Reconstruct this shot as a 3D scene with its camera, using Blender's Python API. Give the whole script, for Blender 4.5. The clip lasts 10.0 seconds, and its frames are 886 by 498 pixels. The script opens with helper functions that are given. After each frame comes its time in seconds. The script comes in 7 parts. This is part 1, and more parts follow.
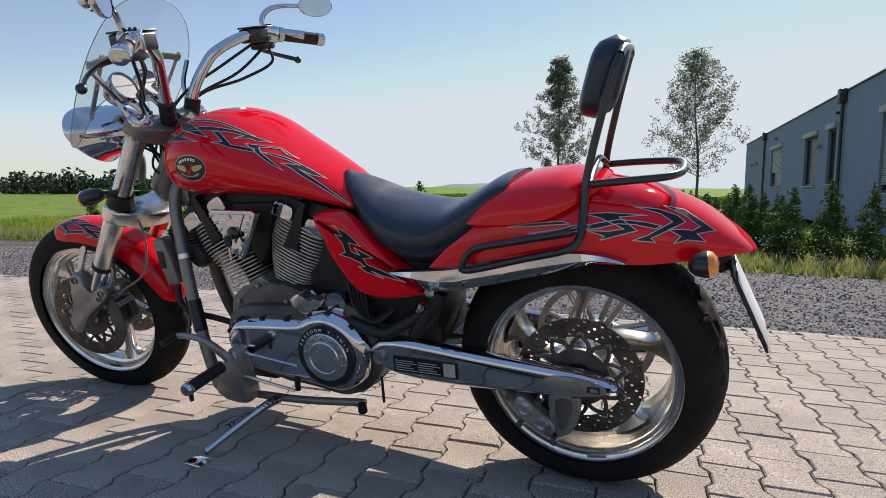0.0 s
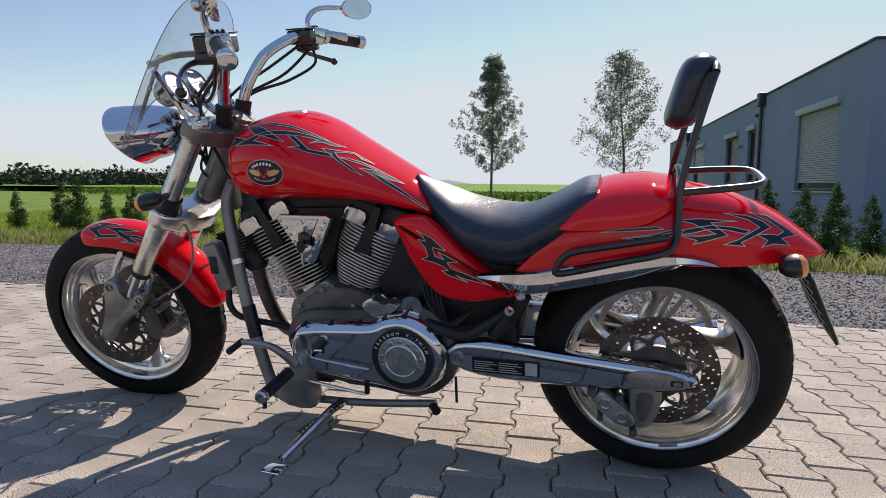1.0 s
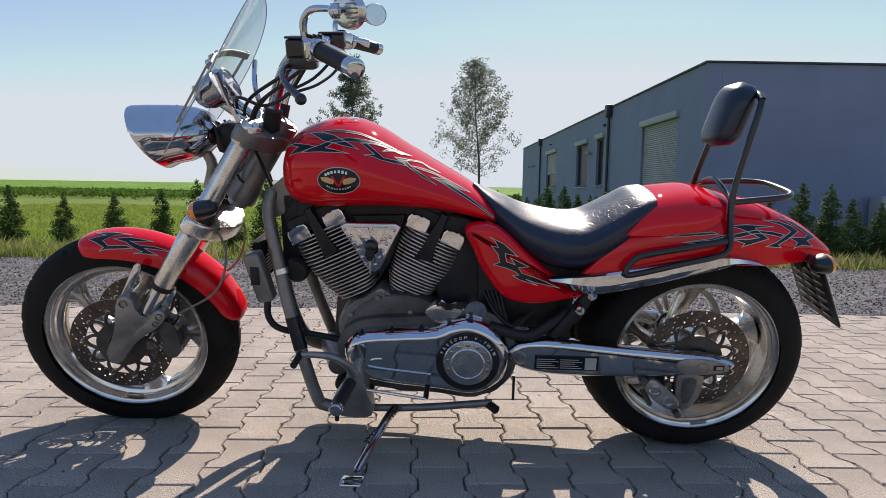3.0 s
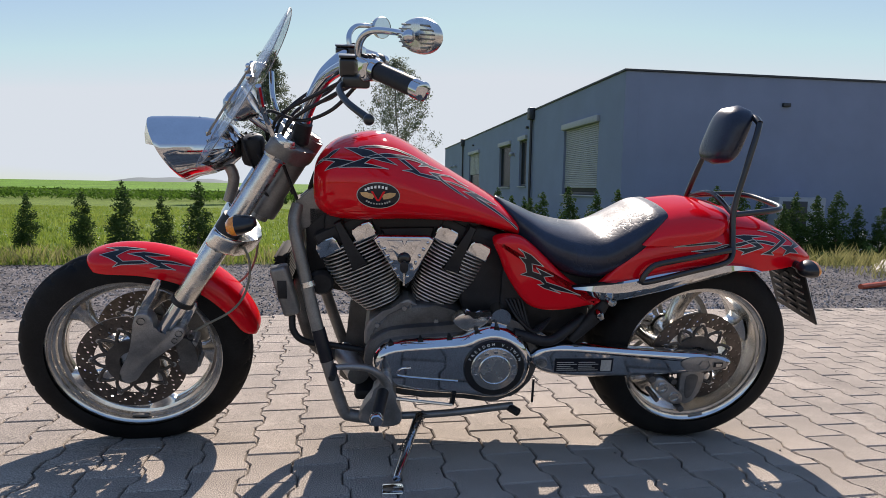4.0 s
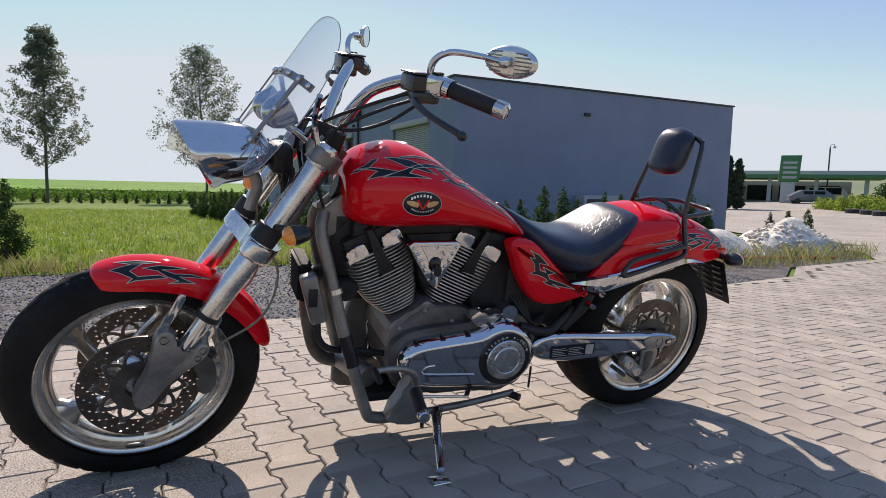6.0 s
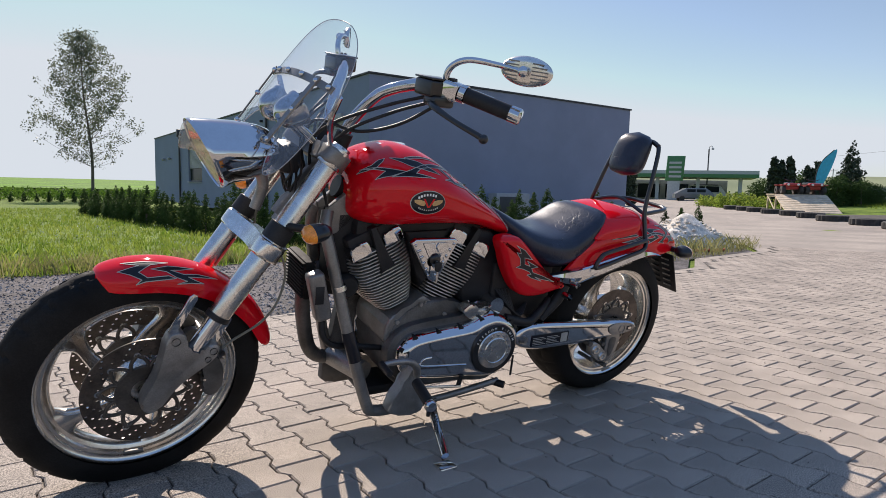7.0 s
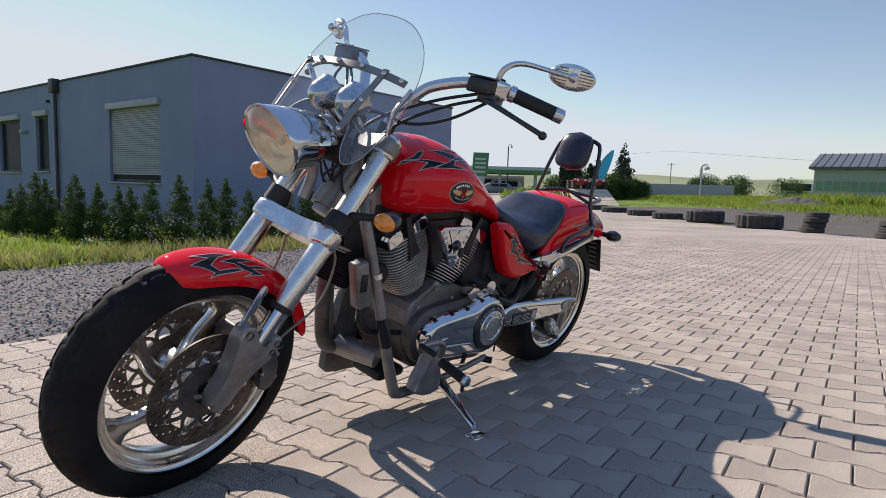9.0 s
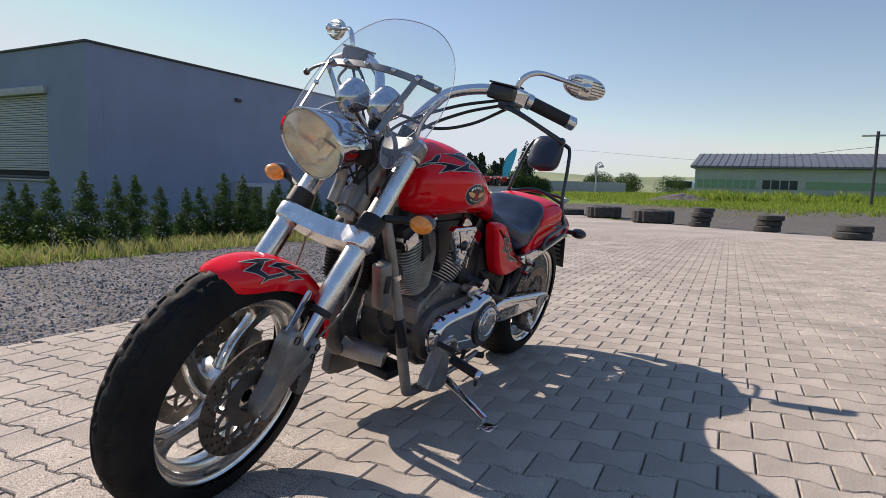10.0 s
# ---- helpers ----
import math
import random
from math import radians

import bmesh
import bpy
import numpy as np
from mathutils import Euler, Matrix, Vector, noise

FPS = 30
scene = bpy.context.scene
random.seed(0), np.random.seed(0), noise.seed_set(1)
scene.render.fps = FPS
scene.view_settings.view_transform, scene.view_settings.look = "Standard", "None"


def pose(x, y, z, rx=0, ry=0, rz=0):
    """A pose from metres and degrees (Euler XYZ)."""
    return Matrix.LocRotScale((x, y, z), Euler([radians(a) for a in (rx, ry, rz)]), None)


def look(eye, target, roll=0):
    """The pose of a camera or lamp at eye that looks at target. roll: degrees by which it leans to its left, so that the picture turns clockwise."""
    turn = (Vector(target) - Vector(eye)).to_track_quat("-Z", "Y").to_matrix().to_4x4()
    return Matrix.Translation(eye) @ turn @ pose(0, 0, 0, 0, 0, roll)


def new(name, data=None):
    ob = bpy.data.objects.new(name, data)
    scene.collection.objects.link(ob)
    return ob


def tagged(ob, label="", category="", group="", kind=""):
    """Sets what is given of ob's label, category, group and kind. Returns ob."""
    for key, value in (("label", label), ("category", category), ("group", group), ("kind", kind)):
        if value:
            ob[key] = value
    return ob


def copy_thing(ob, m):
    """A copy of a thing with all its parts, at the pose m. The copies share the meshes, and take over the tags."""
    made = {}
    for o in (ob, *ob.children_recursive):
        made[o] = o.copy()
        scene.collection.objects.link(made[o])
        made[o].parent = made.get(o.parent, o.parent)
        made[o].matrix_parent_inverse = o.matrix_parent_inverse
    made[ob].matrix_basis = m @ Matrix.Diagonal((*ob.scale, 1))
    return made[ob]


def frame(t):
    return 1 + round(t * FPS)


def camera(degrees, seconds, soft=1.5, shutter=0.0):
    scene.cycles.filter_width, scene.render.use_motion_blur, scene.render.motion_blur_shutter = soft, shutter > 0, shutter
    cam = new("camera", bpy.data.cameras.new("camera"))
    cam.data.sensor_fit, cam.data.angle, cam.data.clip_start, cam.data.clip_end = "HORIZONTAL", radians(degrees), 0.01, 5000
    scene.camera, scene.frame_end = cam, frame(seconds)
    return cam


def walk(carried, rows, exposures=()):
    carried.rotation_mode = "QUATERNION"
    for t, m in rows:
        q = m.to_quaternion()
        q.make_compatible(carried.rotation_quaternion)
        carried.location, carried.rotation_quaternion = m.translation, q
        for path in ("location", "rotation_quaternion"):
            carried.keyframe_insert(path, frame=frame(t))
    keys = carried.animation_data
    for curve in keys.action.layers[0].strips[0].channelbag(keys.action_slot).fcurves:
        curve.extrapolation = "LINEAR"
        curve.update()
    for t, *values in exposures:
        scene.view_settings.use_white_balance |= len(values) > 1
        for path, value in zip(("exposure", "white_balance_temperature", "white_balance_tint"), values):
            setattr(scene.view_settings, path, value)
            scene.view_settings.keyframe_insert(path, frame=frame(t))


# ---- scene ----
cam = camera(72.9, 10.0, soft=0.5)
PATH = [
    (0, (0.299, -1.606, 0.75), (-0.527, 0.204, 0.549), 0.3),
    (0.5, (0.131, -1.692, 0.759), (-0.582, 0.164, 0.547), 0.3),
    (1, (-0.049, -1.786, 0.773), (-0.663, 0.105, 0.56), 0.5),
    (1.5, (-0.198, -1.825, 0.773), (-0.718, 0.094, 0.56), 0.6),
    (2, (-0.35, -1.873, 0.746), (-0.752, 0.075, 0.541), 0.8),
    (2.5, (-0.469, -1.912, 0.75), (-0.743, 0.059, 0.546), 0.9),
    (3, (-0.604, -1.955, 0.787), (-0.751, 0.029, 0.583), 0.9),
    (4.5, (-1.085, -2.039, 0.825), (-0.814, -0.068, 0.622), 1.2),
    (5, (-1.252, -2.058, 0.829), (-0.823, -0.115, 0.626), 1.4),
    (5.5, (-1.401, -2.026, 0.844), (-0.821, -0.122, 0.642), 1.3),
    (7, (-1.84, -1.949, 0.843), (-0.834, -0.232, 0.642), 1.3),
    (7.5, (-1.992, -1.903, 0.846), (-0.845, -0.278, 0.638), 1.5),
    (8, (-2.175, -1.84, 0.861), (-0.895, -0.318, 0.65), 1.5),
    (8.5, (-2.313, -1.743, 0.84), (-0.938, -0.306, 0.632), 1.7),
    (9, (-2.441, -1.625, 0.817), (-0.954, -0.303, 0.611), 1.7),
    (9.5, (-2.57, -1.527, 0.811), (-0.986, -0.323, 0.607), 1.7),
    (10, (-2.7, -1.378, 0.825), (-1.021, -0.311, 0.617), 1.8),
]
walk(cam, [(t, look(eye, target, roll)) for t, eye, target, roll in PATH])

# ---- world and sun ----
SUN_TO = Vector((0.112, 0.780, 0.626)).normalized()
world = bpy.data.worlds.new("sky")
scene.world = world
world.use_nodes = True
wn = world.node_tree
wn.nodes.clear()
sky = wn.nodes.new("ShaderNodeTexSky")
sky.sky_type, sky.sun_disc = "NISHITA", False
sky.sun_elevation, sky.sun_rotation = math.asin(SUN_TO.z), math.atan2(SUN_TO.x, SUN_TO.y)
sky.air_density, sky.dust_density, sky.ozone_density = 1.0, 0.1, 1.2
bg = wn.nodes.new("ShaderNodeBackground")
bg.inputs[1].default_value = 0.088
wout = wn.nodes.new("ShaderNodeOutputWorld")
def sky_mix(kind, colour, source):
    """Evens the clear sky out, as summer haze does: a blend with one colour."""
    mix = wn.nodes.new("ShaderNodeMix")
    mix.data_type, mix.blend_type = "RGBA", kind
    mix.inputs[0].default_value = 1.0
    mix.inputs[7].default_value = (*colour, 1)
    wn.links.new(source, mix.inputs[6])
    return mix.outputs[2]


hazy = sky_mix("DARKEN", (5.2, 6.05, 6.85), sky.outputs[0])  # the glare along the horizon is veiled
hazy = sky_mix("LIGHTEN", (1.4, 2.6, 5.1), hazy)
wn.links.new(hazy, bg.inputs[0])
wn.links.new(bg.outputs[0], wout.inputs[0])
sun = new("sun", bpy.data.lights.new("sun", "SUN"))
sun.data.energy, sun.data.angle, sun.data.color = 5.0, radians(0.55), (1.0, 0.95, 0.88)
sun.matrix_world = look(SUN_TO * 30, (0, 0, 0))
scene.view_settings.exposure = 0.50
scene.view_settings.use_white_balance = True
scene.view_settings.white_balance_temperature, scene.view_settings.white_balance_tint = 7000, 16


# ---- materials ----
def mat(name, color, rough=0.5, metal=0.0, coat=0.0, vary=0.12, scale=8.0, fine=0.06, bump=0.0, bscale=200.0, color2=None, spec=0.5, rvary=0.1, island=False, spread=0.18, through_light=0.0):
    """A surface with two scales of colour variation, roughness variation and fine relief."""
    m = bpy.data.materials.new(name)
    m.use_nodes = True
    nt = m.node_tree
    b = nt.nodes["Principled BSDF"]
    tc = nt.nodes.new("ShaderNodeTexCoord")
    n1 = nt.nodes.new("ShaderNodeTexNoise")
    n1.inputs["Scale"].default_value, n1.inputs["Detail"].default_value, n1.inputs["Roughness"].default_value = scale, 6, 0.6
    nt.links.new(tc.outputs["Object"], n1.inputs["Vector"])
    n2 = nt.nodes.new("ShaderNodeTexNoise")
    n2.inputs["Scale"].default_value, n2.inputs["Detail"].default_value = bscale, 3
    nt.links.new(tc.outputs["Object"], n2.inputs["Vector"])
    c2 = color2 or tuple(min(1, c * (1 + vary * 2.5)) for c in color)
    c1 = tuple(c * (1 - vary) for c in color)
    ramp = nt.nodes.new("ShaderNodeValToRGB")
    ramp.color_ramp.elements[0].position, ramp.color_ramp.elements[1].position = 0.35, 0.68
    ramp.color_ramp.elements[0].color, ramp.color_ramp.elements[1].color = (*c1, 1), (*c2, 1)
    nt.links.new(n1.outputs["Fac"], ramp.inputs["Fac"])
    hsv = nt.nodes.new("ShaderNodeHueSaturation")
    nt.links.new(ramp.outputs["Color"], hsv.inputs["Color"])
    mr = nt.nodes.new("ShaderNodeMapRange")
    mr.inputs["From Min"].default_value, mr.inputs["From Max"].default_value = 0.3, 0.7
    mr.inputs["To Min"].default_value, mr.inputs["To Max"].default_value = 1 - fine * 2, 1 + fine * 2
    nt.links.new(n2.outputs["Fac"], mr.inputs["Value"])
    if island:
        src = nt.nodes.new("ShaderNodeNewGeometry").outputs["Random Per Island"] if island == "island" else nt.nodes.new("ShaderNodeObjectInfo").outputs["Random"]
        r2 = nt.nodes.new("ShaderNodeMapRange")
        r2.inputs["To Min"].default_value, r2.inputs["To Max"].default_value = 1 - spread, 1 + spread
        nt.links.new(src, r2.inputs["Value"])
        mu = nt.nodes.new("ShaderNodeMath")
        mu.operation = "MULTIPLY"
        nt.links.new(mr.outputs[0], mu.inputs[0])
        nt.links.new(r2.outputs[0], mu.inputs[1])
        nt.links.new(mu.outputs[0], hsv.inputs["Value"])
    else:
        nt.links.new(mr.outputs[0], hsv.inputs["Value"])
    nt.links.new(hsv.outputs["Color"], b.inputs["Base Color"])
    rr = nt.nodes.new("ShaderNodeMapRange")
    rr.inputs["From Min"].default_value, rr.inputs["From Max"].default_value = 0.3, 0.7
    rr.inputs["To Min"].default_value, rr.inputs["To Max"].default_value = max(0.01, rough * (1 - rvary)), min(1, rough * (1 + rvary * 2))
    nt.links.new(n1.outputs["Fac"], rr.inputs["Value"])
    nt.links.new(rr.outputs[0], b.inputs["Roughness"])
    b.inputs["Metallic"].default_value = metal
    b.inputs["Coat Weight"].default_value = coat
    b.inputs["Coat Roughness"].default_value = 0.03
    b.inputs["Specular IOR Level"].default_value = spec
    if bump:
        bp = nt.nodes.new("ShaderNodeBump")
        bp.inputs["Strength"].default_value, bp.inputs["Distance"].default_value = min(1, bump), 0.002
        nt.links.new(n2.outputs["Fac"], bp.inputs["Height"])
        nt.links.new(bp.outputs[0], b.inputs["Normal"])
    if through_light:
        tl = nt.nodes.new("ShaderNodeBsdfTranslucent")
        nt.links.new(hsv.outputs["Color"], tl.inputs[0])
        ms = nt.nodes.new("ShaderNodeMixShader")
        ms.inputs[0].default_value = through_light
        out = nt.nodes["Material Output"]
        nt.links.new(b.outputs[0], ms.inputs[1])
        nt.links.new(tl.outputs[0], ms.inputs[2])
        nt.links.new(ms.outputs[0], out.inputs[0])
    return m


def glass(name, color=(1, 1, 1), rough=0.0, thin=0.0, ior=1.45):
    """Clear plate: mostly see-through, with a Fresnel gloss."""
    m = bpy.data.materials.new(name)
    m.use_nodes = True
    nt = m.node_tree
    nt.nodes.clear()
    out = nt.nodes.new("ShaderNodeOutputMaterial")
    tr = nt.nodes.new("ShaderNodeBsdfTransparent")
    tr.inputs[0].default_value = (*color, 1)
    gl = nt.nodes.new("ShaderNodeBsdfGlossy")
    gl.inputs["Roughness"].default_value = 0.02 + rough
    lw = nt.nodes.new("ShaderNodeLayerWeight")
    lw.inputs[0].default_value = 0.5
    pw = nt.nodes.new("ShaderNodeMath")
    pw.operation = "POWER"
    pw.inputs[1].default_value = 4.0
    nt.links.new(lw.outputs["Facing"], pw.inputs[0])
    fr = nt.nodes.new("ShaderNodeMath")
    fr.operation = "MULTIPLY_ADD"
    fr.inputs[1].default_value, fr.inputs[2].default_value = 0.6, 0.035
    nt.links.new(pw.outputs[0], fr.inputs[0])
    mx = nt.nodes.new("ShaderNodeMixShader")
    nt.links.new(fr.outputs[0], mx.inputs[0])
    nt.links.new(tr.outputs[0], mx.inputs[1])
    nt.links.new(gl.outputs[0], mx.inputs[2])
    last = mx
    if thin:
        df = nt.nodes.new("ShaderNodeBsdfDiffuse")
        df.inputs[0].default_value = (0.8, 0.8, 0.8, 1)
        m2 = nt.nodes.new("ShaderNodeMixShader")
        m2.inputs[0].default_value = thin
        nt.links.new(mx.outputs[0], m2.inputs[1])
        nt.links.new(df.outputs[0], m2.inputs[2])
        last = m2
    nt.links.new(last.outputs[0], out.inputs[0])
    return m


M_RED = mat("red_paint", (0.68, 0.005, 0.012), 0.6, 0.0, 0.75, vary=0.03, fine=0.01, scale=3, spec=0.0)
M_CHROME = mat("chrome", (0.56, 0.57, 0.585), 0.05, 1.0, vary=0.03, fine=0.01, scale=15, rvary=0.3)
M_POLISH = mat("polished_alloy", (0.66, 0.64, 0.60), 0.23, 1.0, vary=0.1, scale=20, fine=0.04, bump=0.05, bscale=400)
M_ALU = mat("satin_aluminium", (0.62, 0.61, 0.58), 0.25, 1.0, vary=0.1, scale=14, fine=0.04, bump=0.06, bscale=500)
M_CAST = mat("grey_cast_metal", (0.27, 0.262, 0.25), 0.42, 0.75, vary=0.2, scale=10, fine=0.08, bump=0.15, bscale=350)
M_FRAME = mat("silver_frame_paint", (0.20, 0.193, 0.182), 0.38, 0.55, vary=0.14, scale=12, fine=0.05, bump=0.04)
M_BLACK = mat("black_paint", (0.008, 0.008, 0.009), 0.32, 0.0, 0.3, vary=0.25, scale=12, fine=0.05)
M_MATT = mat("matt_black_plastic", (0.012, 0.012, 0.013), 0.5, spec=0.35, vary=0.3, scale=20, fine=0.1, bump=0.1)
M_RUBBER = mat("tyre_rubber", (0.008, 0.0078, 0.0078), 0.72, vary=0.35, scale=9, fine=0.12, bump=0.25, bscale=260, color2=(0.017, 0.016, 0.015), spec=0.18)
M_LEATHER = mat("black_leather", (0.014, 0.019, 0.034), 0.29, 0.0, 0.0, vary=0.2, scale=10, fine=0.08, bump=0.14, bscale=170, spec=0.45)
def creases(m, scale, depth):
    """Adds fine crossing wrinkles to a material's relief."""
    nt = m.node_tree
    b = nt.nodes["Principled BSDF"]
    tc = nt.nodes.new("ShaderNodeTexCoord")
    wob = nt.nodes.new("ShaderNodeTexNoise")
    wob.inputs["Scale"].default_value, wob.inputs["Detail"].default_value = scale * 0.6, 4
    add = nt.nodes.new("ShaderNodeMix")
    add.data_type = "VECTOR"
    add.inputs[0].default_value = 0.06
    vor = nt.nodes.new("ShaderNodeTexVoronoi")
    vor.feature = "DISTANCE_TO_EDGE"
    vor.inputs["Scale"].default_value = scale
    patch = nt.nodes.new("ShaderNodeTexNoise")
    patch.inputs["Scale"].default_value = 7
    lim = nt.nodes.new("ShaderNodeMapRange")
    lim.inputs["From Min"].default_value, lim.inputs["From Max"].default_value = 0.0, 0.09
    fade = nt.nodes.new("ShaderNodeMapRange")
    fade.inputs["From Min"].default_value, fade.inputs["From Max"].default_value = 0.42, 0.62
    fade.inputs["To Max"].default_value = 1.0
    bump = nt.nodes.new("ShaderNodeBump")
    bump.inputs["Distance"].default_value = depth
    nt.links.new(tc.outputs["Object"], wob.inputs["Vector"])
    nt.links.new(tc.outputs["Object"], add.inputs[4])
    nt.links.new(wob.outputs["Color"], add.inputs[5])
    nt.links.new(add.outputs[1], vor.inputs["Vector"])
    nt.links.new(tc.outputs["Object"], patch.inputs["Vector"])
    nt.links.new(vor.outputs["Distance"], lim.inputs["Value"])
    nt.links.new(patch.outputs["Fac"], fade.inputs["Value"])
    nt.links.new(lim.outputs[0], bump.inputs["Height"])
    nt.links.new(fade.outputs[0], bump.inputs["Strength"])
    nt.links.new(b.inputs["Normal"].links[0].from_socket, bump.inputs["Normal"])
    nt.links.new(bump.outputs[0], b.inputs["Normal"])


creases(M_LEATHER, 34, 0.0004)
M_CASE = mat("dark_cast_case", (0.085, 0.083, 0.08), 0.5, 0.6, vary=0.3, scale=9, fine=0.1, bump=0.2, bscale=300, color2=(0.16, 0.155, 0.15))
M_DISC = mat("brake_disc_steel", (0.085, 0.072, 0.062), 0.40, 0.7, vary=0.25, scale=18, fine=0.08, color2=(0.15, 0.12, 0.10))
M_SILVER = mat("silver_line_paint", (0.40, 0.39, 0.36), 0.5, 0.0, 0.2, vary=0.1, spec=0.2)
M_INK = mat("black_decal_film", (0.008, 0.009, 0.014), 0.4, 0.0, 0.35, vary=0.15, spec=0.2)
M_AMBER = mat("amber_lens", (0.80, 0.24, 0.02), 0.12, 0.0, 0.6, vary=0.15, scale=40, bump=0.4, bscale=300)
M_WHITE = mat("white_film", (0.75, 0.75, 0.72), 0.4, vary=0.06)
M_GOLD = mat("tan_badge_film", (0.55, 0.33, 0.14), 0.4, vary=0.15)
M_SCREEN = glass("clear_screen", (0.96, 0.97, 0.98), thin=0.035)
M_LENS = glass("lamp_lens", (0.95, 0.93, 0.85), thin=0.10)
M_REFLECT = mat("lamp_reflector", (0.97, 0.92, 0.80), 0.2, 0.85, vary=0.06, scale=60, bump=0.9, bscale=38)
M_PAVER = mat("concrete_paver", (0.280, 0.241, 0.203), 0.86, vary=0.13, scale=2.6, fine=0.45, bump=0.7, bscale=260, island="object", spread=0.07, spec=0.25)
M_PAVER_I = mat("concrete_paver_far", (0.280, 0.241, 0.203), 0.86, vary=0.13, scale=2.6, fine=0.45, bump=0.7, bscale=260, island="island", spread=0.07, spec=0.25)
M_SAND = mat("joint_sand", (0.10, 0.085, 0.07), 0.95, vary=0.3, scale=6, fine=0.2, bump=0.5)
M_GRAVEL = mat("grey_gravel", (0.078, 0.071, 0.070), 0.9, vary=0.35, scale=2.5, fine=0.48, bump=1.0, bscale=34, spec=0.15)
M_STONE = mat("gravel_stone", (0.16, 0.148, 0.142), 0.85, vary=0.3, scale=30, fine=0.2, island="island", spread=0.85, spec=0.15)
M_WALL = mat("grey_blue_render", (0.196, 0.230, 0.320), 0.88, vary=0.05, scale=0.8, fine=0.07, bump=0.5, bscale=160)
M_ANTH = mat("anthracite_metal", (0.035, 0.037, 0.042), 0.45, 0.3, vary=0.1)
M_SHUT = mat("grey_shutter", (0.31, 0.315, 0.33), 0.5, vary=0.05)
M_PANE = mat("window_pane", (0.02, 0.025, 0.03), 0.2, 0.0, vary=0.05, spec=0.02)
M_BARK = mat("bark", (0.10, 0.085, 0.07), 0.9, vary=0.3, scale=30, bump=0.6)
M_LEAF = mat("tree_leaf", (0.11, 0.135, 0.09), 0.5, vary=0.3, scale=4, color2=(0.18, 0.20, 0.14), island="island", through_light=0.45)
M_THUJA = mat("thuja_green", (0.048, 0.092, 0.028), 0.7, vary=0.3, scale=9, color2=(0.07, 0.12, 0.035), island="island", through_light=0.25, spec=0.08)
M_GRASS = mat("grass_blades", (0.15, 0.27, 0.03), 0.6, vary=0.3, scale=2, color2=(0.30, 0.34, 0.07), island="island", through_light=0.5, spec=0.08)
M_SOIL = mat("lawn_soil", (0.10, 0.17, 0.028), 0.95, vary=0.35, scale=1.2, fine=0.3, bump=0.6, color2=(0.17, 0.23, 0.045), spec=0.08)
M_CROP = mat("field_crop", (0.07, 0.145, 0.018), 0.65, vary=0.3, scale=1.0, fine=0.2, color2=(0.12, 0.22, 0.035), island="island", through_light=0.4, spec=0.08)
M_FIELD = mat("field_ground", (0.085, 0.17, 0.02), 0.9, vary=0.3, scale=0.12, fine=0.3, bump=0.5, bscale=3, spec=0.08)

# ---- mesh helpers ----
from mathutils.bvhtree import BVHTree


def put_mesh(bm, sharp=42):
    me = bpy.data.meshes.new("mesh")
    bmesh.ops.recalc_face_normals(bm, faces=bm.faces)
    bm.to_mesh(me)
    bm.free()
    me.polygons.foreach_set("use_smooth", [True] * len(me.polygons))
    me.set_sharp_from_angle(angle=radians(sharp))
    return me


def part(name, bm, material, parent=None, label="", sharp=42):
    me = bm if isinstance(bm, bpy.types.Mesh) else put_mesh(bm, sharp)
    if material and not me.materials:
        me.materials.append(material)
    ob = new(name, me)
    if parent:
        ob.parent = parent
    return tagged(ob, label)


def empty(name, m, label, category, group="", kind=""):
    ob = new(name)
    ob.empty_display_size = 0.1
    ob.matrix_world = m
    return tagged(ob, label, category, group, kind)


def smooth_path(pts, n=6):
    """Catmull-Rom through the given points."""
    p = [Vector(q) for q in pts]
    p = [p[0] * 2 - p[1]] + p + [p[-1] * 2 - p[-2]]
    out = []
    for i in range(1, len(p) - 2):
        a, b, c, d = p[i - 1 : i + 3]
        for k in range(n):
            t = k / n
            out.append(0.5 * (2 * b + (c - a) * t + (2 * a - 5 * b + 4 * c - d) * t * t + (3 * b - a - 3 * c + d) * t**3))
    return out + [p[-2]]


def rings(bm, loops, cap=True, close=False):
    """Skins a list of closed rings of points."""
    vs = [[bm.verts.new(q) for q in loop] for loop in loops]
    pairs = list(zip(vs, vs[1:])) + ([(vs[-1], vs[0])] if close else [])
    for a, b in pairs:
        for i in range(len(a)):
            bm.faces.new((a[i], a[(i + 1) % len(a)], b[(i + 1) % len(a)], b[i]))
    if cap and not close:
        bm.faces.new(vs[0]), bm.faces.new(vs[-1])
    return bm


def tube(pts, r, n=0, seg=12, bm=None, flat=1.0, close=False):
    """A round bar along points; r: a number or one for each point. flat squashes it across."""
    bm = bm or bmesh.new()
    path = smooth_path(pts, n) if n else [Vector(q) for q in pts]
    rs = [r] * len(path) if isinstance(r, (int, float)) else [float(v) for v in np.interp(np.linspace(0, 1, len(path)), np.linspace(0, 1, len(r)), r)]
    side, loops = None, []
    for i, q in enumerate(path):
        d = (path[min(i + 1, len(path) - 1)] - path[max(i - 1, 0)]).normalized()
        side = d.orthogonal().normalized() if side is None else (side - d * side.dot(d)).normalized()
        up = d.cross(side)
        loops.append([q + (side * math.cos(2 * math.pi * k / seg) + up * math.sin(2 * math.pi * k / seg) * flat) * rs[i] for k in range(seg)])
    return rings(bm, loops, close=close)


def rod(a, b, r, seg=12, bm=None):
    return tube([a, b], r, 0, seg, bm)


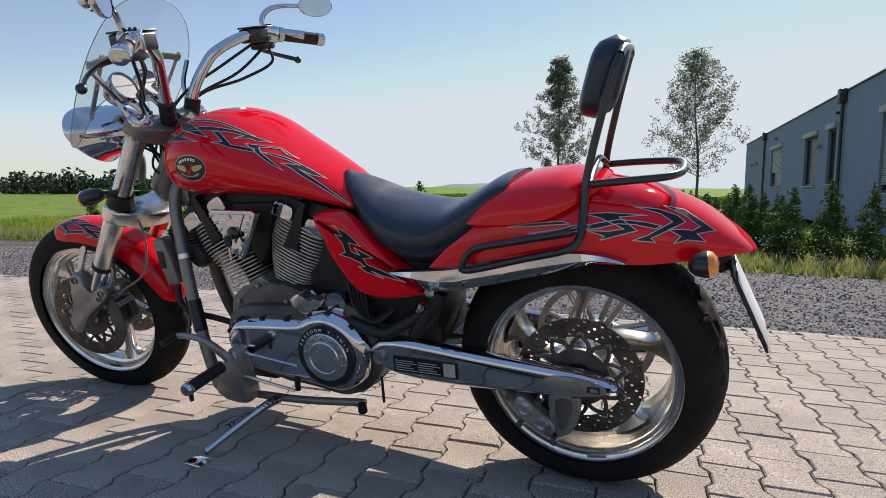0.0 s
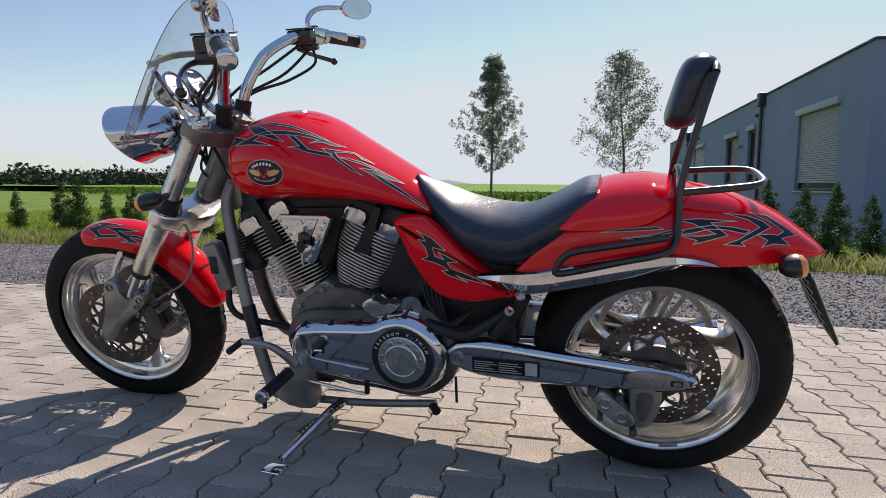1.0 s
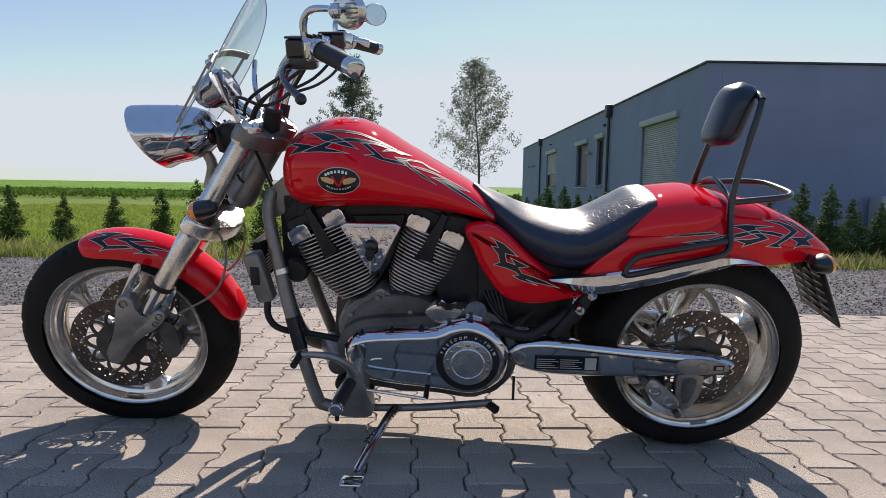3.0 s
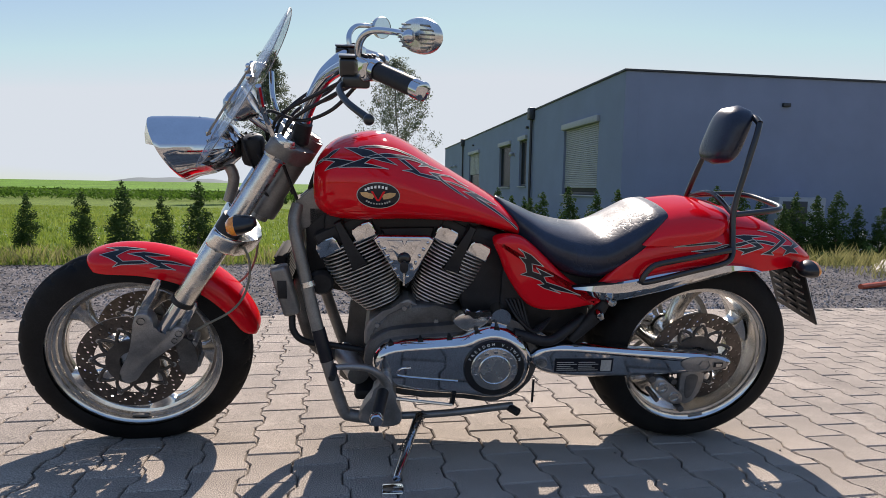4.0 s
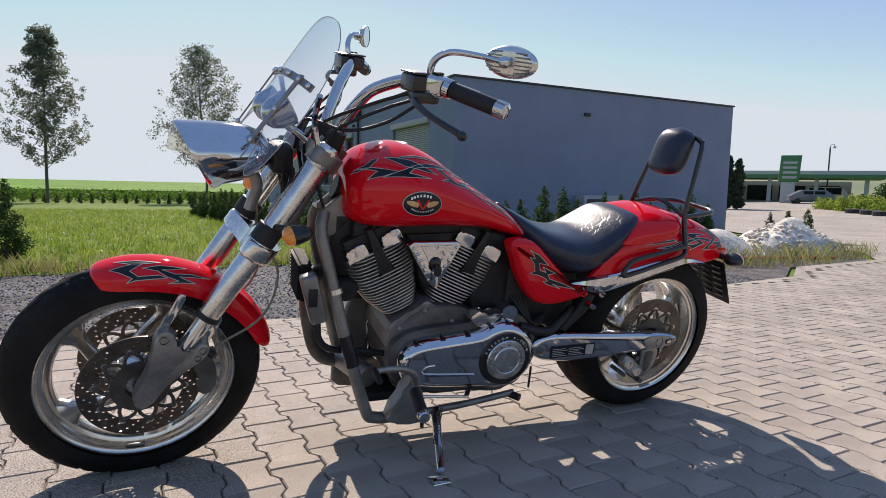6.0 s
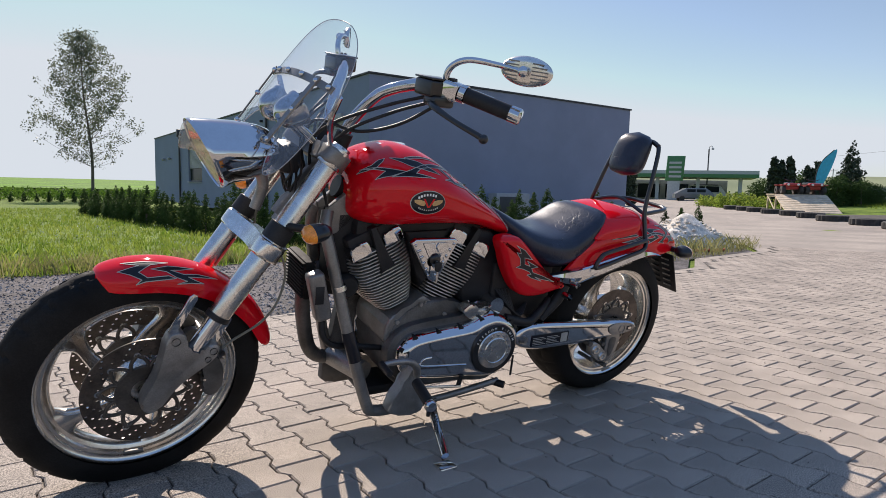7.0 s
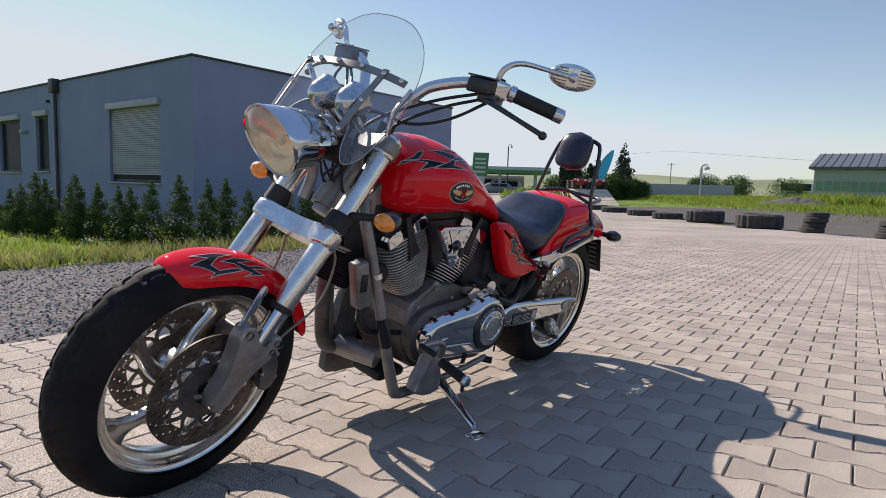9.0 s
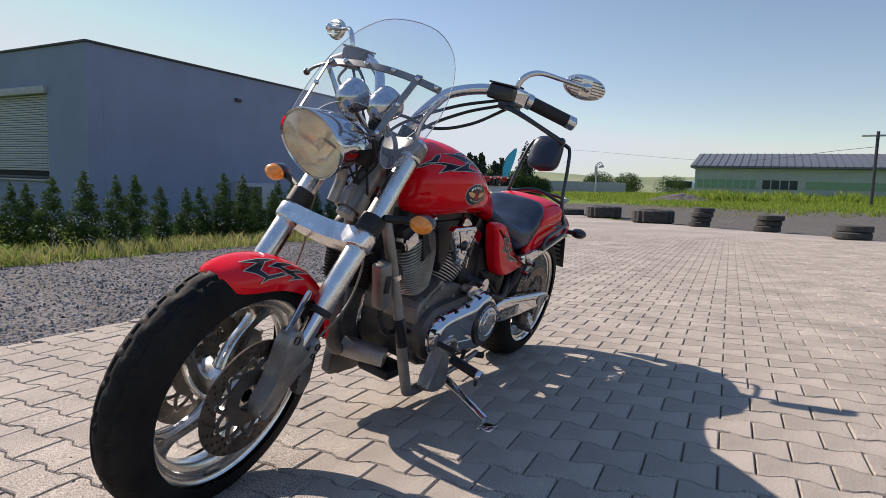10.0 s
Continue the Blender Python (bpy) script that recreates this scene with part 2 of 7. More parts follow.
def lathe(profile, axis_m, seg=48, bm=None, cap=False, closed=False):
    """Turns (radius, along) round the local z of axis_m."""
    bm = bm or bmesh.new()
    loops = [[axis_m @ Vector((r * math.cos(2 * math.pi * k / seg), r * math.sin(2 * math.pi * k / seg), h)) for k in range(seg)] for r, h in profile]
    return rings(bm, loops, cap=cap, close=closed)


def block(x0, x1, y0, y1, z0, z1, bevel=0.0, bm=None, m=None, seg=2):
    bm = bm or bmesh.new()
    made = bmesh.ops.create_cube(bm, size=1.0, matrix=(m or Matrix()) @ Matrix.Translation(((x0 + x1) / 2, (y0 + y1) / 2, (z0 + z1) / 2)) @ Matrix.Diagonal((x1 - x0, y1 - y0, z1 - z0, 1)))
    if bevel:
        es = list({e for v in made["verts"] for e in v.link_edges})
        bmesh.ops.bevel(bm, geom=es, offset=bevel, segments=seg, affect="EDGES", profile=0.5)
    return bm


def plate(poly, y0, y1, bevel=0.0, bm=None, m=None, seg=2):
    """A slab with the outline poly of (x, z) between y0 and y1."""
    bm = bm or bmesh.new()
    m = m or Matrix()
    a = [bm.verts.new(m @ Vector((x, y0, z))) for x, z in poly]
    b = [bm.verts.new(m @ Vector((x, y1, z))) for x, z in poly]
    bm.faces.new(a), bm.faces.new(list(reversed(b)))
    es = []
    for i in range(len(poly)):
        j = (i + 1) % len(poly)
        f = bm.faces.new((a[j], a[i], b[i], b[j]))
    if bevel:
        es = list({e for v in a + b for e in v.link_edges if (e.verts[0] in a) == (e.verts[1] in a)})
        bmesh.ops.bevel(bm, geom=es, offset=bevel, segments=seg, affect="EDGES", profile=0.5)
    return bm


def dome(poly, levels, m=None, back=None):
    """A rounded slab: the outline (x, z) drawn in by an inset at each depth y, capped in front and at the back."""
    m = m or Matrix()
    bm = bmesh.new()
    loops = []
    for inset, y in levels:
        loops.append([m @ Vector((x, y, z)) for x, z in (grow(poly, -inset) if inset else poly)])
    return rings(bm, loops)


def round_poly(poly, n=4):
    """A closed smooth outline through the points."""
    k = len(poly)
    out = []
    for i in range(k):
        a, b, c, d = (Vector(poly[(i + j) % k]) for j in (-1, 0, 1, 2))
        for s in range(n):
            t = s / n
            out.append(tuple(0.5 * (2 * b + (c - a) * t + (2 * a - 5 * b + 4 * c - d) * t * t + (3 * b - a - 3 * c + d) * t**3)))
    return out


def ball(c, r, m=None, bm=None, u=16, v=10):
    bm = bm or bmesh.new()
    sc = Matrix.Diagonal((*r, 1)) if hasattr(r, "__len__") else Matrix.Scale(r, 4)
    bmesh.ops.create_uvsphere(bm, u_segments=u, v_segments=v, radius=1.0, matrix=(m or Matrix()) @ Matrix.Translation(c) @ sc)
    return bm


def resample(rows, n):
    """Smoothly more rows between the given ones, column by column."""
    rows = [Vector(r) for r in rows]
    p = [rows[0] * 2 - rows[1]] + rows + [rows[-1] * 2 - rows[-2]]
    out = []
    for i in range(1, len(p) - 2):
        a, b, c, d = p[i - 1 : i + 3]
        for k in range(n):
            t = k / n
            out.append(0.5 * (2 * b + (c - a) * t + (2 * a - 5 * b + 4 * c - d) * t * t + (3 * b - a - 3 * c + d) * t**3))
    return out + [p[-2]]


def oval_loft(rows, n=4, seg=32, p=2.3, bm=None):
    """Closed body along x from rows of (x, top, bottom, half width, height of the widest)."""
    loops = []
    for x, zt, zb, w, zw in resample(rows, n):
        loop = []
        for k in range(seg):
            a = 2 * math.pi * k / seg
            c, s = math.cos(a), math.sin(a)
            y = w * math.copysign(abs(c) ** (2 / p), c)
            z = zw + (zt - zw if s > 0 else zw - zb) * math.copysign(abs(s) ** (2 / p), s)
            loop.append((x, y, z))
        loops.append(loop)
    return rings(bm or bmesh.new(), loops)


def arch_loft(rows, frame_at, n=4, seg=22, p=2.6, thick=0.005):
    """A shell over a tunnel: rows of (s, crown, skirt, half width); frame_at(s, y, h) gives the place."""
    loops = []
    for s, zt, zb, w in resample(rows, n):
        outer, inner = [], []
        for k in range(seg + 1):
            a = math.pi * k / seg
            c, q = math.cos(a), abs(math.sin(a))
            y = w * math.copysign(abs(c) ** (2 / p), c)
            h = zb + (zt - zb) * q ** (2 / p)
            outer.append(frame_at(s, y, h))
            inner.append(frame_at(s, y * (1 - thick / max(w, 0.02)), h - thick * q))
        loops.append(outer + inner[::-1])
    return rings(bmesh.new(), loops)


def tri_fine(bm, size):
    bm.normal_update()
    bmesh.ops.triangulate(bm, faces=bm.faces[:])
    for _ in range(6):
        es = [e for e in bm.edges if e.calc_length() > size]
        if not es:
            break
        bmesh.ops.subdivide_edges(bm, edges=es, cuts=1)
        bmesh.ops.triangulate(bm, faces=[f for f in bm.faces if len(f.verts) > 3])


def grow(poly, d):
    """The outline moved outwards by d."""
    area = sum(poly[i - 1][0] * poly[i][1] - poly[i][0] * poly[i - 1][1] for i in range(len(poly)))
    sg, out = (1 if area > 0 else -1), []
    for i in range(len(poly)):
        a, b, c = Vector(poly[i - 1]), Vector(poly[i]), Vector(poly[(i + 1) % len(poly)])
        e, f = (b - a).normalized(), (c - b).normalized()
        n1, n2 = Vector((e.y, -e.x)) * sg, Vector((f.y, -f.x)) * sg
        k = n1 + n2
        k = k / max(0.35, k.length_squared / 2) if k.length > 1e-4 else n1
        out.append(tuple(b + k * d))
    return out


def decal(poly, tree, lift, way=Vector((0, 1, 0)), at=None, size=0.018):
    """A film with the outline poly of (x, z), laid on the surface of tree from the side."""
    bm = bmesh.new()
    at = at or (lambda x, z: Vector((x, -2, z)))
    bm.faces.new([bm.verts.new(at(x, z)) for x, z in poly])
    tri_fine(bm, size)
    dead = []
    for v in bm.verts:
        hit, nrm, _, _ = tree.ray_cast(v.co, way)
        if hit is None:
            dead.append(v)
        else:
            v.co = hit + (nrm if nrm.dot(way) < 0 else -nrm) * lift
    bmesh.ops.delete(bm, geom=dead, context="VERTS")
    return bm


def tree_of(ob):
    me = ob.data
    return BVHTree.FromPolygons([v.co for v in me.vertices], [tuple(q.vertices) for q in me.polygons])


def gz(x, y):
    """Height of the ground: a gentle fall across the yard, rising again far behind the tyre row."""
    rise = 0.034 * min(max(0.0, x - 24), 40)
    along = 0.01188 * min(x, 24) if x > 0 else 0.0010 * max(-40.0, x)
    across = 0.021 + 0.0172 * (min(y, 60) - 0.6) if y > 0.6 else (0.035 * y if y > -1.5 else 0.018 * (max(-40.0, y) + 1.5) - 0.0525)
    return rise - 0.006 - along - across


# ---- ground, pavement, gravel ----
def sheet(name, poly, dz, size, material, label, category):
    """A flat piece of ground with the outline poly, draped on gz."""
    bm = bmesh.new()
    bm.faces.new([bm.verts.new((x, y, 0)) for x, y in poly])
    tri_fine(bm, size)
    for v in bm.verts:
        v.co.z = gz(v.co.x, v.co.y) + dz
    for f in bm.faces:
        if f.normal.z < 0:
            f.normal_flip()
    me = bpy.data.meshes.new(name)
    bm.to_mesh(me)
    bm.free()
    me.materials.append(material)
    return tagged(new(name, me), label, category, kind="structure")


EDGE = lambda x: 2.30 + 0.13 * x
bm = bmesh.new()
radii = [0.5] + [1.22 ** k for k in range(2, 42)]
loops = []
for r in radii:
    loop = []
    for k in range(72):
        x, y = r * math.cos(2 * math.pi * k / 72), r * math.sin(2 * math.pi * k / 72)
        loop.append((x, y, gz(x, y) - 0.06))
    loops.append(loop)
rings(bm, loops, cap=False)
bm.faces.new([bm.verts[i] for i in range(72)] if bm.verts.ensure_lookup_table() is None else [])
tagged(part("ground", bm, M_SOIL), "mown grass ground reaching out to the fields", "ground", kind="structure")

PAVED = [(-16, 0.22), (3.0, 2.7), (5.2, 3.3), (6.4, 4.2), (9.2, 4.9), (10.7, 6.1), (12.5, 9), (22, 24), (40, 42), (66, 60), (62, 46), (47, 34), (38.6, 25.0), (34.4, 18.4), (30.2, 13.7), (26.2, 8.9), (21.2, 3.7), (19.2, 1.8), (14.6, -2.4), (12, -8), (10, -20), (-16, -20)]
M_FARPAVE = mat("paved_surface", (0.280, 0.241, 0.203), 0.88, vary=0.14, scale=0.5, fine=0.15, bump=0.4, bscale=40)
nt = M_FARPAVE.node_tree
bk = nt.nodes.new("ShaderNodeTexBrick")
bk.inputs["Scale"].default_value, bk.inputs["Mortar Size"].default_value = 1.0, 0.007
bk.inputs["Brick Width"].default_value, bk.inputs["Row Height"].default_value = 0.2, 0.143
bk.inputs["Color1"].default_value, bk.inputs["Color2"].default_value, bk.inputs["Mortar"].default_value = (1.04, 1.04, 1.04, 1), (0.94, 0.94, 0.94, 1), (0.35, 0.35, 0.35, 1)
mp = nt.nodes.new("ShaderNodeMapping")
mp.inputs["Rotation"].default_value = (0, 0, radians(-97))
tc = nt.nodes.new("ShaderNodeTexCoord")
nt.links.new(tc.outputs["Object"], mp.inputs["Vector"])
nt.links.new(mp.outputs[0], bk.inputs["Vector"])
mix = nt.nodes.new("ShaderNodeMix")
mix.data_type, mix.blend_type = "RGBA", "MULTIPLY"
mix.inputs[0].default_value = 1.0
bs = nt.nodes["Principled BSDF"]
nt.links.new(bs.inputs["Base Color"].links[0].from_socket, mix.inputs[6])
nt.links.new(bk.outputs["Color"], mix.inputs[7])
nt.links.new(mix.outputs[2], bs.inputs["Base Color"])
pavement = sheet("pavement", PAVED, -0.013, 2.5, M_FARPAVE, "beige concrete block paving of a large yard", "pavement")
BED = [(-5.6, -2.9), (13.2, -2.9), (13.2, 0.0), (10.8, 5.6), (9.2, 4.6), (6.4, 3.9), (5.2, 3.05), (3.0, 2.62), (-5.6, 1.52)]
sheet("paver_bed", BED, -0.0105, 1.5, M_SAND, "dark sand in the joints of the paving", "joint sand")
gravel = sheet("gravel_strip", [(-16, -0.2), (3.0, 2.75), (5.2, 3.4), (6.4, 4.3), (9.2, 5.0), (10.6, 6.2), (9, 7.2), (4, 6.4), (-16, 3.6)], -0.035, 1.5, M_GRAVEL, "strip of loose grey gravel beside the paving", "gravel")
sheet("lawn", [(-30, 1.5), (-16, 3.5), (4, 6.3), (9, 7.1), (11, 6.4), (12.6, 9.2), (15, 14), (8, 66), (-50, 66)], -0.03, 2.0, M_SOIL, "uneven green lawn with weeds behind the gravel", "lawn")


def pydata(name, verts, faces, material, label, category, kind="stuff", smooth=False):
    me = bpy.data.meshes.new(name)
    me.from_pydata(verts, [], faces)
    me.materials.append(material)
    if smooth:
        me.polygons.foreach_set("use_smooth", [True] * len(me.polygons))
    return tagged(new(name, me), label, category, kind=kind)


def blades(name, spots, h0, h1, wide, material, label, category, lean=0.35, seed=1):
    """Tufts of grass: three-sided blades at (x, y)."""
    rnd = random.Random(seed)
    vs, fs = [], []
    for x, y in spots:
        z = gz(x, y) - 0.03
        for _ in range(3):
            a, h = rnd.uniform(0, 6.28), rnd.uniform(h0, h1)
            dx, dy = math.cos(a) * wide, math.sin(a) * wide
            lx, ly = rnd.gauss(0, lean) * h, rnd.gauss(0, lean) * h
            ox, oy = x + rnd.gauss(0, 0.03), y + rnd.gauss(0, 0.03)
            i = len(vs)
            vs += [(ox - dx, oy - dy, z), (ox + dx, oy + dy, z), (ox + lx * 0.5 + dx * 0.6, oy + ly * 0.5 + dy * 0.6, z + h * 0.6), (ox + lx, oy + ly, z + h)]
            fs += [(i, i + 1, i + 2), (i, i + 2, i + 3)]
    return pydata(name, vs, fs, material, label, category)


rnd = random.Random(5)
GRASS_EDGE = lambda x: 5.72 + 0.135 * x
spots = []
while len(spots) < 34000:
    y = 4 + 30 * rnd.random() ** 2.0
    x = rnd.uniform(-14 - y * 0.4, 5)
    if y > GRASS_EDGE(x) + rnd.gauss(0, 0.12) and not (x > 3.2 and y > 11):
        spots.append((x, y))
blades("grass", spots, 0.03, 0.13, 0.009, M_GRASS, "rough green grass with seed heads on the lawn", "grass")
spots = [(x, GRASS_EDGE(x) + rnd.gauss(0.25, 0.2)) for x in (rnd.uniform(-13, 8) for _ in range(2600))]
M_DRY = mat("dry_grass", (0.24, 0.25, 0.08), 0.7, vary=0.3, scale=2, color2=(0.36, 0.33, 0.14), island="island", through_light=0.4)
blades("weed_fringe", spots, 0.05, 0.24, 0.007, M_DRY, "yellowish weeds along the edge of the gravel", "weeds", seed=2)
EDGE = lambda x: np.interp(x, (15, 21.2, 26.2, 30.2, 34.4, 38.6, 47, 62), (-2.4, 3.7, 8.9, 13.7, 18.4, 25.0, 34, 46))  # yard edge
spots = []
while len(spots) < 16000:
    x, y = rnd.uniform(22, 62), rnd.uniform(-12, 34)
    if y < EDGE(x) - 13.5 - 7 * rnd.random() ** 2 and x > 30 + 6 * rnd.random():
        spots.append((x, y))
blades("far_grass", spots, 0.06, 0.30, 0.022, M_GRASS, "tall unmown grass behind the tyre row", "grass", seed=3)
M_HARDCORE = mat("trodden_gravel", (0.165, 0.148, 0.125), 0.95, vary=0.4, scale=0.6, fine=0.45, bump=0.9, bscale=22, color2=(0.085, 0.08, 0.078), spec=0.12)
sheet("far_gravel", [(15.0, -2.6), (19.6, 2.0), (21.3, 4.0), (26.2, 9.4), (30.2, 14.1), (33.4, 17.6), (37.5, 16.8), (39, 11), (38.5, 1), (35, -9), (26, -16), (14, -18)], -0.04, 2.0, M_HARDCORE, "bare beige-grey gravel behind the row of tyres", "gravel")

spots = []
for _ in range(46):  # clumps
    cx, cy, size = rnd.uniform(45, 57), rnd.uniform(-24, 9.5), rnd.uniform(0.3, 1.1)
    spots += [(cx + rnd.gauss(0, size * 0.6), cy + rnd.gauss(0, size)) for _ in range(int(90 * size))]
blades("tall_weeds", spots, 0.25, 0.85, 0.028, M_GRASS, "tall yellow-green weeds in uneven clumps before the hall", "weeds", seed=6)
spots = [(x, y) for x, y in ((rnd.uniform(28, 46), rnd.uniform(-16, 16)) for _ in range(5200)) if EDGE(x) - 15 < y < EDGE(x) - 7 and math.sin(x * 1.3) + math.sin(y * 0.9 + x * 0.4) > 0.5]
blades("gravel_weeds", spots, 0.03, 0.13, 0.012, M_DRY, "patchy low weeds growing through the far gravel", "weeds", seed=7)

# loose stones on the gravel
rng = np.random.default_rng(3)
n = 52000
gx = rng.uniform(-8.5, 6.5, n)
gy = 2.33 + 0.13 * gx + (3.6 * rng.random(n) ** 1.3)
keep = (gy < 5.75 + 0.135 * gx + rng.normal(0, 0.08, n)) & ((gx < 4.6) | (gy > 4.4))
gx, gy = gx[keep], gy[keep]
n = len(gx)
sz = 0.005 + 0.0125 * rng.random(n) ** 2
base = np.array([(1, 0, 0), (0, 1, 0), (-1, 0, 0), (0, -1, 0), (0, 0, 1.0)])
ang = rng.uniform(0, 6.28, n)
ca, sa = np.cos(ang), np.sin(ang)
jit = rng.uniform(0.7, 1.3, (n, 5, 3)) * base
gzv = np.array([gz(a, b) for a, b in zip(gx, gy)]) - 0.036
vx = gx[:, None] + sz[:, None] * (jit[..., 0] * ca[:, None] - jit[..., 1] * sa[:, None])
vy = gy[:, None] + sz[:, None] * (jit[..., 0] * sa[:, None] + jit[..., 1] * ca[:, None])
vz = gzv[:, None] + sz[:, None] * (jit[..., 2] * 0.8)
verts = np.stack([vx, vy, vz], -1).reshape(-1, 3).tolist()
faces = [(5 * i + a, 5 * i + b, 5 * i + 4) for i in range(n) for a, b in ((0, 1), (1, 2), (2, 3), (3, 0))]
pydata("gravel_stones", verts, faces, M_STONE, "loose grey and brown crushed stones", "gravel")

# ---- house ----
HA = radians(4.5)
HOUSE = Matrix.Translation((4.18, 12.11, -0.30)) @ Matrix.Rotation(HA, 4, "Z")
HH = 3.93  # wall height over the house's own zero
house = empty("house", HOUSE, "single-storey grey-blue rendered house with a low flat roof", "house")


def wall_with_holes(length, height, holes, thick, along):
    """Wall panels round rectangular openings (a0, a1, z0, z1); along: 'x' or 'y'."""
    cuts = sorted({0.0, length, *[h[0] for h in holes], *[h[1] for h in holes]})
    bm = bmesh.new()
    for a, b in zip(cuts, cuts[1:]):
        mid, zs = (a + b) / 2, [0.0]
        for h in sorted(h for h in holes if h[0] < mid < h[1]):
            zs += [h[2], h[3]]
        zs.append(height)
        for z0, z1 in zip(zs[::2], zs[1::2]):
            if along == "y":
                block(0, thick, a, b, z0, z1, bm=bm)
            else:
                block(a, b, 0, thick, z0, z1, bm=bm)
    bmesh.ops.remove_doubles(bm, verts=bm.verts, dist=0.0005)
    bad = [f for f in bm.faces if all(len(e.link_faces) > 2 or True for e in f.edges) and any(f is not g and set(f.verts) == set(g.verts) for g in f.verts[0].link_faces)]
    bmesh.ops.delete(bm, geom=bad, context="FACES_ONLY")
    return bm


WIN = [(1.50, 4.20, 1.0, 2.92), (8.35, 9.35, 1.25, 2.98), (10.75, 12.75, 1.2, 2.95), (17.3, 20.2, 1.2, 2.98)]
part("wall", wall_with_holes(30.0, HH, WIN, 0.35, "y"), M_WALL, house)
bm = block(0.352, 10.0, 0.0, 0.35, 0, HH)
part("wall", bm, M_WALL, house)
part("wall", block(9.65, 10.0, 0.352, 30.0, 0, HH), M_WALL, house)
part("wall", block(0.352, 9.648, 29.65, 30.0, 0, HH), M_WALL, house)
part("roof", block(0.36, 9.64, 0.36, 29.64, HH - 0.4, HH - 0.15), M_ANTH, house)
cop = bmesh.new()
for x0, x1, y0, y1 in ((-0.04, 10.04, -0.04, 0.37), (-0.04, 0.37, 0.372, 30.0), (9.63, 10.04, 0.372, 30.0), (0.372, 9.628, 29.63, 30.04)):
    block(x0, x1, y0, y1, HH + 0.002, HH + 0.05, 0.006, bm=cop)
part("coping", cop, M_ANTH, house, "dark metal coping along the roof edge")
for a0, a1, z0, z1 in WIN:
    shut = 0.62 if a1 > 15 else (0.9 if a0 < 3 else 0.0)
    w = part("window", block(0.13, 0.2, a0, a1, z0, z1), M_ANTH, house)
    f = bmesh.new()
    for y0, y1, zz0, zz1 in ((a0 + 0.003, a0 + 0.07, z0, z1), (a1 - 0.07, a1 - 0.003, z0, z1), (a0 + 0.07, a1 - 0.07, z0 + 0.003, z0 + 0.07), (a0 + 0.07, a1 - 0.07, z1 - 0.07, z1 - 0.003)):
        block(0.085, 0.129, y0, y1, zz0, zz1, 0.004, bm=f)
    part("frame", f, M_ANTH, w)
    part("pane", block(0.112, 0.127, a0 + 0.072, a1 - 0.072, z0 + 0.072, z1 - 0.072), M_PANE, w)
    part("sill", block(-0.06, 0.084, a0 - 0.05, a1 + 0.05, z0 - 0.04, z0 - 0.002, 0.004), M_SHUT, w, "pale metal sill")
    part("shutter_box", block(-0.09, 0.06, a0 - 0.04, a1 + 0.04, z1 + 0.002, z1 + 0.17, 0.01), M_SHUT, w, "pale shutter box over the window")
    if shut:
        zb = z1 - (z1 - z0) * shut
        k = int((z1 - zb) / 0.055)
        for i in range(k):
            zc = z1 - (i + 0.5) * (z1 - zb) / k
            if i == 0:
                slat = put_mesh(block(0.055, 0.08, a0 + 0.03, a1 - 0.03, -0.024, 0.024, 0.009))
            s = part("slat", slat, M_SHUT, w)
            s.location.z = zc
for y in (7.55, 22.0):
    p = part("downpipe", rod((-0.08, y, 0.0), (-0.08, y, HH - 0.3), 0.05), M_ANTH, house, "dark rain downpipe")
    part("hopper", block(-0.2, -0.002, y - 0.16, y + 0.16, HH - 0.32, HH + 0.09, 0.015), M_ANTH, p)
for y in (10.1, 24.6, 26.4):
    p = part("wall_lamp", block(-0.05, -0.002, y - 0.06, y + 0.06, 2.46, 2.58, 0.01), M_SHUT, house, "pale globe lamp on the wall")
    part("globe", ball((-0.14, y, 2.52), (0.1, 0.1, 0.09)), M_SHUT, p)
for x, y, z in ((-0.1, 18.9, 3.46), (-0.1, 8.2, 3.4)):
    part("overflow_spout", block(x, -0.002, y - 0.06, y + 0.06, z - 0.04, z + 0.04, 0.01), M_ANTH, house)
part("vent", block(4.05, 4.25, -0.07, -0.002, 3.24, 3.33, 0.012), M_ANTH, house, "small dark overflow spout")
ac = tagged(part("heat_pump", block(3.75, 5.0, -0.55, -0.15, 0.12, 1.05, 0.03), M_SHUT), "white outdoor heat pump unit beside the house", "heat pump")
ac.matrix_world = HOUSE
part("grille", block(3.85, 4.5, -0.562, -0.552, 0.25, 0.95, 0.004), M_ANTH, ac, "dark fan grille")
for x in (3.95, 4.8):
    part("foot", block(x - 0.05, x + 0.05, -0.5, -0.2, -0.05, 0.118), M_ANTH, ac)


# ---- plants ----
def leaf_cloud(centres, count, size, seed, flat=0.0):
    """Small four-point leaves scattered in balls (x, y, z, r)."""
    r = np.random.default_rng(seed)
    vs, fs = [], []
    w = np.array([c[3] ** 2 for c in centres])
    pick = r.choice(len(centres), count, p=w / w.sum())
    for i in pick:
        x, y, z, rad = centres[i]
        d = r.normal(size=3)
        d /= np.linalg.norm(d)
        p = np.array((x, y, z)) + d * rad * r.random() ** 0.45
        a = r.normal(size=3)
        a /= np.linalg.norm(a)
        b = np.cross(a, r.normal(size=3))
        b /= np.linalg.norm(b) + 1e-9
        s = size * r.uniform(0.6, 1.4)
        k = len(vs)
        vs += [tuple(p - a * s), tuple(p + b * s * 0.5), tuple(p + a * s), tuple(p - b * s * 0.5)]
        fs.append((k, k + 1, k + 2, k + 3))
    me = bpy.data.meshes.new("leaves")
    me.from_pydata(vs, [], fs)
    return me


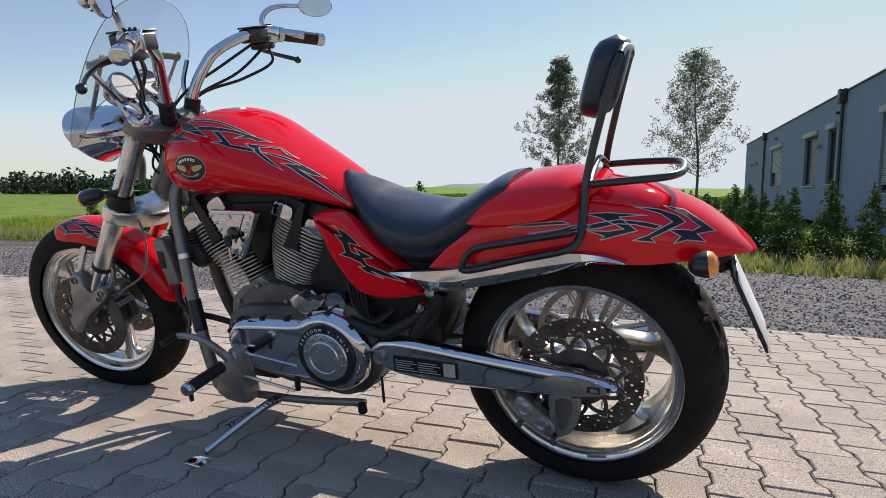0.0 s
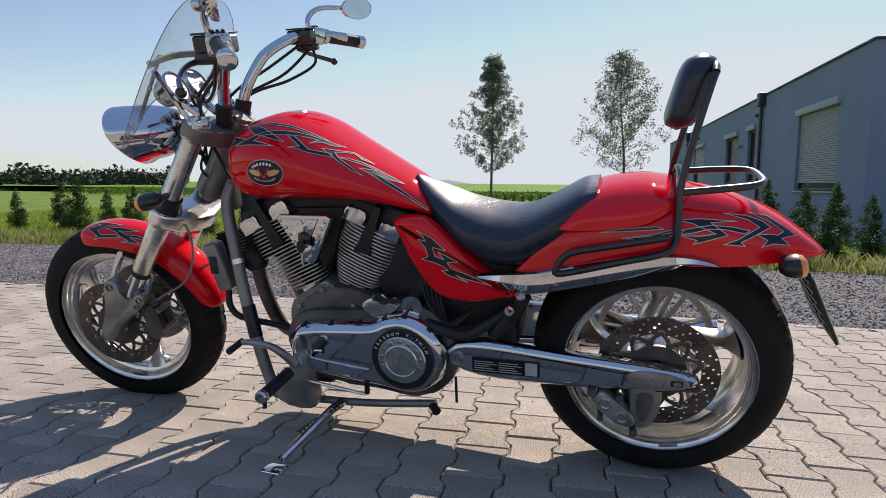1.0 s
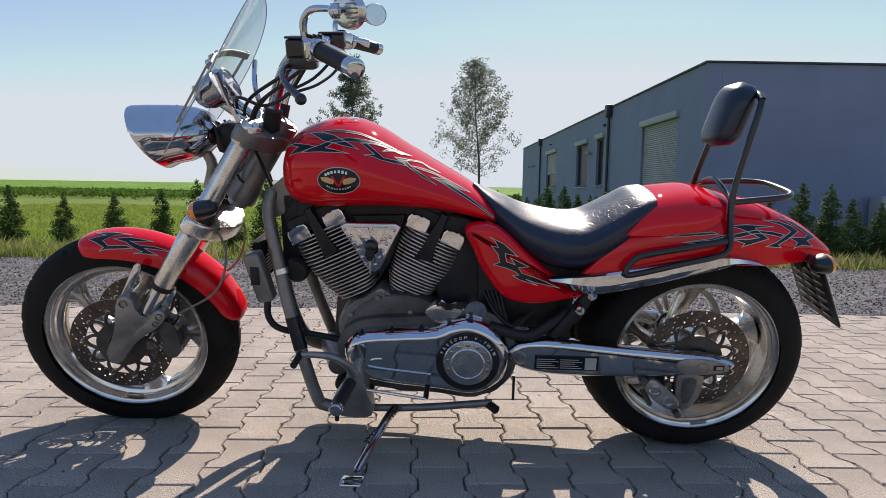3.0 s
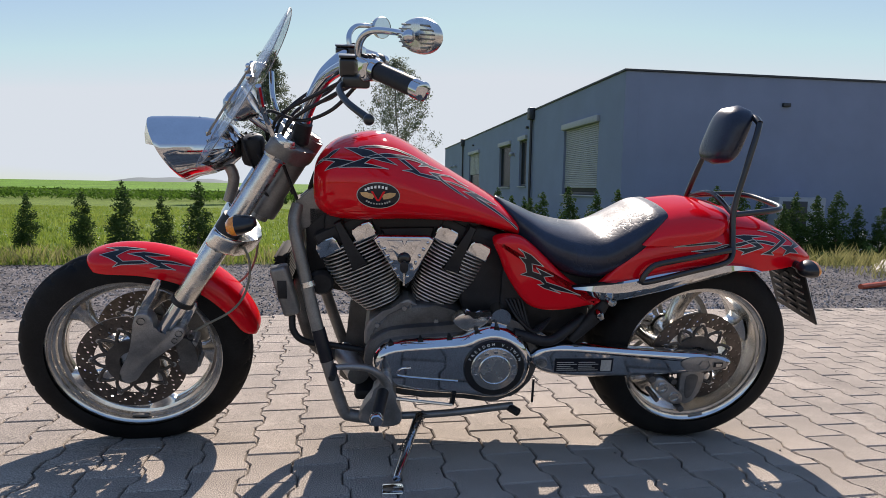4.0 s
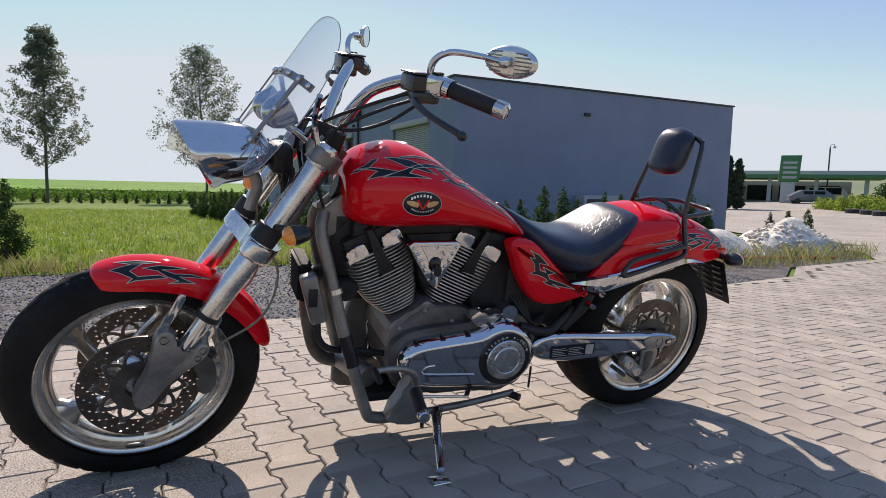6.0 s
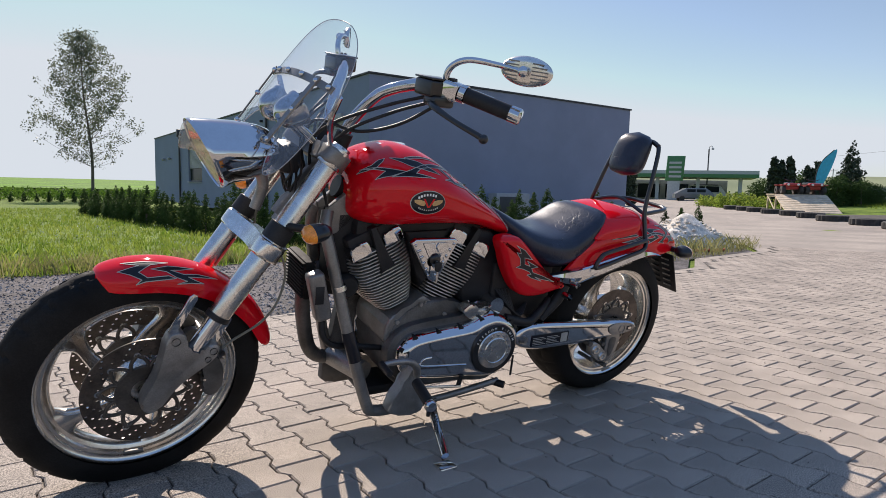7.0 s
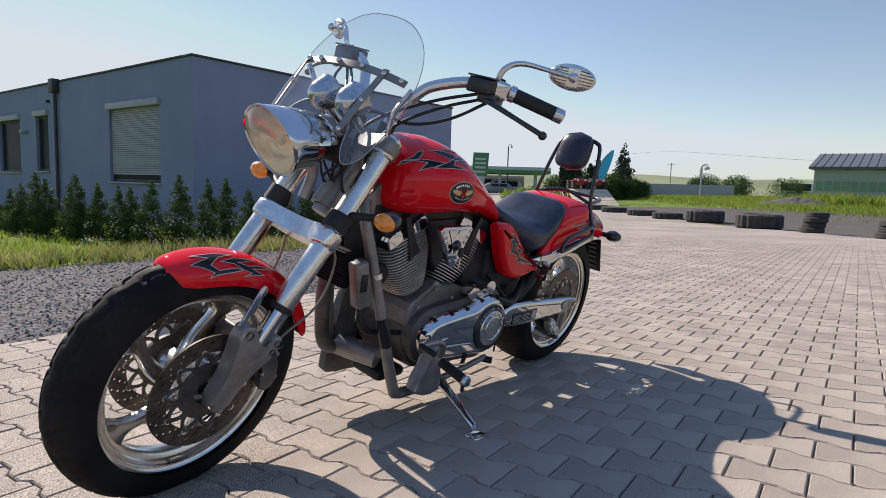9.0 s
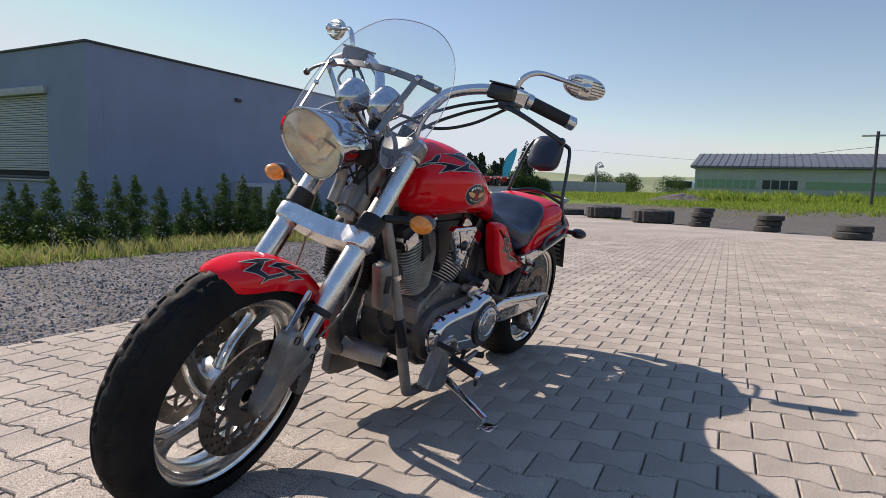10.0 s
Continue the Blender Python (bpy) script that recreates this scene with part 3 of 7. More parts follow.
def young_tree(name, x, y, h, spread, lean, seed, label, leaves):
    r = random.Random(seed)
    t = empty(name, Matrix.Translation((x, y, gz(x, y) - 0.05)), label, "tree")
    bm = tube([(0, 0, 0), (0.02, 0, h * 0.3), (lean, 0.03, h * 0.65), (lean, 0, h * 0.97)], [0.0095 * h, 0.0075 * h, 0.0042 * h, 0.001 * h], 5, 9)
    centres = []
    n = 95
    for i in range(n):
        f = 0.19 + 0.77 * (i + r.random()) / n
        a = i * 2.4 + r.gauss(0, 0.4)
        out = spread * math.sin(min(1, (f - 0.1) / 0.22) * 1.57) * (1.04 - f) ** 0.75 * 1.2 * r.uniform(0.6, 1.12)
        z0, up = f * h, out * r.uniform(0.35, 1.0) * (1.1 - 0.5 * f)
        q = (lean * f + out * math.cos(a), out * math.sin(a), z0 + up)
        tube([(lean * f, 0, z0), (lean * f + out * 0.5 * math.cos(a), out * 0.5 * math.sin(a), z0 + up * 0.4), q], [0.0018 * h, 0.001 * h, 0.0004 * h], 3, 4, bm)
        for s in (0.3, 0.48, 0.64, 0.78, 0.9, 1.03):
            k = (0.055 + 0.07 * r.random()) * spread
            centres.append((lean * f + out * s * math.cos(a) + r.gauss(0, 0.05 * spread), out * s * math.sin(a) + r.gauss(0, 0.05 * spread), z0 + up * s + r.gauss(0, 0.05 * spread), k))
    part("trunk", bm, M_BARK, t)
    part("crown", leaf_cloud(centres, int(leaves * 1.7), 0.0066 * h, seed), M_LEAF, t)
    return t


young_tree("young_tree", -14.3, 57.7, 14.7, 3.7, 0.05, 11, "dense young tree with small grey-green leaves on the lawn", 10500)
young_tree("young_tree", -1.75, 65.1, 15.9, 5.3, -0.5, 12, "thin young tree with an open airy crown on the lawn", 7500)
for i, (x, y) in enumerate(((11.0, 45.0), (18.0, 42.0), (26.0, 41.0))):
    young_tree("young_tree", x, y, 8.2, 1.4, 0.1, 20 + i, "young tree whose top shows over the roof", 2500)


def thuja_mesh(seed):
    r = random.Random(seed)
    centres = []
    for i in range(46):
        f = (i + 0.5) / 46
        rad = 0.22 * (1 - f) ** 0.8 * min(1, 0.45 + f * 4) + 0.015
        a = r.uniform(0, 6.28)
        k = rad * r.uniform(0.5, 0.95)
        centres.append((k * math.cos(a) * 0.75, k * math.sin(a) * 0.75, 0.06 + f * 0.94 + r.gauss(0, 0.01), 0.45 * rad + 0.02))
    return leaf_cloud(centres, 3800, 0.0165, seed)


tm = [thuja_mesh(40 + i) for i in range(3)]
for m in tm:
    m.materials.append(M_THUJA)


def thuja(x, y, h, i, group):
    t = empty("thuja", Matrix.Translation((x, y, gz(x, y) - 0.04)) @ Matrix.Rotation(i * 2.4, 4, "Z") @ Matrix.Diagonal((h * 1.12, h * 1.12, h * 0.9, 1)), "young dark green thuja shrub in a row", "shrub", group)
    part("trunk", rod((0, 0, 0), (0, 0, 0.3), 0.02, 6), M_BARK, t)
    part("foliage", tm[i % 3], M_THUJA, t)


r = random.Random(8)
for i, x in enumerate((-11.2, -10.4, -9.7, -9.0, -8.3, -7.6, -6.9, -6.2, -5.4, -4.8, -4.25, -3.8)):
    thuja(x, 6.45 + r.gauss(0, 0.12), r.uniform(0.82, 1.12), i, "thujas along the lawn")
for i in range(19):
    x = 1.15 + i * 0.43
    thuja(x, 7.05 + 0.2 * (x - 1.2) + r.gauss(0, 0.08), r.uniform(0.95, 1.3), i + 1, "thujas beside the house")
for i in range(34):
    f = i / 33
    thuja(1.1 - 3.1 * f + r.gauss(0, 0.06), 7.7 + 17 * f ** 1.1, r.uniform(0.9, 1.2), i + 2, "thujas beside the house")
for i in range(22):
    thuja(-15 + i * 0.85, 56.0 + r.gauss(0, 0.1), r.uniform(0.85, 1.1), i, "small thujas along the field")

# ---- field and distance ----
def clumps(name, boxes, leaf, count, material, label, category, seed):
    me = leaf_cloud(boxes, count, leaf, seed)
    me.materials.append(material)
    return tagged(new(name, me), label, category, kind="stuff")


rows = []
for j in range(16):
    yy = 61 + j * 1.2
    for i in range(80):
        xx = -75 + i * 1.2 + r.gauss(0, 0.2)
        rows.append((xx, yy + r.gauss(0, 0.15), gz(xx, yy) + 0.55 + r.gauss(0, 0.06), 0.5))
clumps("crop_rows", rows, 0.16, 30000, M_CROP, "leafy green field crop in rows behind the lawn", "crop", 4)
bm = bmesh.new()
vs = []
for j in range(24):
    y = 78 + 2.2 * 1.28 ** j
    vs.append([bm.verts.new((x * (y / 50) ** 0.9, y, gz(x, y) + 0.62 + 0.05 * math.sin(j * 1.7) + y * 0.0035 + noise.noise((x * 0.1, y * 0.2, 0)) * 0.12)) for x in np.linspace(-75, 60, 60)])
for a, b in zip(vs, vs[1:]):
    for k in range(59):
        bm.faces.new((a[k], a[k + 1], b[k + 1], b[k]))
tagged(part("field", bm, M_FIELD), "wide green crop field reaching to the horizon", "field", kind="structure")
M_WOOD = mat("far_woods", (0.035, 0.06, 0.03), 0.9, vary=0.4, scale=0.3, fine=0.2, color2=(0.06, 0.085, 0.05), island="island")
trees = []
for i in range(60):
    a, d = radians(132 + i * 0.32), 175 + r.gauss(0, 8)
    trees.append((d * math.cos(a), d * math.sin(a), -0.4 + r.uniform(0, 2.5), r.uniform(2.0, 3.6)))
clumps("far_woods", trees, 0.6, 9000, M_WOOD, "dark line of woods far behind the field", "woods", 6)
# the grey-blue veil of distant haze is put into the hills' base colour
M_HILL = mat("haze_tinted_hill", (0.11, 0.14, 0.14), 0.95, vary=0.1, scale=0.01)
M_SLOPE = mat("far_fields", (0.16, 0.20, 0.09), 0.95, vary=0.25, scale=0.012, color2=(0.24, 0.26, 0.14))


def ridge(name, a0, a1, dist, h, seed, material, label, bell=1.0, z0=-3.0):
    """A long rise of the land between two bearings, in degrees from +x."""
    bm = bmesh.new()
    loops = []
    for d, k in ((0.0, 0.0), (0.10, 0.5), (0.25, 0.9), (0.4, 1.0), (0.6, 0.0)):
        loop = []
        for q in np.linspace(0, 1, 60):
            a, rad = radians(a0 + (a1 - a0) * q), dist * (1 + d)
            top = h * math.sin(math.pi * q) ** bell * (0.85 + 0.35 * noise.noise((q * 6, seed, 0)))
            loop.append(bm.verts.new((rad * math.cos(a), rad * math.sin(a), z0 + k * (top - z0))))
        loops.append(loop)
    for a, b in zip(loops, loops[1:]):
        for i in range(59):
            bm.faces.new((a[i], a[i + 1], b[i + 1], b[i]))
    return tagged(part(name, bm, material), label, "hill", kind="structure")


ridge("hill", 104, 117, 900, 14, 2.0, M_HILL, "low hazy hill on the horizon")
ridge("hill", 25, 40, 420, 21, 5.0, M_HILL, "wooded rise in a haze-tinted colour behind the fuel station", 0.6)
ridge("hill", -20, 60, 330, 15, 3.0, M_SLOPE, "gentle slope of pale green fields", 0.25)

# ---- motorcycle ----
BIKE = Matrix.Translation((-0.005, -0.008, 0.002)) @ pose(0, 0, 0, 0, 0, 1.3) @ pose(0, 0, 0, 11.1, 0, 0) @ Matrix.Translation((-1.3, 0, 0)) @ Matrix.Diagonal((1.011, 1, 1, 1)) @ Matrix.Translation((1.3, 0, 0))
bike = empty("motorcycle", BIKE, "red cruiser motorcycle with black stripes leaning on its side stand", "motorcycle")
RAKE = radians(33.3)
AXIS = Vector((math.sin(RAKE), 0, math.cos(RAKE)))
HEAD = Vector((-1.214, 0, 0.967))
STEER = Matrix.Translation(HEAD) @ Matrix.Rotation(radians(7.2), 4, AXIS) @ Matrix.Translation(-HEAD)


def steered(bm):
    bmesh.ops.transform(bm, matrix=STEER, verts=bm.verts)
    return bm


def bp(name, bm, material, parent=None, label="", sharp=42):
    return part(name, bm, material, parent or bike, label, sharp)


def sp(name, bm, material, parent=None, label="", sharp=42):
    """A part that turns with the fork."""
    return part(name, steered(bm), material, parent or bike, label, sharp)


ALONG_Y = Matrix.Rotation(radians(90), 4, "X")  # local z becomes -y


def axle_m(x, y, z):
    return Matrix.Translation((x, y, z)) @ ALONG_Y


def tyre_bm(c, R, rim, w, seg, tread):
    """Tyre with its grooves cut in."""
    bm = bmesh.new()
    prof = []
    hw = w / 2
    n = 28
    for i in range(n + 1):
        a = math.pi * i / n
        q = abs(math.sin(a))
        y = hw * math.copysign(abs(math.cos(a)) ** 0.85, math.cos(a))
        rr = rim + (R - rim) * q ** 0.72
        prof.append((rr, y, q))
    loops = []
    for rr, y, q in prof:
        loop = []
        for k in range(seg):
            th = 2 * math.pi * k / seg
            cut = 0.0
            if q > 0.45:
                s = abs(y) / hw
                ph = (k * tread / seg + (0.5 if y > 0 else 0)) % 1.0
                if 0.10 < s < 0.80 and abs((ph + s * 0.35) % 1.0 - 0.5) < 0.07:
                    cut = 0.006
                step = 0.30 if ph < 0.5 else 0.40
                if abs(s - step) < 0.055:
                    cut = 0.006
            loop.append((c[0] + (rr - cut) * math.cos(th), c[1] + y, c[2] + (rr - cut) * math.sin(th)))
        loops.append(loop)
    rings(bm, loops, cap=False)
    return bm


def rim_bm(c, w, r_out, r_in, seg=96):
    """Rim barrel with turned, stepped lips."""
    h = w / 2
    lip = [(r_out, h - 0.012), (r_out, h - 0.004), (r_out - 0.003, h), (r_out - 0.008, h - 0.001), (r_out - 0.012, h - 0.007), (r_out - 0.019, h - 0.009), (r_out - 0.021, h - 0.016), (r_out - 0.028, h - 0.018), (r_out - 0.031, h - 0.026), (r_in + 0.009, h * 0.42), (r_in + 0.003, h * 0.34), (r_in, h * 0.2)]
    prof = [(r_out - 0.012, -h + 0.02), (r_out - 0.012, h - 0.02)] + lip + [(r, -y) for r, y in lip[::-1]]
    return lathe(prof, axle_m(*c), seg, closed=True)


def spoke_bm(c, ang, hub, r_in, half, width, swirl):
    """One curved cast blade from hub to rim, flaring into the rim so that the windows end round."""
    bm = bmesh.new()
    loops = []
    n = 13
    for i in range(n):
        f = i / (n - 1)
        r = hub * 0.8 + (r_in + 0.006 - hub * 0.8) * f
        a = ang + swirl * math.sin(f * 1.5)
        wd = width * (0.95 + 0.6 * (1 - f) ** 2.5) + 0.042 * max(0.0, (f - 0.62) / 0.38) ** 2.4
        hh = half * (1.0 - 0.35 * math.sin(f * math.pi))
        d, t = Vector((math.cos(a), 0, math.sin(a))), Vector((-math.sin(a), 0, math.cos(a)))
        t = (t - d * swirl * 0.7 * math.cos(f * 1.5) * (1 - f ** 4)).normalized()
        p = Vector(c) + d * r
        bend = 0.10 * max(0.0, (f - 0.62) / 0.38) ** 3  # the ends follow the rim
        loop = []
        for u, v in ((-1, -0.5), (-0.72, -0.92), (0.0, -1.0), (0.72, -0.92), (1, -0.5), (1, 0.5), (0.72, 0.92), (0.0, 1.0), (-0.72, 0.92), (-1, 0.5)):
            loop.append(p + t * (wd * u) - d * (bend * wd * u * u) + Vector((0, hh * v, 0)))
        loops.append(loop)
    return rings(bm, loops)


def disc_bm(c, r0, r1, thick, n_ang=66, rows=4):
    """Drilled brake ring: each cell is a small frame, with or without a hole."""
    bm = bmesh.new()
    m = axle_m(*c)
    for i in range(n_ang):
        for k in range(rows):
            a0, a1 = 2 * math.pi * i / n_ang, 2 * math.pi * (i + 1) / n_ang
            q0, q1 = r0 + (r1 - r0) * k / rows, r0 + (r1 - r0) * (k + 1) / rows
            am, qm = (a0 + a1) / 2, (q0 + q1) / 2
            out = [(a0, q0), (am, q0), (a1, q0), (a1, qm), (a1, q1), (am, q1), (a0, q1), (a0, qm)]
            P = lambda a, q, z: m @ Vector((q * math.cos(a), q * math.sin(a), z))
            hole = (i + k) % 3 == 0
            for z in (-thick / 2, thick / 2):
                o = [bm.verts.new(P(a, q, z)) for a, q in out]
                if not hole:
                    bm.faces.new(o)
                else:
                    hr = 0.0040
                    h = [bm.verts.new(P(am + hr * math.cos(t) / qm, qm + hr * math.sin(t), z)) for t in [math.atan2(q - qm, (a - am) * qm) for a, q in out]]
                    for j in range(8):
                        bm.faces.new((o[j], o[(j + 1) % 8], h[(j + 1) % 8], h[j]))
    bmesh.ops.remove_doubles(bm, verts=bm.verts, dist=0.00005)
    for r in (r0, r1):
        lathe([(r, -thick / 2), (r, thick / 2)], m, n_ang * 2, bm)
    return bm


M_CARRIER = mat("disc_carrier_metal", (0.075, 0.066, 0.058), 0.5, 0.5, vary=0.2, scale=20, fine=0.08)


def disc_set(c, side, parent, wheel_part, r1=0.15, turn=0.0):
    """Brake disc with carrier arms and rivets."""
    d = wheel_part("brake_disc", disc_bm(c, r1 * 0.70, r1, 0.005), M_DISC, parent, "drilled steel brake disc")
    m = axle_m(*c)
    wheel_part("disc_carrier", lathe([(r1 * 0.24, -0.005), (r1 * 0.49, -0.005), (r1 * 0.49, 0.005), (r1 * 0.24, 0.005)], m, 40, closed=True), M_CARRIER, d)
    for i in range(10):
        a = turn + 2 * math.pi * i / 10
        arm = bmesh.new()
        for da in (-0.28, 0.28):
            q = [(r1 * 0.47, a + da), (r1 * 0.56, a + da * 0.86), (r1 * 0.65, a + da * 0.45), (r1 * 0.735, a)]
            tube([m @ Vector((r * math.cos(w), r * math.sin(w), 0)) for r, w in q], [0.0058, 0.0050, 0.0052, 0.0075], 2, 8, arm)
        wheel_part("carrier_arm", arm, M_CARRIER, d)
    for i in range(10):
        a = turn + 2 * math.pi * i / 10
        p = m @ Vector((r1 * 0.735 * math.cos(a), r1 * 0.735 * math.sin(a), 0))
        wheel_part("rivet", lathe([(0.0035, -0.005), (0.0085, -0.005), (0.0085, 0.005), (0.0035, 0.005)], axle_m(*p), 12, closed=True), M_ALU, d)
    return d


def wheel(name, c, R, w_tyre, w_rim, spokes, put, turn, disc_sides, label, disc_off, k=1.0, r_disc=0.15):
    tyre = put("wheel", tyre_bm(c, R, 0.240 * k, w_tyre, 240, 26), M_RUBBER, None, label)
    rim = put("rim", rim_bm(c, w_rim, 0.2465 * k, 0.2 * k if w_rim < 0.15 else 0.203), M_POLISH, tyre, "polished alloy rim")
    for i in range(spokes):
        a = turn + 2 * math.pi * i / spokes
        put("spoke", spoke_bm(c, a, 0.062, 0.203 * k, 0.023 if w_rim < 0.15 else 0.045, 0.0165, -0.62), M_POLISH, tyre)
    put("hub", lathe([(0.018, -disc_off), (0.045, -disc_off), (0.06, -0.045), (0.06, 0.045), (0.045, disc_off), (0.018, disc_off)], axle_m(*c), 32, closed=True), M_ALU, tyre)
    for s in disc_sides:
        disc_set((c[0], c[1] + s * (disc_off + 0.008), c[2]), s, None, put, r_disc, turn)
    wt = block(-0.024, 0.024, -0.006, 0.006, -0.005, 0.005, 0.002)
    a = radians(-95 if w_rim < 0.15 else -80)
    bmesh.ops.transform(wt, matrix=Matrix.Translation((c[0] + 0.226 * math.cos(a), c[1] - w_rim / 2 + 0.012, c[2] + 0.226 * math.sin(a))) @ Matrix.Rotation(-(a + math.pi / 2), 4, "Y"), verts=wt.verts)
    put("balance_weight", wt, M_CAST, tyre, "stuck-on wheel weight")
    return tyre


FC, RC = (-1.736, 0.0, 0.317), (0.0, 0.0, 0.326)
fw = wheel("front", FC, 0.333, 0.128, 0.104, 5, sp, 0.5, (-1, 1), "front wheel with a worn black tyre", 0.082, 1.038, 0.153)
rw = wheel("rear", RC, 0.328, 0.244, 0.226, 5, bp, 0.9, (-1,), "wide rear wheel with a black tyre", 0.108, 0.98)
# belt pulley on the far side of the rear wheel
pm = axle_m(0.0, 0.135, RC[2])
pulley = bp("belt_pulley", lathe([(0.142, -0.016), (0.160, -0.016), (0.160, 0.016), (0.142, 0.016)], pm, 72, closed=True), M_CAST, rw, "spoked alloy belt pulley")
bp("pulley_hub", lathe([(0.018, -0.03), (0.05, -0.022), (0.055, 0.02), (0.018, 0.02)], pm, 32, closed=True), M_CHROME, pulley)
for i in range(7):
    for da in (-0.13, 0.13):
        a0, a1 = 2 * math.pi * i / 7 + 0.2 + da * 1.6, 2 * math.pi * i / 7 + 0.2 + da
        bp("pulley_arm", tube([pm @ Vector((0.045 * math.cos(a0), 0.045 * math.sin(a0), 0)), pm @ Vector((0.146 * math.cos(a1), 0.146 * math.sin(a1), 0))], [0.009, 0.0075], 0, 8), M_CAST, pulley)
bp("drive_belt", tube([(0.0, 0.135, RC[2] + 0.163), (-0.25, 0.135, 0.47), (-0.52, 0.135, 0.43)], 0.011, 4, 8, flat=0.5), M_RUBBER, None, "black toothed drive belt")

# fuel tank
TANK = [(-1.187, 0.880, 0.805, 0.055, 0.845), (-1.178, 0.925, 0.780, 0.115, 0.85), (-1.135, 0.972, 0.757, 0.178, 0.858), (-1.06, 0.997, 0.752, 0.214, 0.862), (-1.0, 0.999, 0.756, 0.224, 0.858), (-0.93, 0.974, 0.759, 0.220, 0.848),
        (-0.85, 0.924, 0.757, 0.200, 0.828), (-0.75, 0.864, 0.750, 0.166, 0.80), (-0.66, 0.812, 0.728, 0.129, 0.765), (-0.60, 0.765, 0.708, 0.097, 0.738), (-0.565, 0.735, 0.699, 0.07, 0.72), (-0.55, 0.722, 0.702, 0.04, 0.714)]
tank = bp("fuel_tank", oval_loft(TANK, 5, 48, 2.35), M_RED, None, "glossy red fuel tank with black stripes", 60)
TT = tree_of(tank)
cap = bp("filler_cap", lathe([(0.0, 0.004), (0.03, 0.004), (0.044, 0.002), (0.047, -0.003), (0.047, -0.02)], Matrix.Translation((-1.03, 0, 0.995)) @ Matrix.Rotation(radians(-4), 4, "Y"), 32), M_POLISH, tank, "round metal filler cap")

# seat
rows = [(-0.656, 0.814, 0.79, 0.008, 0.802), (-0.648, 0.815, 0.77, 0.022, 0.795), (-0.625, 0.803, 0.735, 0.058, 0.776), (-0.595, 0.789, 0.70, 0.090, 0.752), (-0.565, 0.775, 0.668, 0.113, 0.728), (-0.513, 0.751, 0.628, 0.147, 0.69), (-0.447, 0.733, 0.594, 0.170, 0.668), (-0.385, 0.725, 0.580, 0.178, 0.66), (-0.33, 0.731, 0.586, 0.176, 0.67), (-0.254, 0.770, 0.622, 0.168, 0.715), (-0.20, 0.800, 0.69, 0.155, 0.755), (-0.16, 0.806, 0.75, 0.125, 0.785)]
seat = bp("seat", oval_loft(rows, 5, 40, 2.5), M_LEATHER, None, "scooped black leather seat", 60)

# rear fender with cowl
def slanted(s, y, h):
    """The front edge leans back over the seat; the lean dies out towards the tail."""
    k = 0.95 * min(1.0, max(0.0, (-0.02 - s) / 0.21))
    return (s + k * (h - 0.72), y, h)


FEND = [(-0.236, 0.778, 0.590, 0.158), (-0.232, 0.788, 0.592, 0.168), (-0.20, 0.797, 0.602, 0.173), (-0.15, 0.803, 0.615, 0.176), (-0.04, 0.805, 0.63, 0.178), (0.05, 0.794, 0.632, 0.172), (0.15, 0.773, 0.632, 0.16), (0.25, 0.730, 0.640, 0.135), (0.32, 0.680, 0.645, 0.098), (0.352, 0.652, 0.640, 0.06), (0.366, 0.636, 0.632, 0.02)]
fender = bp("rear_fender", arch_loft(FEND, slanted, 5, 30, 2.7), M_RED, None, "long red rear fender with black stripes", 60)
FT = tree_of(fender)
cowl = [(-0.240, 0.784, 0.716, 0.162), (-0.235, 0.795, 0.712, 0.172), (-0.20, 0.805, 0.712, 0.179), (-0.13, 0.812, 0.717, 0.182), (-0.06, 0.815, 0.730, 0.182), (-0.01, 0.810, 0.752, 0.170), (0.04, 0.802, 0.778, 0.115), (0.055, 0.797, 0.788, 0.06)]
bp("seat_cowl", arch_loft(cowl, slanted, 5, 30, 2.7), M_RED, fender, "", 60)
# body between seat and fender
for s in (-1, 1):
    bm = round_poly([(-0.673, 0.719), (-0.652, 0.66), (-0.625, 0.60), (-0.565, 0.522), (-0.489, 0.502), (-0.40, 0.515), (-0.345, 0.536), (-0.437, 0.590), (-0.558, 0.700), (-0.61, 0.728)], 5)
    bm = dome(bm, [(0.0, s * 0.12), (0.0, s * 0.155), (0.004, s * 0.164), (0.010, s * 0.169), (0.018, s * 0.172), (0.024, s * 0.172)])
    sidep = bp("side_panel", bm, M_RED, None, "red teardrop side panel with black stripes", 60)
    if s < 0:
        SPT = tree_of(sidep)
bp("battery_box", block(-0.64, -0.36, -0.11, 0.11, 0.40, 0.62, 0.02), M_MATT)

# chrome rails beside the fender
def rail_bm(s):
    """A bent strip with an upper face, a ridge and a lower face turned to the ground."""
    top = [(-0.447, 0.589), (-0.29, 0.607), (-0.185, 0.630), (-0.085, 0.651), (0.0, 0.661), (0.05, 0.659), (0.085, 0.652), (0.113, 0.643)]
    bot = [(-0.432, 0.580), (-0.335, 0.541), (-0.21, 0.563), (-0.10, 0.592), (0.0, 0.620), (0.045, 0.634), (0.08, 0.638), (0.112, 0.640)]
    loops = []
    for (x0, z0, a, b), (x1, z1, _, _) in zip(resample([(x, z, 0, 0) for x, z in top], 4), resample([(x, z, 0, 0) for x, z in bot], 4)):
        at = lambda f, y: (x0 + (x1 - x0) * f, s * y, z0 + (z1 - z0) * f)
        loops.append([at(0.0, 0.172), at(0.0, 0.186), at(0.07, 0.193), at(0.52, 0.197), at(0.60, 0.195), at(0.97, 0.180), at(1.0, 0.172)])
    return rings(bmesh.new(), loops)


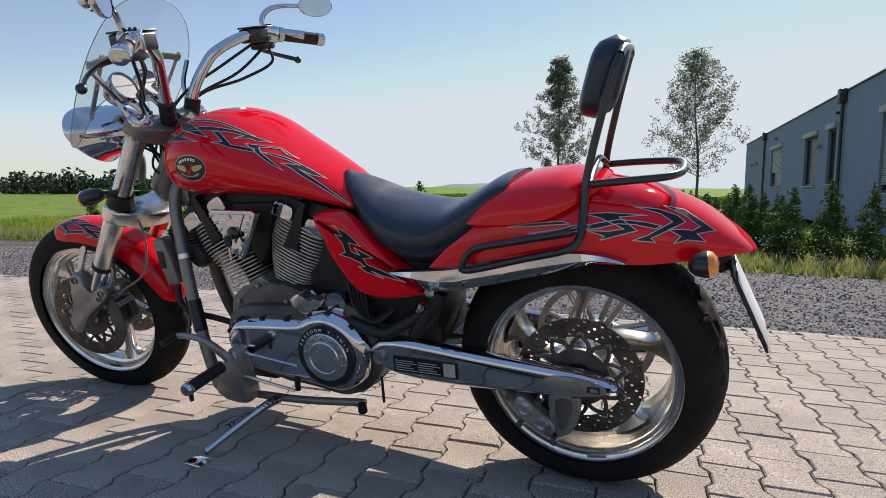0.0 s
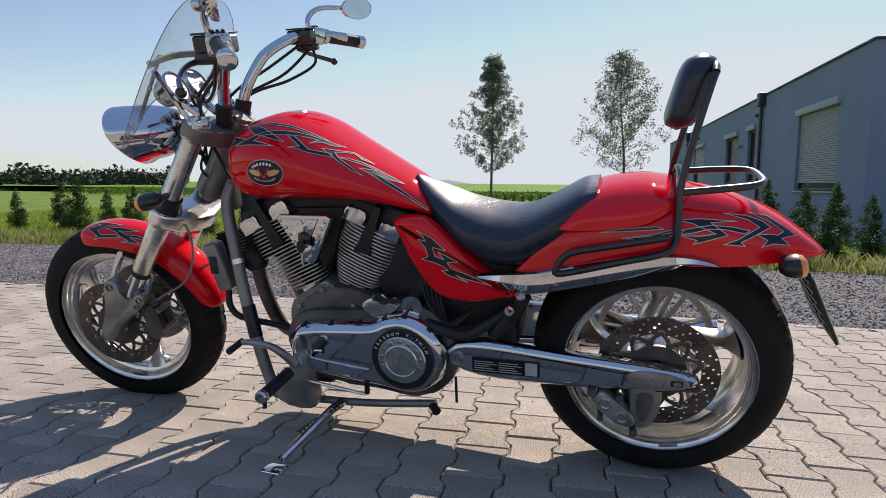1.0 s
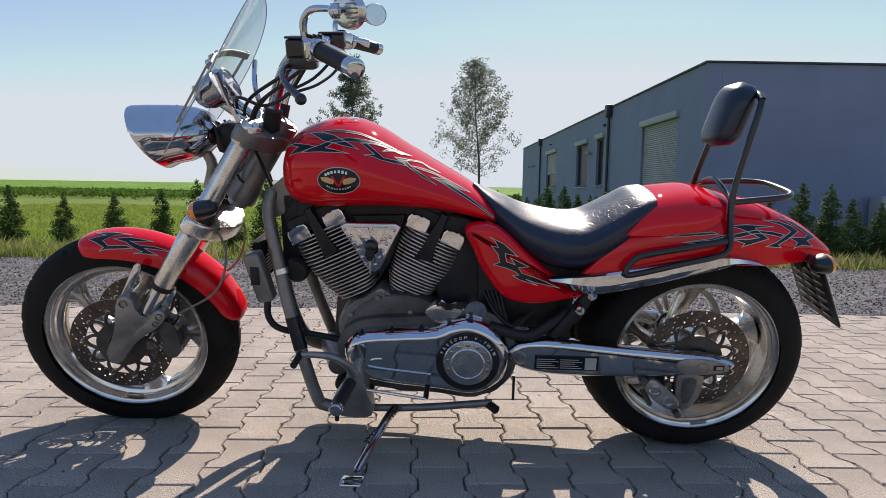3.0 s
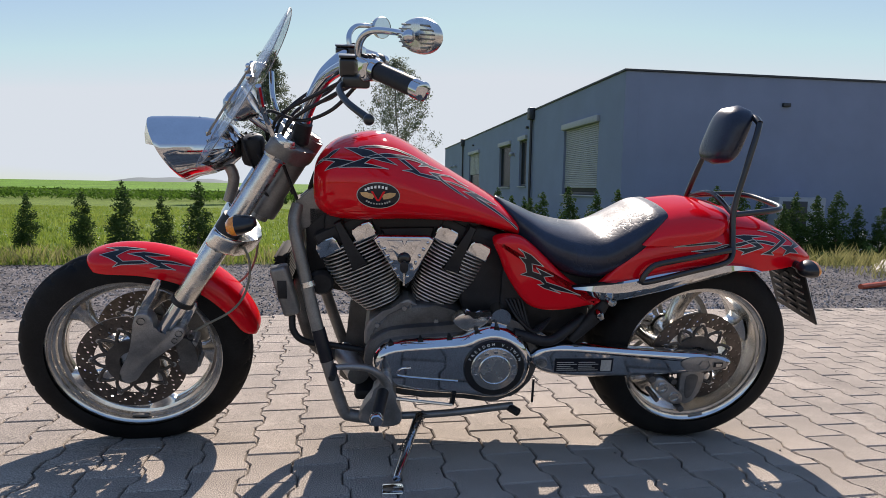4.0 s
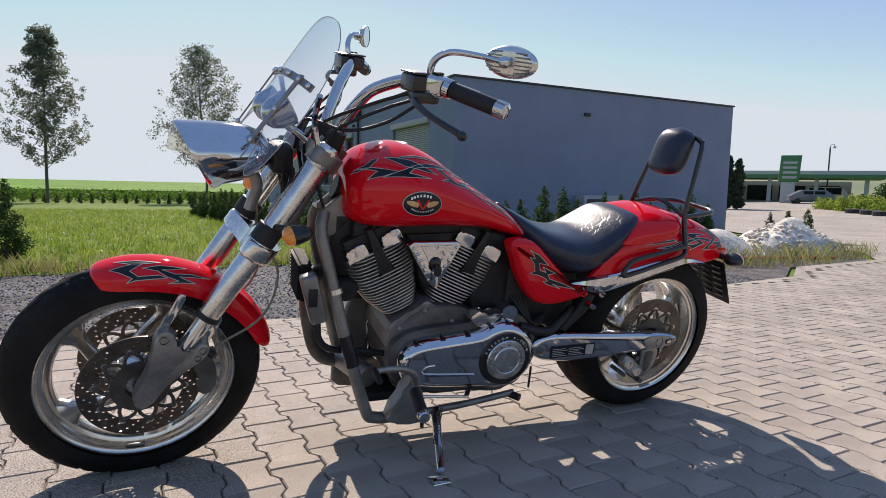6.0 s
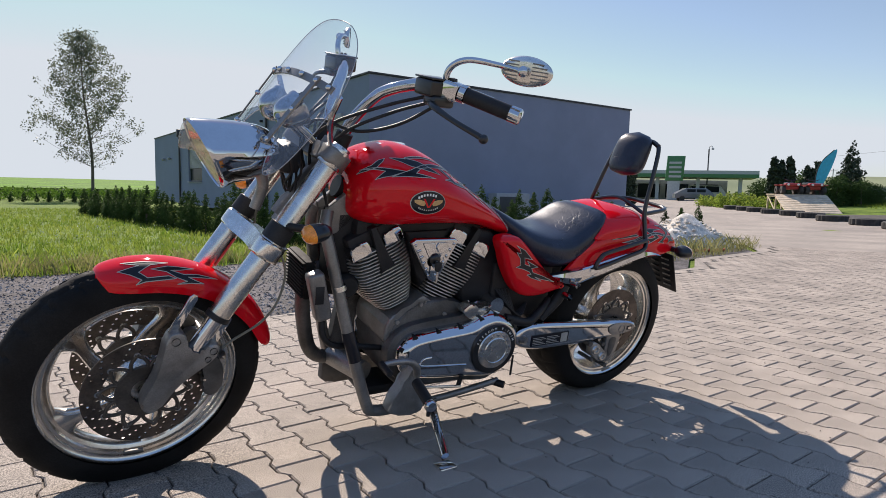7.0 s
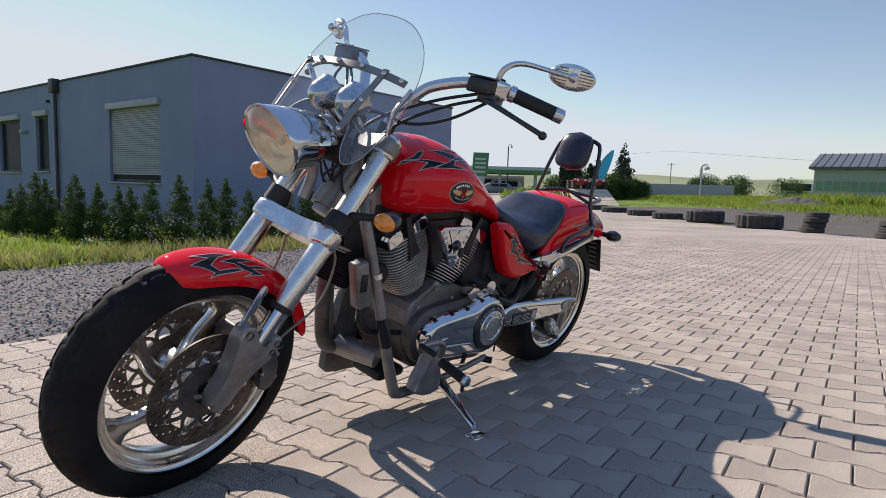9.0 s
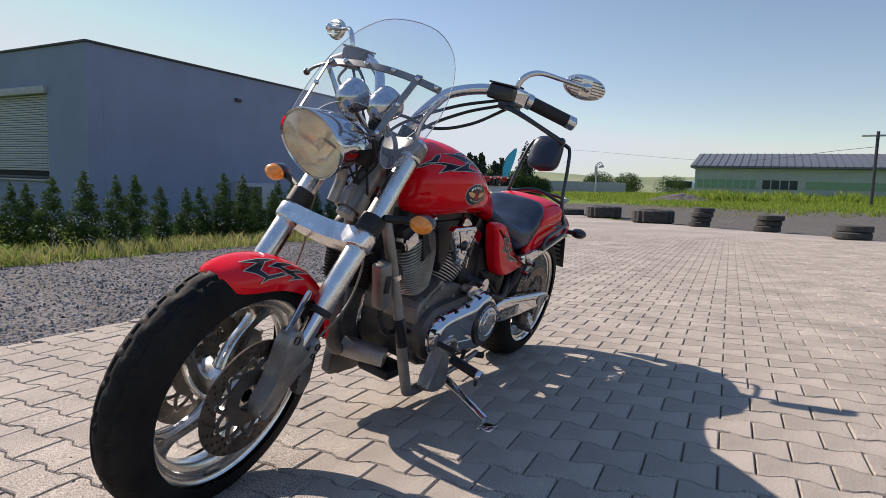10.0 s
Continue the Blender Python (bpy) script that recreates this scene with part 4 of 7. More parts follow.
for s in (-1, 1):
    rail = bp("fender_rail", rail_bm(s), M_CHROME, None, "chromed fender rail", 28)
    for x, z in ((-0.251, 0.591), (-0.075, 0.636)):
        bp("bolt", lathe([(0.0, 0.003), (0.004, 0.003), (0.005, 0.007), (0.0105, 0.006), (0.0115, 0.0)], Matrix.Translation((x, s * 0.1955, z)) @ Matrix.Rotation(radians(90 * s), 4, "X"), 16), M_BLACK, rail)
        bp("washer", lathe([(0.0, 0.002), (0.015, 0.002), (0.0155, 0.0)], Matrix.Translation((x, s * 0.1955, z)) @ Matrix.Rotation(radians(90 * s), 4, "X"), 20), M_CHROME, rail)
    for x, z, q in ((-0.331, 0.551, 0.0125), (-0.36, 0.507, 0.0125)):
        bp("pivot_cap", lathe([(0.0, 0.006), (q * 0.8, 0.005), (q, 0.0), (q, -0.03)], Matrix.Translation((x, s * 0.185, z)) @ Matrix.Rotation(radians(90 * s), 4, "X"), 18), M_CHROME, rail)

# fork, clamps
FD = Vector((-math.sin(RAKE), 0, -math.cos(RAKE)))  # down the fork
TOPF = Vector((-1.263, 0, 0.992))
for s in (-1, 1):
    o = Vector((0, s * 0.125, 0))
    P = lambda d: TOPF + o + FD * d
    leg = sp("fork_leg", lathe([(0.0, -0.012), (0.022, -0.012), (0.0275, -0.006), (0.0285, 0.0), (0.0285, 0.30), (0.031, 0.305), (0.031, 0.545), (0.0285, 0.555), (0.02, 0.556)], Matrix.Translation(P(0)) @ FD.to_track_quat("Z", "Y").to_matrix().to_4x4(), 32, cap=True), M_ALU, None, "satin silver upside-down fork leg")
    sp("stanchion", rod(P(0.55), P(0.72), 0.0225, 24), M_CHROME, leg, "chromed slider tube")
    sp("dust_seal", lathe([(0.0225, 0), (0.033, 0.0), (0.033, 0.014), (0.0225, 0.018)], Matrix.Translation(P(0.548)) @ FD.to_track_quat("Z", "Y").to_matrix().to_4x4(), 24, closed=True), M_MATT, leg)
    sp("clamp_ring", lathe([(0.0287, -0.002), (0.0335, -0.002), (0.0345, 0.002), (0.0345, 0.050), (0.0335, 0.054), (0.0287, 0.054)], Matrix.Translation(P(0.0)) @ FD.to_track_quat("Z", "Y").to_matrix().to_4x4(), 32, closed=True), M_ALU, leg)
    sp("fork_band", lathe([(0.0286, 0), (0.036, 0.002), (0.036, 0.05), (0.0286, 0.052)], Matrix.Translation(P(0.255)) @ FD.to_track_quat("Z", "Y").to_matrix().to_4x4(), 24, closed=True), M_MATT, leg, "black clamp band")
    yoke = [(-1.697, 0.492), (-1.678, 0.506), (-1.655, 0.498), (-1.648, 0.470), (-1.646, 0.448), (-1.630, 0.434), (-1.612, 0.438), (-1.600, 0.450), (-1.584, 0.458), (-1.568, 0.451), (-1.568, 0.430), (-1.592, 0.404), (-1.630, 0.378), (-1.672, 0.345), (-1.702, 0.306), (-1.718, 0.286), (-1.740, 0.281), (-1.757, 0.297), (-1.752, 0.328), (-1.726, 0.378), (-1.710, 0.43)]
    foot = sp("axle_clamp", plate(round_poly(yoke, 3), s * 0.104, s * 0.152, 0.008, seg=2), M_CAST, None, "grey cast axle clamp")
    away = Matrix.Rotation(radians(90 * s), 4, "X")
    sp("axle_nut", lathe([(0.0, 0.016), (0.008, 0.016), (0.009, 0.009), (0.013, 0.010), (0.014, 0.016), (0.019, 0.016), (0.021, 0.0)], Matrix.Translation((FC[0], s * 0.152, 0.304)) @ away, 20), M_ALU, foot)
    for x, z, q in ((-1.678, 0.483, 0.011), (-1.583, 0.438, 0.010), (-1.597, 0.416, 0.008)):
        sp("bolt", lathe([(0.0, 0.001), (q * 0.5, 0.001), (q * 0.55, 0.006), (q * 0.9, 0.006), (q, 0.0), (q, -0.004)], Matrix.Translation((x, s * 0.152, z)) @ away, 12), M_MATT, foot)
    for q, w in ((Vector((-1.682, s * 0.128, 0.495)), Vector((-1.630, s * 0.118, 0.588))), (Vector((-1.576, s * 0.128, 0.452)), Vector((-1.540, s * 0.118, 0.515)))):
        d = (w - q).normalized()
        side = Vector((d.z, 0, -d.x)) * 0.0115
        rect = [q - side, q + side, w + side, w + side * 0.5 + d * 0.01, w - side * 0.5 + d * 0.01, w - side]
        stay = sp("fender_stay", plate([(v.x, v.z) for v in rect], s * 0.118, s * 0.126, 0.003), M_CHROME, leg)
        sp("stay_bolt", lathe([(0.0, 0.005), (0.006, 0.005), (0.0075, 0.0)], Matrix.Translation((w.x, s * 0.126, w.z)) @ away, 12), M_ALU, leg)
    cal = sp("brake_caliper", plate(round_poly([(-1.604, 0.385), (-1.582, 0.410), (-1.556, 0.392), (-1.546, 0.345), (-1.553, 0.296), (-1.578, 0.282), (-1.600, 0.302), (-1.594, 0.335)], 3), s * 0.104, s * 0.128, 0.005), M_CASE, None, "dark grey front brake caliper")
    sp("caliper_half", plate(round_poly([(-1.604, 0.385), (-1.575, 0.40), (-1.548, 0.37), (-1.553, 0.296), (-1.600, 0.302)], 3), s * 0.055, s * 0.084, 0.005), M_CASE, cal)
    for x, z in ((-1.553, 0.385), (-1.549, 0.315)):
        sp("bridge", rod((x, s * 0.06, z), (x, s * 0.124, z), 0.0095, 10), M_CAST, cal)
    for z in (0.362, 0.318):
        sp("piston_cap", lathe([(0.0, 0.002), (0.008, 0.002), (0.009, 0.006), (0.015, 0.006), (0.0175, 0.0)], Matrix.Translation((-1.575, s * 0.128, z)) @ away, 18), M_CAST, cal)
    sp("pad_pin", rod((-1.597, s * 0.06, 0.34), (-1.597, s * 0.132, 0.34), 0.004, 8), M_ALU, cal)
    sp("banjo", lathe([(0.0, 0.01), (0.007, 0.01), (0.009, 0.004), (0.009, -0.02)], Matrix.Translation((-1.556, s * 0.118, 0.418)) @ away, 12), M_CAST, cal)
    sp("caliper_mount", plate([(-1.600, 0.425), (-1.570, 0.435), (-1.560, 0.40), (-1.592, 0.378)], s * 0.096, s * 0.1035, 0.002), M_CAST, cal)

up_m = Matrix.Translation(TOPF + FD * 0.025) @ Matrix.Rotation(RAKE, 4, "Y")
lo_m = Matrix.Translation(TOPF + FD * 0.335) @ Matrix.Rotation(RAKE, 4, "Y")
outline = [(-0.030, -0.152), (0.0, -0.160), (0.036, -0.145), (0.075, -0.08), (0.10, 0.0), (0.075, 0.08), (0.036, 0.145), (0.0, 0.160), (-0.030, 0.152), (-0.036, 0.12), (-0.02, 0.07), (-0.008, 0.0), (-0.02, -0.07), (-0.036, -0.12)]
for nm, m, hgt, mt, lb in (("upper_clamp", up_m, 0.024, M_FRAME, "satin grey upper fork clamp"), ("lower_clamp", lo_m, 0.026, M_POLISH, "polished lower fork clamp")):
    bm = plate(round_poly([(a, b) for a, b in outline], 3), -hgt, hgt, 0.01, m=m @ Matrix.Rotation(radians(90), 4, "X"), seg=3)
    sp(nm, bm, mt, None, lb)
sp("steering_stem", rod(HEAD + AXIS * 0.03, HEAD - AXIS * 0.27, 0.03, 20), M_CAST)
bp("steering_head", lathe([(0.035, 0.02), (0.045, 0.02), (0.045, -0.03), (0.038, -0.05), (0.038, -0.18), (0.045, -0.2), (0.045, -0.25), (0.035, -0.25)], Matrix.Translation(HEAD + AXIS * 0.0) @ AXIS.to_track_quat("Z", "Y").to_matrix().to_4x4(), 28, closed=True), M_FRAME)

# front fender
def wrap_front(a, y, h):
    q = radians(a)
    return (FC[0] + h * math.cos(q), y, FC[2] + h * math.sin(q))


ff = [(109, 0.322, 0.314, 0.012), (107.5, 0.334, 0.302, 0.045), (104, 0.341, 0.290, 0.064), (96, 0.344, 0.280, 0.074), (85, 0.345, 0.277, 0.077), (70, 0.347, 0.279, 0.077), (55, 0.352, 0.287, 0.076), (40, 0.359, 0.296, 0.075), (26, 0.365, 0.307, 0.073), (15, 0.369, 0.318, 0.068), (10, 0.366, 0.335, 0.058), (8, 0.358, 0.35, 0.042)]
ffend = sp("front_fender", arch_loft(ff, wrap_front, 4, 26, 2.5, 0.004), M_RED, None, "red front fender with black stripes", 60)
FFT = tree_of(ffend)

# swingarm
for s in (-1, 1):
    poly = round_poly([(-0.545, 0.345), (-0.53, 0.375), (-0.49, 0.392), (-0.40, 0.392), (-0.24, 0.378), (-0.08, 0.366), (0.02, 0.357), (0.085, 0.342), (0.092, 0.318), (0.02, 0.305), (-0.06, 0.288), (-0.12, 0.284), (-0.25, 0.28), (-0.40, 0.281), (-0.49, 0.294), (-0.53, 0.315)], 3)
    arm = bp("swingarm", dome(poly, [(0.004, s * 0.132), (0.0, s * 0.138), (0.0, s * 0.152), (0.003, s * 0.162), (0.010, s * 0.169), (0.017, s * 0.172), (0.020, s * 0.172)]), M_CHROME, None, "chromed swingarm")
    bp("pivot_bolt", lathe([(0.0, 0.02), (0.008, 0.02), (0.009, 0.01), (0.015, 0.012), (0.0175, 0.0)], Matrix.Translation((-0.511, s * 0.172, 0.340)) @ Matrix.Rotation(radians(90 * -s), 4, "X"), 20), M_CAST, arm)
    recess = bp("axle_block", plate(round_poly([(-0.075, 0.333), (-0.045, 0.352), (0.02, 0.351), (0.066, 0.338), (0.070, 0.318), (0.02, 0.306), (-0.045, 0.303)], 3), s * 0.1735, s * 0.1755, 0.0008), M_CAST, arm, "grey recessed axle plate")
    bp("adjuster_slot", block(0.030, 0.058, s * 0.1765 - 0.0008, s * 0.1765 + 0.0008, 0.319, 0.335), M_MATT, arm)
    bp("adjuster_screw", block(0.036, 0.054, s * 0.178 - 0.0006, s * 0.178 + 0.0006, 0.322, 0.332), M_ALU, arm)
    bp("axle_washer", lathe([(0.0, 0.003), (0.025, 0.003), (0.026, 0.0)], Matrix.Translation((0.0, s * 0.1755, 0.326)) @ Matrix.Rotation(radians(90 * s), 4, "X"), 24), M_MATT, arm)
    bp("axle_nut", lathe([(0.0, 0.010), (0.007, 0.010), (0.008, 0.016), (0.014, 0.016), (0.017, 0.012), (0.018, 0.0)], Matrix.Translation((0.0, s * 0.178, 0.326)) @ Matrix.Rotation(radians(90 * s), 4, "X"), 6), M_CAST, arm)
    if s < 0:
        bp("warning_sticker", block(-0.470, -0.290, -0.1745, -0.1725, 0.306, 0.350), M_INK, arm, "black warning sticker with white lettering")
        for i in range(5):
            for a, b in ((-0.464, -0.402), (-0.398, -0.336)):
                bp("print_line", block(a, b - 0.01 * ((i * 7) % 3), -0.1756, -0.1750, 0.3115 + i * 0.0065, 0.3135 + i * 0.0065), M_SILVER, arm)
        bp("print_panel", block(-0.328, -0.296, -0.1756, -0.1750, 0.309, 0.346), M_SILVER, arm)
bracket = bp("caliper_bracket", plate(round_poly([(-0.062, 0.300), (0.010, 0.300), (0.002, 0.222), (-0.020, 0.190), (-0.040, 0.182), (-0.056, 0.205)], 3), -0.165, -0.140, 0.005), M_CAST, None, "grey caliper bracket under the axle")
bp("bracket_pocket", plate(round_poly([(-0.046, 0.282), (-0.008, 0.282), (-0.016, 0.226), (-0.030, 0.205), (-0.042, 0.215)], 3), -0.1665, -0.1652, 0.0004), M_CASE, bracket)
cal = bp("brake_caliper", plate(round_poly([(-0.150, 0.262), (-0.135, 0.280), (-0.108, 0.268), (-0.082, 0.245), (-0.055, 0.222), (-0.048, 0.198), (-0.062, 0.184), (-0.088, 0.190), (-0.122, 0.215), (-0.145, 0.238)], 3), -0.172, -0.142, 0.007, seg=3), M_CAST, None, "grey rear brake caliper")
bp("caliper_half", plate(round_poly([(-0.150, 0.262), (-0.108, 0.268), (-0.055, 0.222), (-0.062, 0.184), (-0.122, 0.215)], 3), -0.112, -0.085, 0.006), M_CASE, cal)
for x, z in ((-0.122, 0.247), (-0.080, 0.213)):
    bp("piston_cap", lathe([(0.0, 0.003), (0.009, 0.003), (0.010, 0.007), (0.016, 0.007), (0.019, 0.0)], Matrix.Translation((x, -0.172, z)) @ Matrix.Rotation(radians(90), 4, "X"), 18), M_ALU, cal)
for x, z, q in ((-0.158, 0.276, 0.011), (-0.052, 0.170, 0.010), (-0.135, 0.205, 0.008), (-0.088, 0.268, 0.009)):
    bp("caliper_bolt", rod((x, -0.175, z), (x, -0.10, z), q, 10), M_CASE, cal)
bp("caliper_hose", tube([(-0.150, -0.15, 0.283), (-0.19, -0.14, 0.30), (-0.26, -0.125, 0.275), (-0.36, -0.12, 0.30)], 0.005, 6, 8), M_MATT, cal, "black brake hose")

# headlamp
LAMP = [(0.0, 0.084), (0.042, 0.074), (0.078, 0.047), (0.099, 0.006), (0.088, -0.038), (0.050, -0.078), (0.0, -0.094), (-0.050, -0.078), (-0.088, -0.038), (-0.099, 0.006), (-0.078, 0.047), (-0.042, 0.074)]
LAMP = round_poly([(u * 0.95, v * 0.93 if v > 0 else v) for u, v in LAMP], 4)


def lamp_ring(d, k, dz=0.0):
    return [(-1.577 - 0.47 * v * max(0.0, 1 - d * 4) + d, u * k, 0.952 + dz + v * k) for u, v in LAMP]


def hull_ring(d, up, low, dz):
    """A ring of the shell behind the lens: a long hood above, and below a ledge a narrower bowl."""
    out = []
    for u, v in LAMP:
        k = up if v >= -0.004 else low
        out.append((-1.577 - 0.47 * v * max(0.0, 1 - d * 4) + d, u * k, 0.952 + dz + v * k))
    return out


shell = [lamp_ring(-0.010, 0.985), lamp_ring(-0.014, 1.02), lamp_ring(-0.007, 1.05), hull_ring(0.0, 1.05, 1.04, 0.0), hull_ring(0.03, 1.05, 0.92, 0.001), hull_ring(0.08, 1.03, 0.84, 0.002), hull_ring(0.115, 0.98, 0.74, 0.004), hull_ring(0.145, 0.89, 0.60, 0.006), hull_ring(0.168, 0.74, 0.44, 0.009), hull_ring(0.182, 0.50, 0.28, 0.014), lamp_ring(0.19, 0.1, 0.03)]
lamp = sp("headlamp", rings(bmesh.new(), shell, cap=False), M_CHROME, None, "chromed teardrop headlamp", 60)
sp("reflector", rings(bmesh.new(), [lamp_ring(-0.008, 0.975), lamp_ring(0.03, 0.85), lamp_ring(0.06, 0.55), lamp_ring(0.07, 0.15)], cap=False), M_REFLECT, lamp, "ribbed yellowish reflector")
lens = rings(bmesh.new(), [lamp_ring(-0.010, 0.98), lamp_ring(-0.018, 0.85), lamp_ring(-0.026, 0.5), lamp_ring(-0.028, 0.08)], cap=True)
lo = sp("lens", lens, M_LENS, lamp, "clear curved lens", 60)
lo.visible_shadow = False
sp("bulb", ball((-1.548, 0, 0.95), (0.012, 0.012, 0.016)), M_WHITE, lamp)
sp("lamp_bracket", tube([(-1.44, 0, 0.915), (-1.42, 0, 0.86), (-1.44, 0, 0.79)], 0.016, 4), M_CAST, lamp)
trim = tube([Vector((-1.50, 0.0, 1.03)), Vector((-1.42, 0.0, 1.0))], 0.006)
sp("adjuster", trim, M_CHROME, lamp)

# windscreen
def screen_at(u, v, lift=0.0):
    return Vector((-1.492 + 0.675 * (v - 0.953) + 0.85 * u * u - lift * 0.83, u, v + lift * 0.56))


outl = [(0.0, 1.328), (0.09, 1.315), (0.16, 1.268), (0.203, 1.197), (0.222, 1.11), (0.218, 1.03), (0.20, 0.955), (0.165, 0.930), (0.135, 0.965), (0.115, 1.02), (0.07, 1.055), (0.0, 1.068)]
outl = round_poly(outl + [(-u, v) for u, v in outl[-2:0:-1]], 3)
bm = plate(outl, 0.0, 0.004)
tri_fine(bm, 0.045)
for v in bm.verts:
    v.co = screen_at(v.co.x, v.co.z, v.co.y)
screen = sp("windscreen", bm, M_SCREEN, None, "clear curved plastic windscreen", 60)
screen.visible_shadow = False
edge = tube([screen_at(u, v, 0.002) for u, v in outl], 0.0013, 0, 5, close=True)
sp("screen_edge", edge, M_SHUT, screen, "pale polished edge")
def flat_strip(path, half, along_u, lift=0.004, thick=0.005):
    """A flat metal strip lying on the screen."""
    loops = []
    for u, v in path:
        du, dv = (0, half) if along_u else (half, 0)
        loops.append([screen_at(u - du, v - dv, lift), screen_at(u + du, v + dv, lift), screen_at(u + du, v + dv, lift + thick), screen_at(u - du, v - dv, lift + thick)])
    return rings(bmesh.new(), loops)


bar = flat_strip([(u, 1.172 - 0.55 * u * u) for u in np.linspace(-0.19, 0.19, 15)], 0.0085, True)
sp("screen_bar", bar, M_FRAME, screen, "flat metal bar across the screen")
for s in (-1, 1):
    sp("screen_strut", flat_strip([(-0.122, 1.175), (-0.112, 1.09), (-0.104, 0.995)] if s < 0 else [(0.186, 1.165), (0.180, 1.09), (0.172, 1.0)], 0.0085 if s < 0 else 0.004, False, 0.0095), M_FRAME, screen)
    sp("screen_arm", tube([screen_at(s * 0.2, 1.15, -0.012), (-1.31, s * 0.15, 1.07), (-1.285, s * 0.125, 0.985)], 0.008, 5, 8), M_CHROME, screen)
    for u, v in ((0.178, 1.155), (0.121, 1.164), (0.045, 1.171), (0.105 if s < 0 else 0.172, 1.003), (0.112 if s < 0 else 0.178, 1.085)):
        sp("screw", ball(screen_at(s * u, v, 0.012), 0.008, u=10, v=6), M_CHROME, screen)

# gauges
M_SMOKE = mat("dull_chrome", (0.42, 0.43, 0.45), 0.16, 1.0, vary=0.12, scale=30)
M_DIAL = mat("dial_face", (0.20, 0.20, 0.21), 0.45, vary=0.1, scale=30)
GM = Matrix.Rotation(radians(62), 4, "Y")
for s in (-1, 1):
    m = Matrix.Translation((-1.362, s * 0.054, 1.085)) @ GM @ Matrix.Scale(0.86, 4)
    g = sp("gauge", lathe([(0.0, -0.075), (0.02, -0.073), (0.038, -0.06), (0.05, -0.035), (0.053, 0.0), (0.056, 0.004), (0.056, 0.014), (0.05, 0.016)], m, 32), M_SMOKE, None, "round chromed instrument pod")
    sp("dial", lathe([(0.0, 0.012), (0.05, 0.012)], m, 32), M_DIAL, g, "grey dial face")
    gl = sp("gauge_glass", lathe([(0.0, 0.0155), (0.05, 0.0155)], m, 32), M_SCREEN, g)
    sp("stalk", tube([(-1.362, s * 0.05, 1.05), (-1.30, s * 0.04, 1.0)], 0.012), M_CHROME, g)

# handlebar and controls
for s in (-1, 1):
    pts = [(-1.224, 0.05, 0.985), (-1.205, 0.068, 1.06), (-1.168, 0.108, 1.135), (-1.141, 0.14, 1.168), (-1.10, 0.21, 1.198), (-1.07, 0.28, 1.206), (-1.03, 0.34, 1.20), (-0.985, 0.40, 1.187)]
    hb = sp("handlebar", tube([(x, s * y, z) for x, y, z in pts], 0.0165, 6, 16), M_CHROME, None, "fat chromed handlebar tube")
    sp("riser", rod((-1.228, s * 0.05, 0.975), (-1.214, s * 0.06, 1.03), 0.024, 20), M_MATT, hb)
    g0, g1 = Vector((-1.037, s * 0.337, 1.198)), Vector((-0.946, s * 0.474, 1.167))
    d = (g1 - g0).normalized()
    gm = Matrix.Translation(g0) @ d.to_track_quat("Z", "Y").to_matrix().to_4x4()
    ln = (g1 - g0).length
    grip = sp("grip", lathe([(0.0168, 0.012), (0.0205, 0.012), (0.0205, ln - 0.03), (0.0168, ln - 0.03)], gm, 24, closed=True), M_MATT, None, "black rubber handlebar grip")
    sp("grip_end", lathe([(0.0, ln), (0.017, ln), (0.0215, ln - 0.004), (0.0215, ln - 0.03), (0.0165, ln - 0.031)], gm, 24), M_CHROME, grip, "chromed grip end cap")
    sp("grip_collar", lathe([(0.0168, -0.006), (0.024, -0.006), (0.024, 0.011), (0.0168, 0.011)], gm, 24, closed=True), M_CHROME, grip)
    sw = sp("switch_box", block(-0.028, 0.03, -0.03, 0.022, -0.062, -0.008, 0.01, m=gm, seg=3), M_CHROME, None, "chromed switch housing")
    for k in range(3):
        sp("button", block(0.0 + 0.012 * k - 0.012, 0.008 + 0.012 * k - 0.012, 0.022, 0.028, -0.045, -0.03, 0.002, m=gm), M_MATT, sw)
    mc = sp("master_cylinder", block(-1.120, -1.042, s * 0.272 - 0.042, s * 0.272 + 0.040, 1.178, 1.222, 0.007, seg=3), M_BLACK, None, "black lever reservoir")
    sp("reservoir_lid", block(-1.121, -1.041, s * 0.272 - 0.043, s * 0.272 + 0.041, 1.2225, 1.228, 0.002), M_BLACK, mc)
    sp("lever_perch", block(-1.115, -1.05, s * 0.30 - 0.028, s * 0.30 + 0.028, 1.155, 1.1835, 0.008), M_BLACK, mc)
    lev = sp("lever", tube([(-1.10, s * 0.285, 1.168), (-1.122, s * 0.34, 1.158), (-1.108, s * 0.41, 1.136), (-1.066, s * 0.478, 1.110)], [0.011, 0.009, 0.0075, 0.0085], 6, 10, flat=0.7), M_BLACK, None, "black hand lever")
    sp("lever_ball", ball((-1.064, s * 0.482, 1.108), 0.0125, u=14, v=8), M_BLACK, lev)
    # mirror
    mp0 = Vector((-0.957, s * 0.473, 1.281))
    n = Vector((0.86, s * -0.5, 0.04)).normalized()
    mm = Matrix.Translation(mp0) @ n.to_track_quat("Z", "Y").to_matrix().to_4x4()
    stretch = Matrix.Diagonal((0.068, 0.037, 1, 1))
    mir = sp("mirror", lathe([(0.0, -0.014), (0.6, -0.0135), (0.8, -0.012), (0.93, -0.007), (1.0, 0.003), (0.96, 0.006)], mm @ stretch, 40), M_ALU, None, "oval chromed rear-view mirror", 60)
    sp("mirror_glass", lathe([(0.0, 0.0045), (0.955, 0.0045)], mm @ stretch, 32), M_CHROME, mir)
